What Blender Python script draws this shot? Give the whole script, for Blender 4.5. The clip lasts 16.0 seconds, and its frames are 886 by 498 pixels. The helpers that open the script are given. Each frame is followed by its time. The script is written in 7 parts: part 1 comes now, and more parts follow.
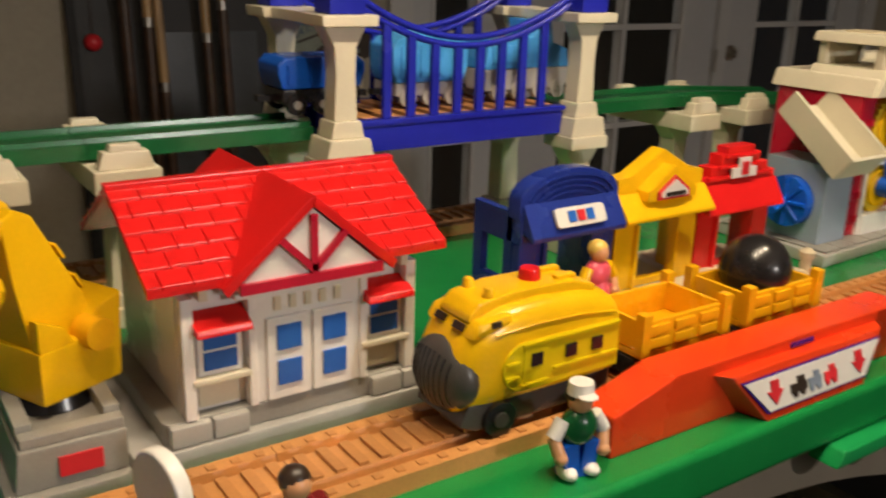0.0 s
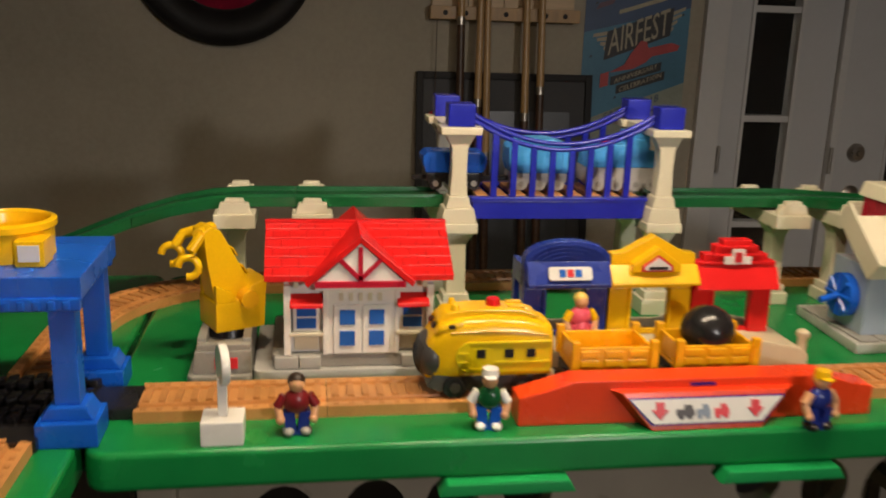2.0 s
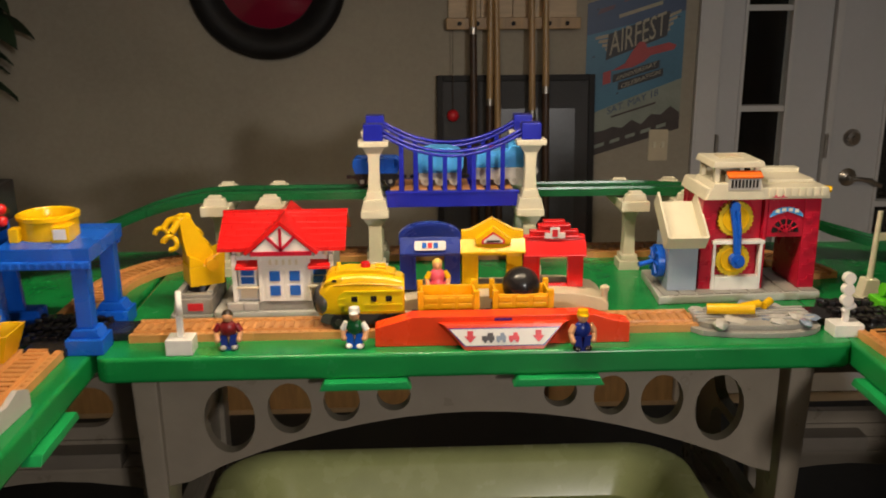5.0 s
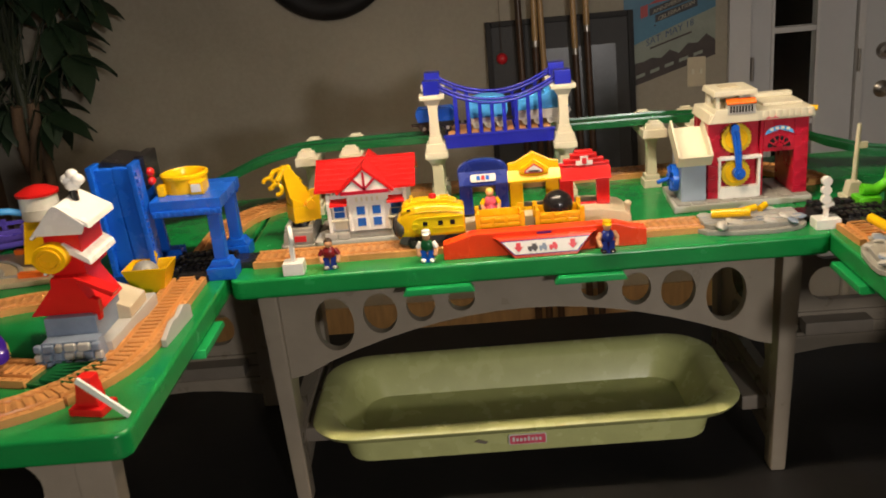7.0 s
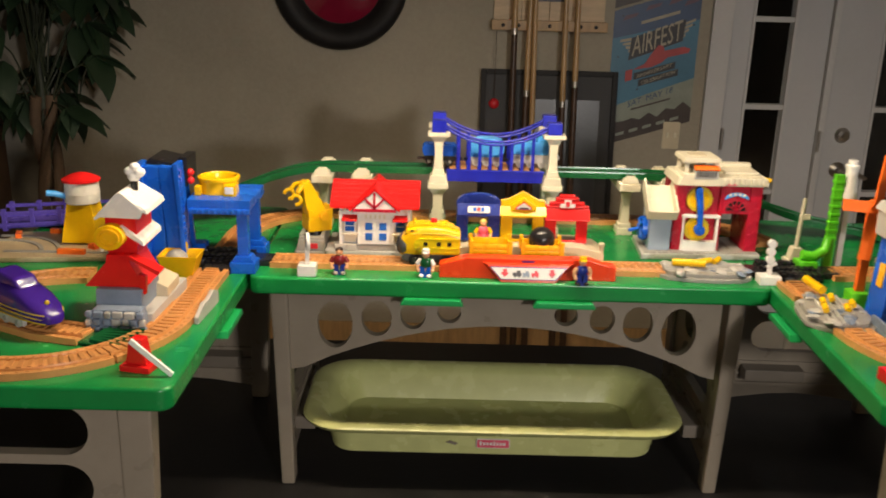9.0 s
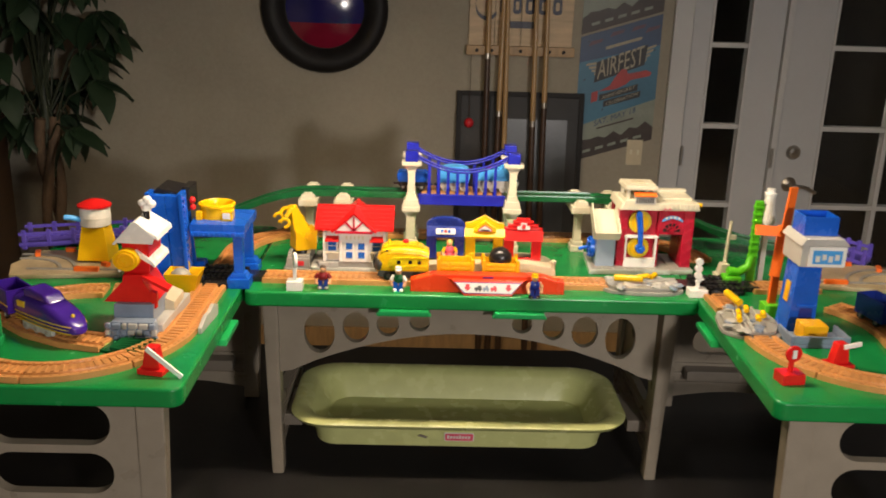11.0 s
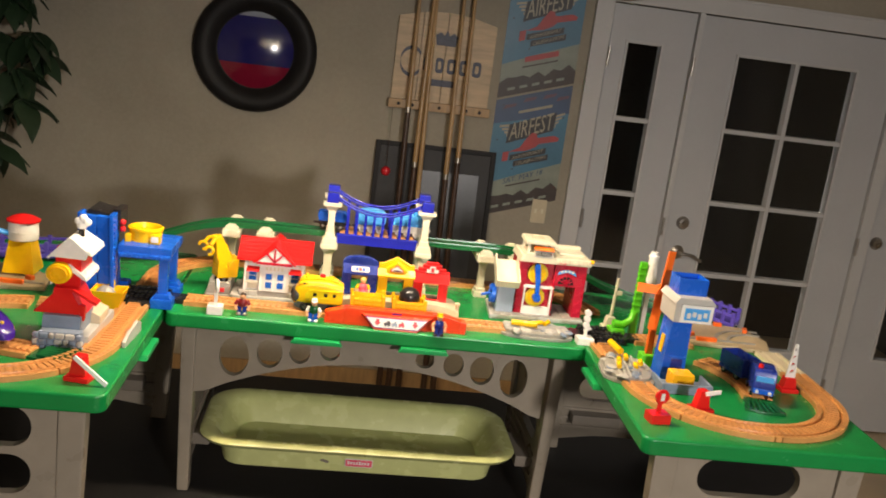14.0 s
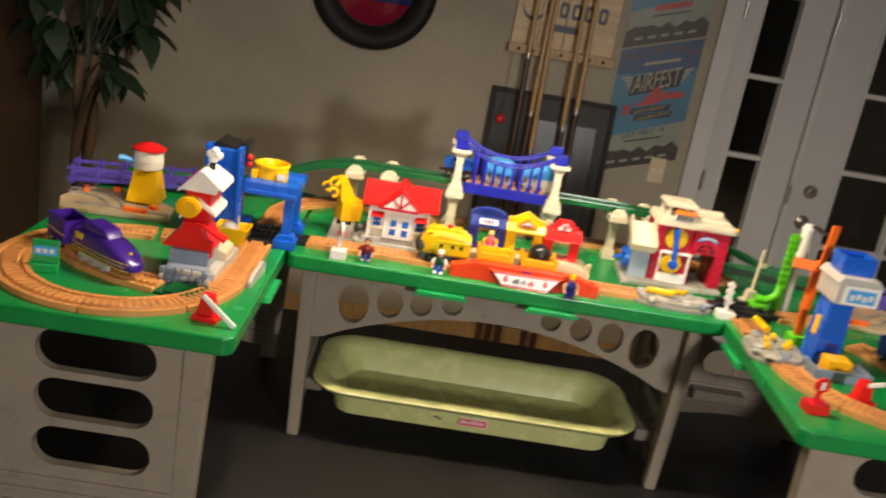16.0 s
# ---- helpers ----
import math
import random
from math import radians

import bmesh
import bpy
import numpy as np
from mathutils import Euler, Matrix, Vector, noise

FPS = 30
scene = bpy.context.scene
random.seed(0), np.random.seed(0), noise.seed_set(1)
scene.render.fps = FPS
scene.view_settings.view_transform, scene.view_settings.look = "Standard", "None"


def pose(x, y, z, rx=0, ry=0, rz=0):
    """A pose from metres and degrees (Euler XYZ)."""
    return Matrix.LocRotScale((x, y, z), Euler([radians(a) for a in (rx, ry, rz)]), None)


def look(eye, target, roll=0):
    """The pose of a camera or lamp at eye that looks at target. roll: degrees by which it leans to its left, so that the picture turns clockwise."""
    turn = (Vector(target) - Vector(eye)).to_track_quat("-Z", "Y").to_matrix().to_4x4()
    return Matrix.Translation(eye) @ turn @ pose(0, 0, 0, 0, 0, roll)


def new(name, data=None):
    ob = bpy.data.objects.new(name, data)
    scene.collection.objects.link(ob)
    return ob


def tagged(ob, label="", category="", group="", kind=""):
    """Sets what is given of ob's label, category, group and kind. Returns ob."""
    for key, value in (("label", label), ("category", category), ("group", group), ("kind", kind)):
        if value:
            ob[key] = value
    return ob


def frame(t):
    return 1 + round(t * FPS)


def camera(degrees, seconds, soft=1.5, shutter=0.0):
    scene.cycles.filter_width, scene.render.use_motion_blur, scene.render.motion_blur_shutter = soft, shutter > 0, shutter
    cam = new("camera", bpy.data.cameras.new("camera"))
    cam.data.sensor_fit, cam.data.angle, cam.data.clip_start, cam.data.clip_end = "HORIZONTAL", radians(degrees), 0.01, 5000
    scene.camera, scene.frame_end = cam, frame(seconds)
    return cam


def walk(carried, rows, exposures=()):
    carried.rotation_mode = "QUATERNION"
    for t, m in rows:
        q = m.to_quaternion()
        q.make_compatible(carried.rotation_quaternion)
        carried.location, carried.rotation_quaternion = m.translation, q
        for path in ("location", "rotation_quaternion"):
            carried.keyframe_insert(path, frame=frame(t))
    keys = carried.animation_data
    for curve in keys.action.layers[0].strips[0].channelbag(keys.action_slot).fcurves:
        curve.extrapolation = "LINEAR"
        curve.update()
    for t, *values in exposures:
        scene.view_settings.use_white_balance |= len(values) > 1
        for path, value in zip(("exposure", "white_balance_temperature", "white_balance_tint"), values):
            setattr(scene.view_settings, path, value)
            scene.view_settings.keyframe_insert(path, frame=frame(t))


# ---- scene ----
cam = camera(52.7, 16.0, soft=1.8, shutter=0.6)
METRES, EYE, TILT, LEAN, TURN = 2.4, 1.37, 0.0, 0.0, -34.5
ROWS = [
    (0.0, 0.0, 0.0, 0.0, 0.54, -17.81, -1.67),
    (0.5, 0.0127, -0.0054, 0.0063, 6.98, -17.15, -0.3),
    (1.0, 0.0516, -0.0224, 0.0144, 15.56, -16.1, -0.69),
    (1.5, 0.1007, -0.0509, 0.0254, 23.8, -15.1, -1.09),
    (2.0, 0.1481, -0.101, 0.0335, 25.9, -14.42, -1.88),
    (2.5, 0.195, -0.137, 0.0443, 26.48, -15.5, -0.99),
    (3.0, 0.2223, -0.1521, 0.0548, 27.72, -14.75, -0.48),
    (5.5, 0.3498, -0.2005, 0.0791, 35.58, -16.2, 0.78),
    (6.0, 0.3702, -0.221, 0.0864, 40.29, -18.49, 1.33),
    (6.5, 0.3897, -0.2558, 0.0959, 39.86, -18.24, 2.97),
    (7.0, 0.403, -0.2917, 0.1052, 34.94, -19.34, 5.05),
    (7.5, 0.4293, -0.3189, 0.1083, 36.83, -18.54, 4.47),
    (8.0, 0.4049, -0.3572, 0.1102, 37.5, -17.29, 0.91),
    (8.5, 0.3957, -0.3723, 0.1155, 35.21, -17.46, 0.99),
    (9.0, 0.4339, -0.3819, 0.1257, 34.55, -17.25, -1.5),
    (9.5, 0.4561, -0.3924, 0.1397, 34.89, -17.72, -0.82),
    (12.0, 0.5284, -0.4952, 0.1821, 30.51, -15.54, -3.83),
    (12.5, 0.5344, -0.511, 0.1836, 28.19, -14.38, -5.17),
    (13.0, 0.5348, -0.5217, 0.1822, 27.52, -13.63, -6.2),
    (13.5, 0.5359, -0.5213, 0.1818, 27.7, -13.26, -7.23),
    (14.0, 0.5315, -0.5208, 0.1835, 28.91, -13.63, -7.23),
    (14.5, 0.5347, -0.5481, 0.1854, 29.03, -12.12, -8.1),
    (15.0, 0.5327, -0.5542, 0.1856, 27.75, -12.03, -8.75),
    (15.5, 0.5055, -0.5356, 0.1873, 31.7, -15.57, -10.42),
    (16.0, 0.4644, -0.5021, 0.168, 35.06, -17.82, -9.51),
]
EXPOSURES = [(0.0, -1.05), (1.5, -1.1), (3.0, -0.95), (6.0, -0.85), (8.0, -0.42), (9.5, -0.4), (12.0, -0.18), (13.5, 0.0), (15.0, 0.02), (16.0, -0.15)]
walk(cam, [(t, pose(0, 0, EYE, TILT, LEAN, TURN) @ pose(METRES * x, METRES * y, METRES * z, 90 + pitch, roll, yaw)) for t, x, y, z, yaw, pitch, roll in ROWS], EXPOSURES)

TABLE = 1.095      # height of the green play tabletops above the floor
COVER = 0.60       # height of the dark covered table they stand on
WALL_Y = 2.45      # the wall with the doors

# ---- world and lights ----
world = bpy.data.worlds.new("night")
world.use_nodes = True
world.node_tree.nodes["Background"].inputs[0].default_value = (0.02, 0.022, 0.03, 1)
world.node_tree.nodes["Background"].inputs[1].default_value = 0.25
scene.world = world


def area_lamp(name, m, sx, sy, watts, colour):
    data = bpy.data.lights.new(name, "AREA")
    data.shape, data.size, data.size_y, data.energy, data.color = "RECTANGLE", sx, sy, watts, colour
    ob = new(name, data)
    ob.matrix_world = m
    return ob


WARM = (1.0, 0.81, 0.58)
PALE = (1.0, 0.93, 0.88)
for lamp_x in (0.10, 0.40, 0.70):
    data = bpy.data.lights.new("pool_lamp_bulb", "POINT")
    data.energy, data.color, data.shadow_soft_size = 23.0, WARM, 0.03
    new("pool_lamp_bulb", data).location = (lamp_x, 0.16, 1.972)
area_lamp("room_lamp_light", look((1.42, -2.95, 1.87), (0.4, 0.6, 0.95)), 0.16, 0.16, 59.0, PALE)
area_lamp("ceiling_light_glow", pose(0.2, -3.0, 2.44), 0.5, 0.5, 8.0, PALE)

# ---- materials ----
MATS = {}


def ramp_between(nt, fac, low, high):
    mix = nt.nodes.new("ShaderNodeMix")
    mix.data_type = "RGBA"
    mix.inputs[6].default_value, mix.inputs[7].default_value = (*low, 1), (*high, 1)
    nt.links.new(fac, mix.inputs[0])
    return mix.outputs[2]


def surface(name, colour, rough=0.4, metal=0.0, spread=0.12, scale=14.0, bump=0.02, grain=180.0, spec=0.5, stretch=(1, 1, 1), coat=0.0, sub=0.0, pieces=False):
    """A procedural surface: colour varied at two scales, uneven gloss and a fine relief."""
    if name in MATS:
        return MATS[name]
    mat = bpy.data.materials.new(name)
    mat.use_nodes = True
    nt = mat.node_tree
    bsdf = nt.nodes["Principled BSDF"]
    co = nt.nodes.new("ShaderNodeTexCoord")
    mp = nt.nodes.new("ShaderNodeMapping")
    mp.inputs["Scale"].default_value = stretch
    nt.links.new(co.outputs["Object"], mp.inputs[0])
    big, fine = nt.nodes.new("ShaderNodeTexNoise"), nt.nodes.new("ShaderNodeTexNoise")
    big.inputs["Scale"].default_value, big.inputs["Detail"].default_value = scale, 4.0
    fine.inputs["Scale"].default_value, fine.inputs["Detail"].default_value = grain, 3.0
    for n in (big, fine):
        nt.links.new(mp.outputs[0], n.inputs["Vector"])
    both = nt.nodes.new("ShaderNodeMath")
    both.operation = "MULTIPLY_ADD"
    both.inputs[1].default_value = 0.35
    nt.links.new(fine.outputs["Fac"], both.inputs[0])
    nt.links.new(big.outputs["Fac"], both.inputs[2])
    mr = nt.nodes.new("ShaderNodeMapRange")
    mr.inputs[1].default_value, mr.inputs[2].default_value = 0.42, 0.95
    nt.links.new(both.outputs[0], mr.inputs[0])
    fac = mr.outputs[0]
    if pieces:
        info = nt.nodes.new("ShaderNodeObjectInfo")
        add = nt.nodes.new("ShaderNodeMath")
        add.operation = "MULTIPLY_ADD"
        add.inputs[1].default_value = 0.5
        nt.links.new(info.outputs["Random"], add.inputs[0])
        nt.links.new(fac, add.inputs[2])
        fac = add.outputs[0]
    low = [max(0.0, c * (1 - spread)) for c in colour]
    high = [min(1.0, c * (1 + spread) + 0.01 * spread) for c in colour]
    nt.links.new(ramp_between(nt, fac, low, high), bsdf.inputs["Base Color"])
    rr = nt.nodes.new("ShaderNodeMapRange")
    rr.inputs[3].default_value, rr.inputs[4].default_value = max(0.02, rough - 0.08), min(1.0, rough + 0.1)
    nt.links.new(big.outputs["Fac"], rr.inputs[0])
    nt.links.new(rr.outputs[0], bsdf.inputs["Roughness"])
    bsdf.inputs["Metallic"].default_value = metal
    bsdf.inputs["Specular IOR Level"].default_value = spec
    if coat:
        bsdf.inputs["Coat Weight"].default_value, bsdf.inputs["Coat Roughness"].default_value = coat, 0.12
    if sub:
        bsdf.inputs["Subsurface Weight"].default_value = sub
        bsdf.inputs["Subsurface Radius"].default_value = (0.004, 0.003, 0.002)
        bsdf.inputs["Subsurface Scale"].default_value = 0.5
    if bump:
        bp = nt.nodes.new("ShaderNodeBump")
        bp.inputs["Strength"].default_value, bp.inputs["Distance"].default_value = bump * 4, 0.002
        nt.links.new(both.outputs[0], bp.inputs["Height"])
        nt.links.new(bp.outputs[0], bsdf.inputs["Normal"])
    MATS[name] = mat
    return mat


def plastic(name, colour, rough=0.33, spread=0.10):
    return surface(name, colour, rough - 0.07, spread=spread, scale=18.0, grain=420.0, bump=0.012)


def glow(name, colour, strength):
    mat = bpy.data.materials.new(name)
    mat.use_nodes = True
    b = mat.node_tree.nodes["Principled BSDF"]
    b.inputs["Base Color"].default_value = (*colour, 1)
    b.inputs["Emission Color"].default_value, b.inputs["Emission Strength"].default_value = (*colour, 1), strength
    return mat


GREEN = plastic("green_tabletop_plastic", (0.006, 0.222, 0.048), 0.30)
CLIP_GREEN = plastic("bright_green_plastic", (0.01, 0.30, 0.08), 0.35)
DARK_GREEN = plastic("dark_green_track_plastic", (0.006, 0.095, 0.028), 0.3)
TAUPE = plastic("taupe_leg_plastic", (0.285, 0.242, 0.186), 0.36)
TAUPE_DARK = plastic("dark_taupe_plastic", (0.20, 0.17, 0.135), 0.4)
OLIVE = plastic("pale_olive_tub_plastic", (0.58, 0.60, 0.25), 0.32)
TAN = plastic("tan_track_plastic", (0.58, 0.27, 0.085), 0.42, 0.2)
TAN_DARK = plastic("brown_track_tie", (0.50, 0.225, 0.068), 0.5, 0.2)
RED = plastic("bright_red_plastic", (0.66, 0.012, 0.012), 0.30)
ORANGE_RED = plastic("orange_red_plastic", (0.80, 0.055, 0.010), 0.32)
CRIMSON = plastic("crimson_plastic", (0.46, 0.006, 0.03), 0.34)
ORANGE = plastic("orange_plastic", (0.90, 0.16, 0.015), 0.38)
YELLOW = plastic("yellow_plastic", (0.86, 0.50, 0.004), 0.30)
AMBER = plastic("amber_yellow_plastic", (0.88, 0.45, 0.006), 0.33)
BLUE = plastic("strong_blue_plastic", (0.006, 0.10, 0.58), 0.33)
NAVY = plastic("navy_blue_plastic", (0.012, 0.03, 0.24), 0.33)
COBALT = plastic("cobalt_bridge_plastic", (0.012, 0.018, 0.36), 0.30)
SKY = plastic("sky_blue_plastic", (0.07, 0.36, 0.80), 0.35)
PURPLE = plastic("purple_plastic", (0.04, 0.012, 0.22), 0.22)
LILAC = plastic("violet_plastic", (0.10, 0.07, 0.42), 0.35)
WHITE = plastic("white_plastic", (0.85, 0.83, 0.79), 0.33, 0.05)
CREAM = plastic("cream_plastic", (0.70, 0.65, 0.50), 0.38, 0.07)
SAND = plastic("sandy_plastic", (0.46, 0.36, 0.22), 0.5, 0.25)
BEIGE = plastic("beige_plastic", (0.60, 0.52, 0.36), 0.42, 0.09)
GREY = plastic("grey_plastic", (0.30, 0.29, 0.26), 0.45, 0.15)
DARK_GREY = plastic("charcoal_plastic", (0.055, 0.052, 0.050), 0.4)
PALE_GREY = plastic("light_grey_plastic", (0.46, 0.45, 0.42), 0.4, 0.1)
SLATE = plastic("slate_blue_plastic", (0.20, 0.25, 0.33), 0.42, 0.2)
BLACK = plastic("black_plastic", (0.014, 0.013, 0.014), 0.30)
WINDOW_BLUE = plastic("window_blue_paint", (0.02, 0.12, 0.50), 0.3)
LIME = plastic("lime_green_plastic", (0.12, 0.62, 0.02), 0.36)
PALE_BLUE = plastic("pale_blue_grey_plastic", (0.33, 0.40, 0.50), 0.38)
MAROON = plastic("maroon_plastic", (0.20, 0.010, 0.014), 0.36, 0.3)
LEMON = plastic("lemon_yellow_plastic", (0.74, 0.58, 0.006), 0.26)
SKIN = plastic("peach_plastic", (0.66, 0.34, 0.17), 0.4)
BROWN_HAIR = plastic("dark_brown_plastic", (0.03, 0.018, 0.012), 0.4)
BLOND = plastic("blond_plastic", (0.80, 0.55, 0.12), 0.4)
PINK = plastic("pink_plastic", (0.75, 0.10, 0.16), 0.36)
CHROME = surface("chrome", (0.62, 0.60, 0.57), 0.22, metal=1.0, spread=0.08, bump=0.01)
SATIN = surface("satin_nickel", (0.45, 0.42, 0.38), 0.3, metal=1.0, spread=0.1)
# wide, broad colour spread: soft cloudy shadows painted into the plaster
PLASTER = surface("beige_plaster_shade_mottle", (0.345, 0.31, 0.245), 0.75, spread=0.15, scale=1.8, bump=0.10, grain=70.0, spec=0.25)
DOOR_WHITE = surface("white_door_paint", (0.50, 0.505, 0.515), 0.45, spread=0.05, scale=3.0, bump=0.03, grain=60.0)
TRIM_WHITE = surface("white_trim_paint", (0.55, 0.545, 0.54), 0.5, spread=0.05, scale=3.0, bump=0.03, grain=60.0)
FLOOR_MAT = surface("floor_tile", (0.50, 0.39, 0.26), 0.45, spread=0.15, scale=4.0)
CEILING_MAT = surface("ceiling_paint", (0.55, 0.50, 0.42), 0.8, spread=0.05, scale=3.0, bump=0.08, grain=60.0)
COVER_MAT = surface("black_vinyl_cover", (0.0065, 0.006, 0.0065), 0.5, spread=0.3, scale=6.0, bump=0.08, grain=40.0)
DARK_WOOD = surface("dark_wood", (0.055, 0.026, 0.012), 0.4, spread=0.35, scale=6.0, stretch=(1, 1, 8))
REDWOOD = surface("red_brown_wood", (0.22, 0.075, 0.025), 0.4, spread=0.3, scale=5.0, stretch=(1, 8, 8))
CUE_WOOD = surface("maple_cue", (0.42, 0.26, 0.11), 0.3, spread=0.2, scale=8.0, stretch=(6, 6, 1))
PINE = surface("pine_boards", (0.56, 0.42, 0.26), 0.5, spread=0.25, scale=7.0, stretch=(1, 1, 7), bump=0.05)
OAK = surface("oak_shelf", (0.40, 0.25, 0.11), 0.45, spread=0.25, scale=7.0, stretch=(7, 1, 1), bump=0.05)
BLACK_PAINT = surface("black_lacquer", (0.010, 0.009, 0.009), 0.55, spread=0.3, spec=0.25)
MAT_GREY = surface("grey_picture_mat", (0.024, 0.024, 0.026), 0.6, spread=0.2)
PIC_GREY = surface("pale_picture_print", (0.05, 0.054, 0.06), 0.3, spread=0.3, scale=5.0)
FLAG_BLUE = surface("dark_blue_enamel", (0.012, 0.012, 0.12), 0.12, spread=0.1, coat=0.6)
FLAG_RED = surface("dark_red_enamel", (0.22, 0.008, 0.03), 0.12, spread=0.1, coat=0.6)
# pale tint for the reflections painted on the wall disc
FLAG_SHEEN = surface("grey_white_sheen", (0.30, 0.33, 0.40), 0.12, spread=0.1, coat=0.6)
LEAF = surface("leaf_green", (0.010, 0.026, 0.010), 0.5, spread=0.4, scale=9.0, pieces=True)
BARK = surface("bark", (0.10, 0.062, 0.035), 0.8, spread=0.4, scale=9.0, bump=0.2, stretch=(1, 1, 0.3))
STEM = surface("dark_green_stem", (0.022, 0.030, 0.014), 0.6, spread=0.3, scale=9.0)
SOIL = surface("potting_soil", (0.03, 0.02, 0.013), 0.9, spread=0.3, bump=0.3)
NIGHT = surface("night_backdrop", (0.004, 0.004, 0.005), 0.9, spread=0.2)
PAPER_BLUE = surface("blue_poster_print", (0.05, 0.17, 0.27), 0.42, spread=0.25, scale=5.0)
PAPER_DEEP = surface("deep_blue_poster_print", (0.035, 0.07, 0.15), 0.42, spread=0.25, scale=5.0)
PAPER_SAND = surface("sand_poster_print", (0.24, 0.27, 0.22), 0.45, spread=0.2, scale=8.0)
PAPER_BROWN = surface("brown_poster_print", (0.040, 0.026, 0.020), 0.45, spread=0.35, scale=14.0)
PAPER_RED = surface("red_poster_print", (0.38, 0.045, 0.045), 0.45, spread=0.2)
PAPER_MAUVE = surface("mauve_poster_print", (0.12, 0.055, 0.085), 0.45, spread=0.3)
PAPER_CREAM = surface("cream_poster_print", (0.36, 0.32, 0.23), 0.45, spread=0.12)
PAPER_INK = surface("black_poster_ink", (0.02, 0.02, 0.022), 0.45, spread=0.2)
STICKER = surface("white_sticker", (0.74, 0.72, 0.68), 0.35, spread=0.05)
LABEL_RED = surface("red_label", (0.62, 0.02, 0.03), 0.35, spread=0.08)
GOLD = plastic("golden_yellow_gear", (0.72, 0.50, 0.02), 0.35)

GLASS = bpy.data.materials.new("window_glass")
GLASS.use_nodes = True
_g = GLASS.node_tree.nodes["Principled BSDF"]
_g.inputs["Base Color"].default_value, _g.inputs["Roughness"].default_value = (0.9, 0.92, 0.92, 1), 0.02
_g.inputs["Transmission Weight"].default_value, _g.inputs["IOR"].default_value = 1.0, 1.45

# ---- mesh helpers ----


def box(bm, x0, y0, z0, x1, y1, z1):
    m = Matrix.LocRotScale(((x0 + x1) / 2, (y0 + y1) / 2, (z0 + z1) / 2), None, (abs(x1 - x0), abs(y1 - y0), abs(z1 - z0)))
    bmesh.ops.create_cube(bm, size=1.0, matrix=m)
    return bm


def rot_box(bm, m, sx, sy, sz):
    bmesh.ops.create_cube(bm, size=1.0, matrix=m @ Matrix.Diagonal((sx, sy, sz, 1)))
    return bm


def cyl(bm, x, y, z0, z1, r, r2=None, seg=20, m=None):
    """An upright cylinder or cone, or one laid by the pose m."""
    t = Matrix.Translation((x, y, (z0 + z1) / 2))
    bmesh.ops.create_cone(bm, cap_ends=True, segments=seg, radius1=r, radius2=r if r2 is None else r2, depth=z1 - z0, matrix=(m @ t) if m else t)
    return bm


def rod(bm, a, b, r, seg=10, r2=None):
    a, b = Vector(a), Vector(b)
    q = (b - a).to_track_quat("Z", "Y").to_matrix().to_4x4()
    bmesh.ops.create_cone(bm, cap_ends=True, segments=seg, radius1=r, radius2=r if r2 is None else r2, depth=(b - a).length, matrix=Matrix.Translation((a + b) / 2) @ q)
    return bm


def ball(bm, x, y, z, r, sx=1, sy=1, sz=1, seg=16):
    bmesh.ops.create_uvsphere(bm, u_segments=seg, v_segments=seg // 2 + 2, radius=r, matrix=Matrix.LocRotScale((x, y, z), None, (sx, sy, sz)))
    return bm


def prism(bm, pts, a, b, axis="y"):
    """A flat outline swept from a to b; its two coordinates are the remaining axes in order."""
    def at(p, h):
        return {"x": (h, p[0], p[1]), "y": (p[0], h, p[1]), "z": (p[0], p[1], h)}[axis]
    lo, hi = [bm.verts.new(at(p, a)) for p in pts], [bm.verts.new(at(p, b)) for p in pts]
    n = len(pts)
    bm.faces.new(lo), bm.faces.new(hi[::-1])
    for i in range(n):
        bm.faces.new((lo[i], hi[i], hi[(i + 1) % n], lo[(i + 1) % n]))
    return bm


def lathe(bm, outline, x=0.0, y=0.0, seg=28, m=None):
    """Turn an outline of (radius, height) about the upright through x, y."""
    rings = []
    for r, z in outline:
        ring = []
        for k in range(seg):
            v = Vector((x + r * math.cos(2 * math.pi * k / seg), y + r * math.sin(2 * math.pi * k / seg), z))
            ring.append(bm.verts.new(m @ v if m else v))
        rings.append(ring)
    for a, b in zip(rings, rings[1:]):
        for k in range(seg):
            bm.faces.new((a[k], a[(k + 1) % seg], b[(k + 1) % seg], b[k]))
    bm.faces.new(rings[0][::-1]), bm.faces.new(rings[-1])
    return bm


def sweep(bm, path, outline, closed=False):
    """Carry a (sideways, up) outline along a path of points, kept upright."""
    n, rings = len(path), []
    for i, p in enumerate(path):
        a = Vector(path[(i - 1) % n] if closed else path[max(i - 1, 0)])
        b = Vector(path[(i + 1) % n] if closed else path[min(i + 1, n - 1)])
        d = (b - a)
        side = Vector((d.y, -d.x, 0)).normalized()
        rings.append([bm.verts.new(Vector(p) + side * s + Vector((0, 0, u))) for s, u in outline])
    k = len(outline)
    pairs = list(zip(rings, rings[1:])) + ([(rings[-1], rings[0])] if closed else [])
    for a, b in pairs:
        for j in range(k):
            bm.faces.new((a[j], b[j], b[(j + 1) % k], a[(j + 1) % k]))
    if not closed:
        bm.faces.new(rings[0]), bm.faces.new(rings[-1][::-1])
    return bm


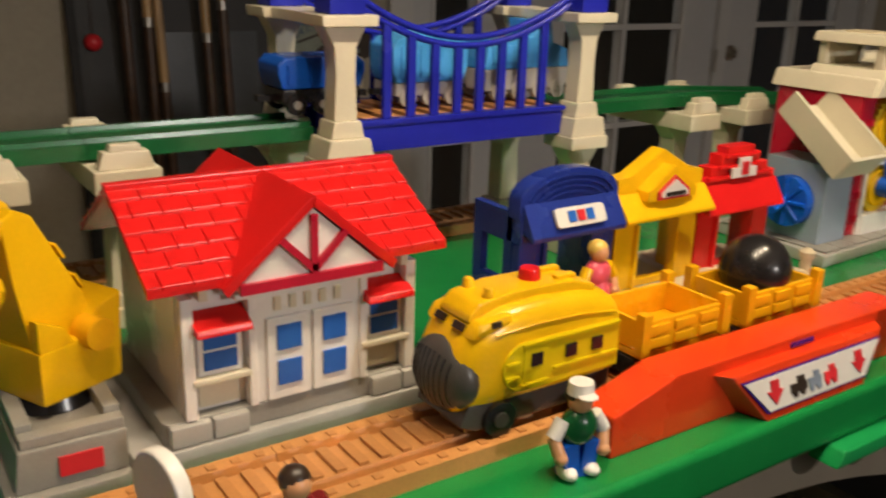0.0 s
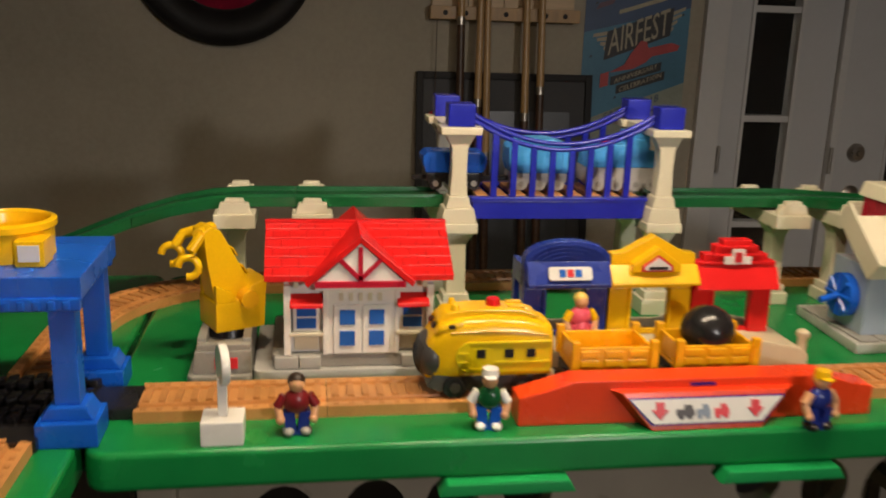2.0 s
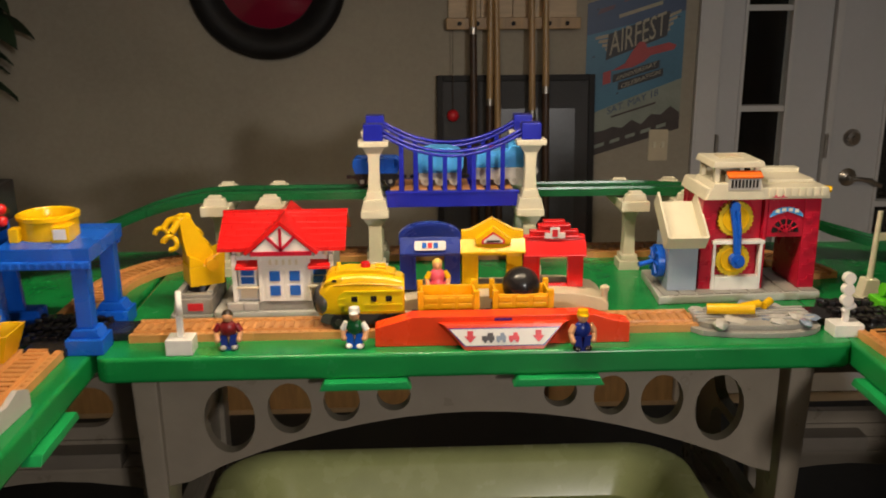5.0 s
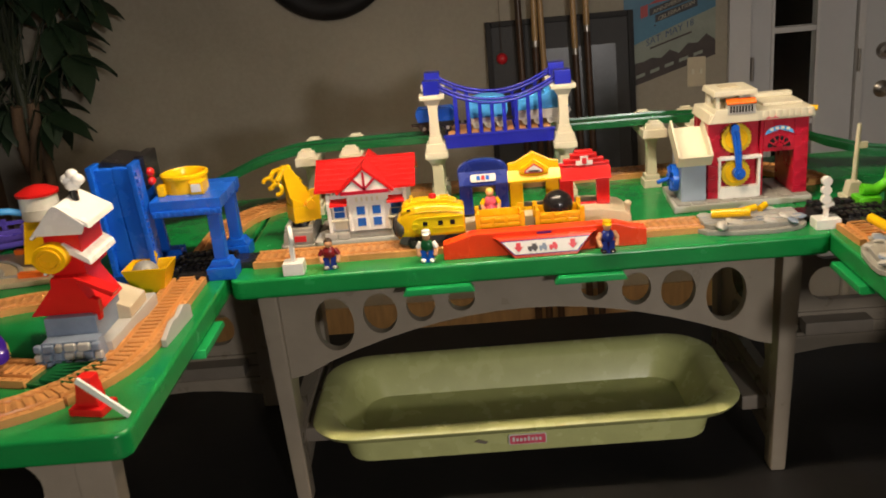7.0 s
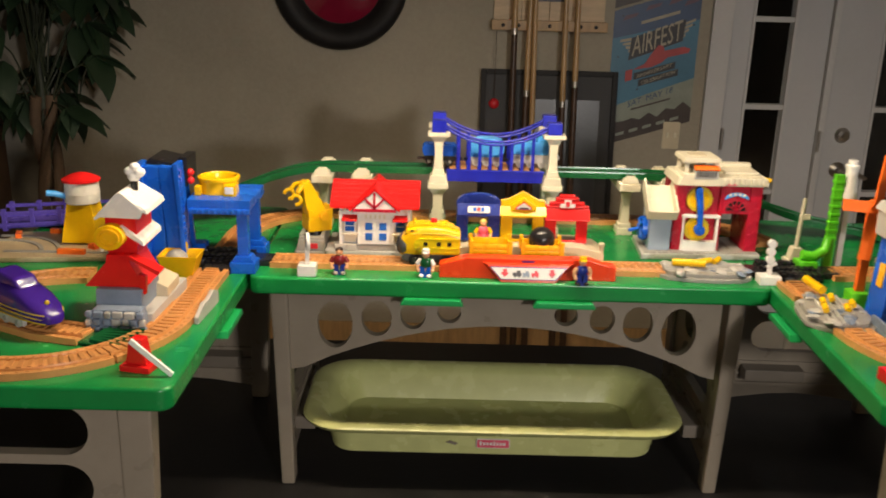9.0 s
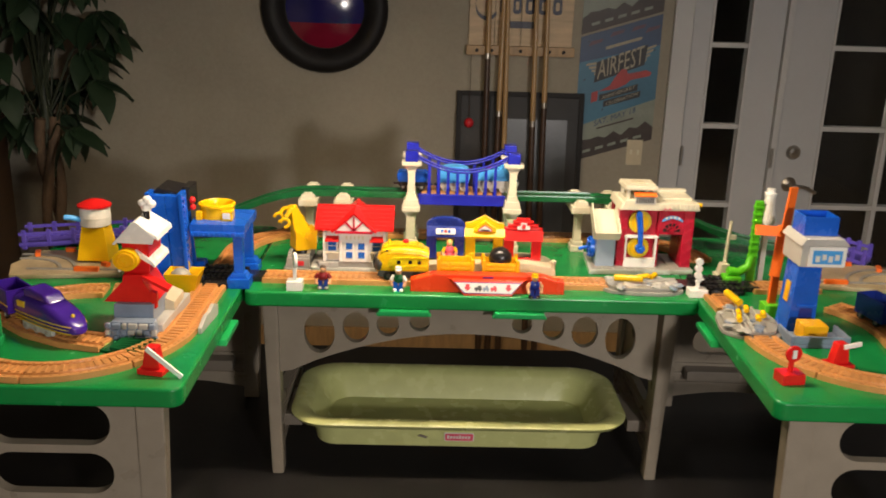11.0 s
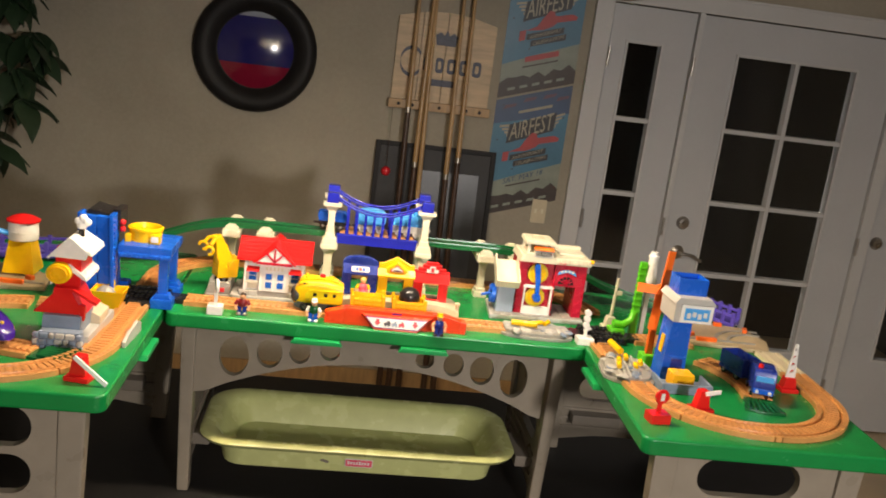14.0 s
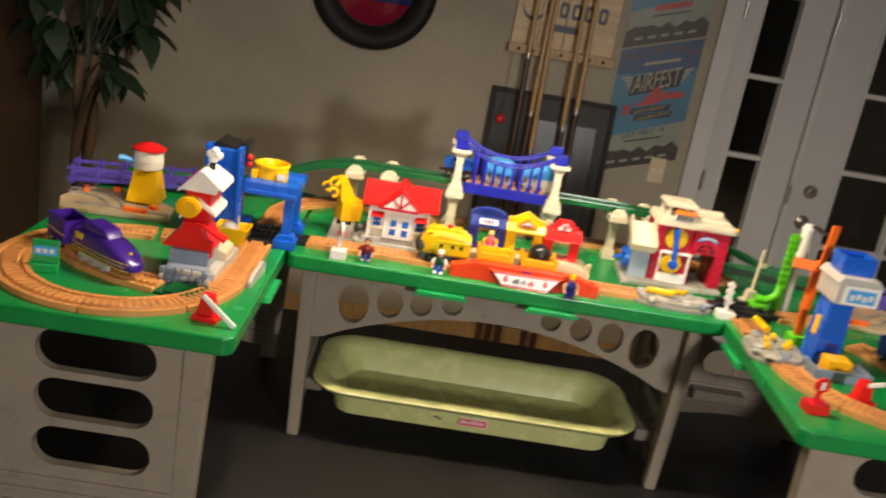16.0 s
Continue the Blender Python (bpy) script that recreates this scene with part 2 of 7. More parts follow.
def tube(bm, path, r, seg=8):
    """A round bar along a path of points."""
    pts = [Vector(p) for p in path]
    rings = []
    for i, p in enumerate(pts):
        d = (pts[min(i + 1, len(pts) - 1)] - pts[max(i - 1, 0)]).normalized()
        u = d.cross(Vector((0.13, 0.31, 0.94))).normalized()
        w = d.cross(u)
        rings.append([bm.verts.new(p + r * (math.cos(2 * math.pi * k / seg) * u + math.sin(2 * math.pi * k / seg) * w)) for k in range(seg)])
    for a, b in zip(rings, rings[1:]):
        for k in range(seg):
            bm.faces.new((a[k], a[(k + 1) % seg], b[(k + 1) % seg], b[k]))
    bm.faces.new(rings[0][::-1]), bm.faces.new(rings[-1])
    return bm


def rounded(x0, y0, x1, y1, r, n=5):
    """The outline of a rectangle with rounded corners."""
    out = []
    for cx, cy, a0 in ((x1 - r, y1 - r, 0), (x0 + r, y1 - r, 90), (x0 + r, y0 + r, 180), (x1 - r, y0 + r, 270)):
        for k in range(n + 1):
            a = radians(a0 + 90 * k / n)
            out.append((cx + r * math.cos(a), cy + r * math.sin(a)))
    return out


def finish(bm, name, mat, bevel=0.0, segs=2):
    bmesh.ops.recalc_face_normals(bm, faces=bm.faces)
    if bevel:
        sharp = [e for e in bm.edges if len(e.link_faces) == 2 and e.calc_face_angle() > radians(35)]
        bmesh.ops.bevel(bm, geom=sharp, offset=bevel, offset_type="OFFSET", segments=segs, profile=0.6, affect="EDGES", clamp_overlap=True)
    # loop normals weighted by face area, so that bevelled parts keep flat faces and crisp edges
    bm.normal_update()
    area = {f: f.calc_area() for f in bm.faces}
    split = []
    for f in bm.faces:
        for c in f.loops:
            n = Vector((0, 0, 0))
            for g in c.vert.link_faces:
                if g.normal.dot(f.normal) > 0.62:
                    n += g.normal * area[g]
            split.append(n.normalized() if n.length > 1e-12 else f.normal.copy())
    me = bpy.data.meshes.new(name)
    bm.to_mesh(me)
    bm.free()
    for m in (mat if isinstance(mat, (list, tuple)) else [mat]):
        me.materials.append(m)
    me.shade_smooth()
    me.normals_split_custom_set(split)
    return me


def part(name, bm, mat, parent=None, label="", bevel=0.0, segs=2, m=None):
    ob = new(name, finish(bm, name, mat, bevel, segs))
    ob.parent = parent
    if m is not None:
        ob.matrix_basis = m
    if label:
        ob["label"] = label
    return ob


def thing(name, m, label, category, group="", kind=""):
    ob = new(name)
    ob.empty_display_size = 0.05
    ob.matrix_basis = m
    return tagged(ob, label, category, group, kind)


def whole(name, bm, mat, m, label, category, group="", bevel=0.0, kind=""):
    """A thing that is one mesh."""
    ob = new(name, finish(bm, name, mat, bevel))
    ob.matrix_basis = m
    return tagged(ob, label, category, group, kind)


def many(pieces):
    """Several (bmesh, material) pieces joined into one mesh with several materials."""
    out, mats = bmesh.new(), []
    for bm, mat in pieces:
        bmesh.ops.recalc_face_normals(bm, faces=bm.faces)
        if mat not in mats:
            mats.append(mat)
        k = mats.index(mat)
        vs = {v: out.verts.new(v.co) for v in bm.verts}
        for f in bm.faces:
            g = out.faces.new([vs[v] for v in f.verts])
            g.material_index = k
        bm.free()
    return out, mats


def nb():
    return bmesh.new()


def words(name, text, size, m, mat, parent, width=0.0):
    """Built-in lettering as a thin mesh; it stands in the local x-z plane, facing -y."""
    cu = bpy.data.curves.new(name, "FONT")
    cu.body, cu.size, cu.extrude, cu.align_x, cu.align_y = text, size, 0.0006, "CENTER", "CENTER"
    cu.resolution_u = 2
    tmp = bpy.data.objects.new(name, cu)
    scene.collection.objects.link(tmp)
    me = bpy.data.meshes.new_from_object(tmp.evaluated_get(bpy.context.evaluated_depsgraph_get()))
    bpy.data.objects.remove(tmp)
    if width:
        w = max(v.co.x for v in me.vertices) - min(v.co.x for v in me.vertices)
        me.transform(Matrix.Diagonal((width / w, 1, 1, 1)))
    me.materials.clear()
    me.materials.append(mat)
    ob = new(name, me)
    ob.parent = parent
    ob.matrix_basis = m @ pose(0, 0, 0, 90)
    return ob

# ---- the room ----
ROOM_X0, ROOM_X1, ROOM_Y0, CEIL = -2.3, 4.3, -5.0, 2.52
D0, D1, D2, D3, D4, D5 = 1.53, 1.540, 1.945, 1.980, 2.985, 3.055   # jamb lines of the side light and the two doors
DOOR_H = 2.05
tagged(part("floor", box(nb(), ROOM_X0, ROOM_Y0, -0.05, ROOM_X1, WALL_Y + 1.6, 0.0), FLOOR_MAT), "worn brown tile floor", "floor", kind="structure")
tagged(part("ceiling", box(nb(), ROOM_X0, ROOM_Y0, CEIL, ROOM_X1, WALL_Y, CEIL + 0.1), CEILING_MAT), "plain painted ceiling", "ceiling", kind="structure")
bm = nb()
box(bm, ROOM_X0, WALL_Y, 0, D0, WALL_Y + 0.14, CEIL)
box(bm, D0, WALL_Y, DOOR_H, 4.0, WALL_Y + 0.14, CEIL)
box(bm, 4.0, WALL_Y, 0, ROOM_X1, WALL_Y + 0.14, CEIL)
tagged(part("wall_north", bm, PLASTER), "beige textured plaster wall mottled for cloudy shade", "wall", kind="structure")
tagged(part("wall_west", box(nb(), ROOM_X0 - 0.14, ROOM_Y0, 0, ROOM_X0, WALL_Y + 0.14, CEIL), PLASTER), "beige textured plaster wall mottled for cloudy shade", "wall", kind="structure")
tagged(part("wall_east", box(nb(), ROOM_X1, ROOM_Y0, 0, ROOM_X1 + 0.14, WALL_Y + 0.14, CEIL), PLASTER), "beige textured plaster wall mottled for cloudy shade", "wall", kind="structure")
tagged(part("wall_south", box(nb(), ROOM_X0, ROOM_Y0 - 0.14, 0, ROOM_X1, ROOM_Y0, CEIL), PLASTER), "beige textured plaster wall mottled for cloudy shade", "wall", kind="structure")
tagged(part("backdrop", box(nb(), ROOM_X0, WALL_Y + 1.6, -0.05, ROOM_X1 + 1, WALL_Y + 1.65, 3.0), NIGHT), "dark night outside the doors", "backdrop", kind="structure")
# its tan colour stands in for warm lamplight low on the wall
tagged(part("baseboard", box(nb(), ROOM_X0, WALL_Y - 0.014, 0, D0 - 0.09, WALL_Y, 0.14), OAK, bevel=0.003), "baseboard coloured tan for warm lamplight", "baseboard", kind="structure")
# casing of the doors: uprights, mullion posts and head
bm = nb()
box(bm, D0 - 0.075, WALL_Y - 0.022, 0, D0, WALL_Y + 0.03, DOOR_H + 0.07)
box(bm, D0, WALL_Y - 0.022, DOOR_H, 4.0, WALL_Y + 0.03, DOOR_H + 0.07)
box(bm, D2 + 0.004, WALL_Y - 0.010, 0, D3 - 0.004, WALL_Y + 0.10, DOOR_H)
box(bm, D4 + 0.004, WALL_Y - 0.010, 0, D5 - 0.004, WALL_Y + 0.10, DOOR_H)
box(bm, 3.98, WALL_Y - 0.022, 0, 4.06, WALL_Y + 0.03, DOOR_H + 0.07)
box(bm, D0 - 0.086, WALL_Y - 0.030, 0, D0 - 0.074, WALL_Y, DOOR_H + 0.082)
box(bm, D0 - 0.086, WALL_Y - 0.030, DOOR_H + 0.069, 4.06, WALL_Y, DOOR_H + 0.082)
tagged(part("trim", bm, TRIM_WHITE, bevel=0.003), "white painted door casing", "door casing", kind="structure")


def french_door(name, x0, x1, gx0, gx1, zs, cols, label, knob_x=None, lever=True):
    """A white door leaf with a grid of glass panes; zs are the heights of the pane rows."""
    d = thing(name, pose(x0, WALL_Y, 0), label, "door", kind="structure")
    w, a, b, t = x1 - x0, gx0 - x0, gx1 - x0, 0.045
    y0 = 0.012
    bm = nb()
    box(bm, 0, y0, 0.012, a, y0 + t, DOOR_H - 0.006)
    box(bm, b, y0, 0.012, w, y0 + t, DOOR_H - 0.006)
    box(bm, a, y0, 0.012, b, y0 + t, zs[0])
    box(bm, a, y0, zs[-1], b, y0 + t, DOOR_H - 0.006)
    part("door_leaf", bm, DOOR_WHITE, d)
    bm = nb()
    for x in (a - 0.012, b):
        box(bm, x, y0 - 0.008, zs[0] - 0.012, x + 0.012, y0 + 0.004, zs[-1] + 0.012)
    for z in (zs[0] - 0.012, zs[-1]):
        box(bm, a, y0 - 0.008, z, b, y0 + 0.004, z + 0.012)
    part("glazing_bead", bm, TRIM_WHITE, d, bevel=0.002)
    for i in range(1, cols):
        x = a + (b - a) * i / cols
        part("glazing_bar", box(nb(), x - 0.011, y0 - 0.004, zs[0], x + 0.011, y0 + t, zs[-1]), TRIM_WHITE, d, bevel=0.003)
    for z in zs[1:-1]:
        for i in range(cols):
            c0, c1 = a + (b - a) * i / cols + (0.0112 if i else 0), a + (b - a) * (i + 1) / cols - (0.0112 if i < cols - 1 else 0)
            part("glazing_bar", box(nb(), c0, y0 - 0.004, z - 0.011, c1, y0 + t, z + 0.011), TRIM_WHITE, d, bevel=0.003)
    for i in range(cols):
        for z0, z1 in zip(zs, zs[1:]):
            c0, c1 = a + (b - a) * i / cols, a + (b - a) * (i + 1) / cols
            p = part("pane", box(nb(), c0, y0 + 0.018, z0, c1, y0 + 0.023, z1), GLASS, d)
            p.visible_shadow = False
    if knob_x is not None:
        k = knob_x - x0
        bm = nb()
        lathe(bm, [(0.033, 0), (0.033, 0.006), (0.027, 0.012), (0.024, 0.02), (0.010, 0.022), (0.008, 0.03)], m=pose(k, y0, 1.045, 90))
        part("deadbolt", bm, SATIN, d, "satin metal deadbolt rose")
        if not lever:
            return d
        bm = nb()
        lathe(bm, [(0.034, 0), (0.034, 0.006), (0.026, 0.012), (0.013, 0.018), (0.012, 0.05)], m=pose(k, y0, 0.895, 90))
        tube(bm, [(k, y0 - 0.046, 0.895), (k + 0.03, y0 - 0.05, 0.896), (k + 0.07, y0 - 0.05, 0.890), (k + 0.10, y0 - 0.048, 0.872), (k + 0.112, y0 - 0.046, 0.868)], 0.008)
        part("door_handle", bm, SATIN, d, "satin metal lever handle")
    return d


PZ = [0.42, 0.789, 1.157, 1.518, 1.873]
french_door("door_1", D1, D2, 1.630, 1.792, PZ, 1, "white slim side door with a column of dark panes")
french_door("door_2", D3, D4, 2.180, 2.783, PZ, 2, "white french door with dark glass panes, closed", knob_x=2.062)
french_door("door_3", D5, 3.97, 3.24, 3.80, PZ, 2, "white french door with dark glass panes, closed", knob_x=3.10, lever=False)
for x, zs in ((D0 + 0.006, (0.25, 1.02, 1.80)), (D2 + 0.006, (0.25, 1.02, 1.80)), (D4 - 0.002, (0.25, 1.02, 1.80))):
    for z in zs:
        whole("hinge", rod(nb(), (0, 0, -0.045), (0, 0, 0.045), 0.007), SATIN, pose(x + 0.004, WALL_Y - 0.012, z), "dull metal hinge on the door jamb", "hinge", "door hinges")

# ---- the dark covered table under everything ----
cover = thing("covered_table", pose(0, 0, 0), "large low table under a black vinyl cover", "table")
part("tabletop", prism(nb(), rounded(-1.05, -1.02, 1.95, 1.16, 0.05), COVER - 0.05, COVER, "z"), COVER_MAT, cover, bevel=0.012)
part("skirt", prism(nb(), rounded(-1.0, -0.97, 1.90, 1.11, 0.05), 0.0, COVER - 0.051, "z"), COVER_MAT, cover)

# ---- green play tables ----


def oval(bm, cx, cz, rx, rz, n=20):
    return [(cx + rx * math.cos(2 * math.pi * k / n), cz + rz * math.sin(2 * math.pi * k / n)) for k in range(n)]


def plate_with_holes(outline, holes, y0, y1):
    """An upright plate in the x-z plane with real holes, triangulated between its outlines."""
    bm = nb()
    for y in (y0, y1):
        edges = []
        for loop in [outline] + holes:
            vs = [bm.verts.new((p[0], y, p[1])) for p in loop]
            edges += [bm.edges.new((vs[i], vs[(i + 1) % len(vs)])) for i in range(len(vs))]
        bmesh.ops.triangle_fill(bm, edges=edges, use_beauty=True)
    bm.verts.ensure_lookup_table()
    n, base = sum(len(l) for l in [outline] + holes), 0
    vs = list(bm.verts)
    for loop in [outline] + holes:
        k = len(loop)
        for i in range(k):
            a, b = base + i, base + (i + 1) % k
            bm.faces.new((vs[a], vs[b], vs[n + b], vs[n + a]))
        base += k
    return bm


LEG_H = TABLE - 0.036 - COVER


def play_table(m, label, inner=True):
    """A 1.03 x 0.53 m table: green lipped top, arched aprons with oval holes, end panels and four legs."""
    t = thing("play_table", m, label, "play table", "green play tables")
    w, d, h = 1.03, 0.53, TABLE - COVER
    part("tabletop", prism(nb(), rounded(0, 0, w, d, 0.022), h - 0.036, h, "z"), GREEN, t, "glossy green plastic top", bevel=0.006, segs=3)
    z = LEG_H
    for y in (0.055, d - 0.075) if inner else (d - 0.075,):
        arch = [(0.06, z - 0.186)] + [(0.10 + 0.82 * k / 16, z - 0.178 + 0.100 * math.sin(math.pi * k / 16) ** 0.85) for k in range(17)] + [(w - 0.08, z - 0.186), (w - 0.08, z), (0.06, z)]
        holes = [oval(None, cx, cz, rx, rz) for cx, cz, rx, rz in [(side, z - dz, rx, rz) for px, dz, rx, rz in ((0.163, 0.082, 0.036, 0.052), (0.248, 0.067, 0.031, 0.039), (0.322, 0.058, 0.026, 0.031), (0.396, 0.051, 0.024, 0.023)) for side in (px, w - px)]]
        part("apron", plate_with_holes(arch, holes, y, y + 0.02), TAUPE, t)
    for x0, s in ((0.052, 1), (w - 0.052, -1)):
        for y0, q in ((0.066, 1), (d - 0.066, -1)):
            bm = nb()
            sq = [(-0.018, -0.026), (0.018, -0.026), (0.018, 0.026), (-0.018, 0.026)]
            lo = [bm.verts.new((x0 + 0.006 * s + p[0] * 0.8, y0 + p[1] * 0.8 + q * 0.012, 0)) for p in sq]
            hi = [bm.verts.new((x0 + p[0], y0 + p[1], z)) for p in sq]
            bm.faces.new(lo[::-1]), bm.faces.new(hi)
            for k in range(4):
                bm.faces.new((lo[k], lo[(k + 1) % 4], hi[(k + 1) % 4], hi[k]))
            part("leg", bm, TAUPE, t, bevel=0.006)
        part("shelf_bracket", box(nb(), x0 + 0.0105 * s, 0.12, 0.100, x0 + 0.058 * s, 0.27, 0.131), TAUPE_DARK, t, bevel=0.004)
        hole = [rounded(d / 2 - 0.125, zc - 0.041, d / 2 + 0.095, zc + 0.041, 0.040, 6) for zc in (0.205, 0.305, 0.403)]
        bm = plate_with_holes([(0.094, 0.03), (0.13, 0.036), (0.20, 0.046), (d / 2, 0.050), (d - 0.20, 0.046), (d - 0.13, 0.036), (d - 0.094, 0.03), (d - 0.094, z), (0.094, z)], hole, -0.010, 0.010)
        bmesh.ops.transform(bm, matrix=Matrix.Translation((x0, 0, 0)) @ pose(0, 0, 0, 0, 0, 90), verts=bm.verts)
        part("end_panel", bm, TAUPE, t)
        for zr in (0.068, 0.098, 0.128):
            part("panel_rib", box(nb(), x0 - 0.0160, 0.096, zr, x0 + 0.0160, d - 0.096, zr + 0.011), TAUPE, t, bevel=0.002)
    for x in (0.36, 0.62):
        for y in (-0.012, d - 0.004):
            part("clip", prism(nb(), [(x - 0.062, h - 0.048), (x + 0.062, h - 0.048), (x + 0.055, h - 0.036), (x - 0.055, h - 0.036)], y, y + 0.024), CLIP_GREEN, t, "lighter green edge clip", bevel=0.002)
    return t


play_table(pose(-0.028, 0.300, COVER), "green-topped play table with taupe plastic legs")
play_table(pose(-0.034, -0.195, COVER, 0, 0, 90), "green-topped play table with taupe plastic legs", False)
play_table(pose(1.008, 0.832, COVER, 0, 0, -91.2), "green-topped play table with taupe plastic legs", False)

# tub on the brackets of the middle table
tub = thing("tub", pose(0.470, 0.502, -0.024) @ Matrix.Diagonal((1.03, 1, 1, 1)), "pale olive plastic sand tub with a rolled rim", "tub")
bm = nb()
loops = []
for sx, sy, z, r in ((0.340, 0.128, 0.700, 0.05), (0.354, 0.140, 0.752, 0.07), (0.396, 0.170, 0.766, 0.09), (0.401, 0.175, 0.776, 0.09), (0.392, 0.167, 0.783, 0.09), (0.366, 0.146, 0.780, 0.08), (0.352, 0.132, 0.765, 0.07), (0.318, 0.105, 0.712, 0.05)):
    loops.append([bm.verts.new((x, y, z)) for x, y in rounded(-sx, -sy, sx, sy, r, 6)])
for a, b in zip(loops, loops[1:]):
    for k in range(len(a)):
        bm.faces.new((a[k], a[(k + 1) % len(a)], b[(k + 1) % len(a)], b[k]))
bm.faces.new(loops[0][::-1]), bm.faces.new(loops[-1])
part("basin", bm, OLIVE, tub)
plate = part("label_plate", prism(nb(), rounded(-0.035, 0.722, 0.035, 0.743, 0.004), -0.1420, -0.128), STICKER, tub, "white edged maker's label")
part("label_field", prism(nb(), rounded(-0.033, 0.7235, 0.033, 0.7415, 0.003), -0.1428, -0.1419), PINK, plate, "dark pink label field")
for k in range(8):
    part("label_bar", box(nb(), -0.028 + 0.007 * k, -0.1436, 0.7295, -0.0235 + 0.007 * k, -0.1427, 0.7360 + (0.0025 if k in (0, 4) else 0)), STICKER, plate)
part("scuff", prism(nb(), [(-0.098, 0.733), (-0.078, 0.727), (-0.074, 0.731), (-0.090, 0.737)], -0.1412, -0.1380), TAUPE_DARK, tub, "small dark scuff")

# ---- railway tracks ----
TRACK_W, TRACK_H = 0.066, 0.011


def arc(cx, cy, r, a0, a1, n=14, z0=0.0, z1=None):
    z1 = z0 if z1 is None else z1
    return [(cx + r * math.cos(radians(a0 + (a1 - a0) * k / n)), cy + r * math.sin(radians(a0 + (a1 - a0) * k / n)), z0 + (z1 - z0) * k / n) for k in range(n + 1)]


def line(a, b, n=6):
    a, b = Vector(a), Vector(b)
    return [tuple(a.lerp(b, k / n)) for k in range(n + 1)]


def track(path, mat, tie, label, group="track pieces", name="track_piece", lugs=True):
    """One piece of toy track: a bed with raised edges and two flangeway grooves, and moulded ties between."""
    o = Vector(path[len(path) // 2])
    o.z = min(p[2] for p in path)
    t = thing(name, Matrix.Translation(o), label, "track", group)
    loc = [tuple(Vector(p) - o) for p in path]
    h, w = TRACK_H, TRACK_W / 2
    out = [(-w, 0), (w, 0), (w, h), (w - 0.010, h), (w - 0.0115, h - 0.005), (w - 0.0175, h - 0.005), (w - 0.019, h), (-w + 0.019, h), (-w + 0.0175, h - 0.005), (-w + 0.0115, h - 0.005), (-w + 0.010, h), (-w, h)]
    part("track_bed", sweep(nb(), loc, out), mat, t)
    if tie is None:
        for s in (-1, 1):
            part("rail_ridge", sweep(nb(), loc, [(s * (w - 0.008) - 0.0022, h), (s * (w - 0.008) + 0.0022, h), (s * (w - 0.008) + 0.0016, h + 0.0035), (s * (w - 0.008) - 0.0016, h + 0.0035)]), mat, t)
        return t
    bm = nb()
    run, need = 0.0, 0.008
    for a, b in zip(loc, loc[1:]):
        a, b = Vector(a), Vector(b)
        d = b - a
        L = d.length
        while need < run + L:
            p = a + d * ((need - run) / L)
            rz = math.degrees(math.atan2(d.y, d.x))
            tilt = math.degrees(math.atan2(d.z, math.hypot(d.x, d.y)))
            rot_box(bm, pose(p.x, p.y, p.z + h + 0.0006, 0, -tilt, rz), 0.0062, 0.026, 0.0030)
            for s in (-1, 1):
                rot_box(bm, pose(p.x, p.y, p.z + h, 0, -tilt, rz) @ pose(0, s * (w - 0.0062), 0), 0.0050, 0.0050, 0.0016)
            need += 0.0140
        run += L
    part("tie_relief", bm, tie, t, "moulded cross ties")
    return t


Z = TABLE
TAN_L = "tan plastic toy track with moulded ties"
GRN_L = "raised dark green toy track on cream piers"
# middle table, front line
for a, b in ((0.005, 0.175), (0.1755, 0.345), (0.3455, 0.515), (0.5155, 0.69), (0.6905, 0.80)):
    track(line((a, 0.390, Z), (b, 0.390, Z), 2), TAN, TAN_DARK, TAN_L)
# middle table, back line and its curve into the left crossing
for a, b in ((0.105, 0.30), (0.3005, 0.50), (0.5005, 0.70), (0.7005, 0.88)):
    track(line((a, 0.772, Z), (b, 0.772, Z), 2), TAN, TAN_DARK, TAN_L)
track(arc(0.105, 0.572, 0.20, 90, 134, 8, Z), TAN, TAN_DARK, TAN_L)
track(arc(0.105, 0.572, 0.20, 134.2, 180, 8, Z), TAN, TAN_DARK, TAN_L)
track(line((-0.095, 0.571, Z), (-0.095, 0.455, Z), 2), TAN, TAN_DARK, TAN_L)
track(arc(0.88, 0.572, 0.20, 89.8, 46, 8, Z), TAN, TAN_DARK, TAN_L)
track(arc(0.88, 0.572, 0.20, 45.8, 5, 8, Z), TAN, TAN_DARK, TAN_L)
# left loop
track(line((-0.098, 0.315, Z), (-0.100, 0.165, Z), 2), TAN, TAN_DARK, TAN_L)
track(line((-0.100, 0.1645, Z), (-0.100, 0.061, Z), 2), TAN, TAN_DARK, TAN_L)
for a, b in ((0, -45), (-45.2, -90), (-90.2, -135), (-135.2, -180), (-180.2, -225), (-225.2, -268)):
    track(arc(-0.31, 0.06, 0.21, a, b, 8, Z), TAN, TAN_DARK, TAN_L)
track([(-0.302, 0.2702, Z), (-0.27, 0.276, Z), (-0.235, 0.295, Z), (-0.20, 0.325, Z), (-0.168, 0.358, Z)], TAN, TAN_DARK, TAN_L)
# left siding under the purple engine
track([(-0.50, 0.17, Z), (-0.44, 0.10, Z), (-0.37, 0.040, Z), (-0.29, 0.000, Z), (-0.215, -0.018, Z)], TAN, TAN_DARK, TAN_L)
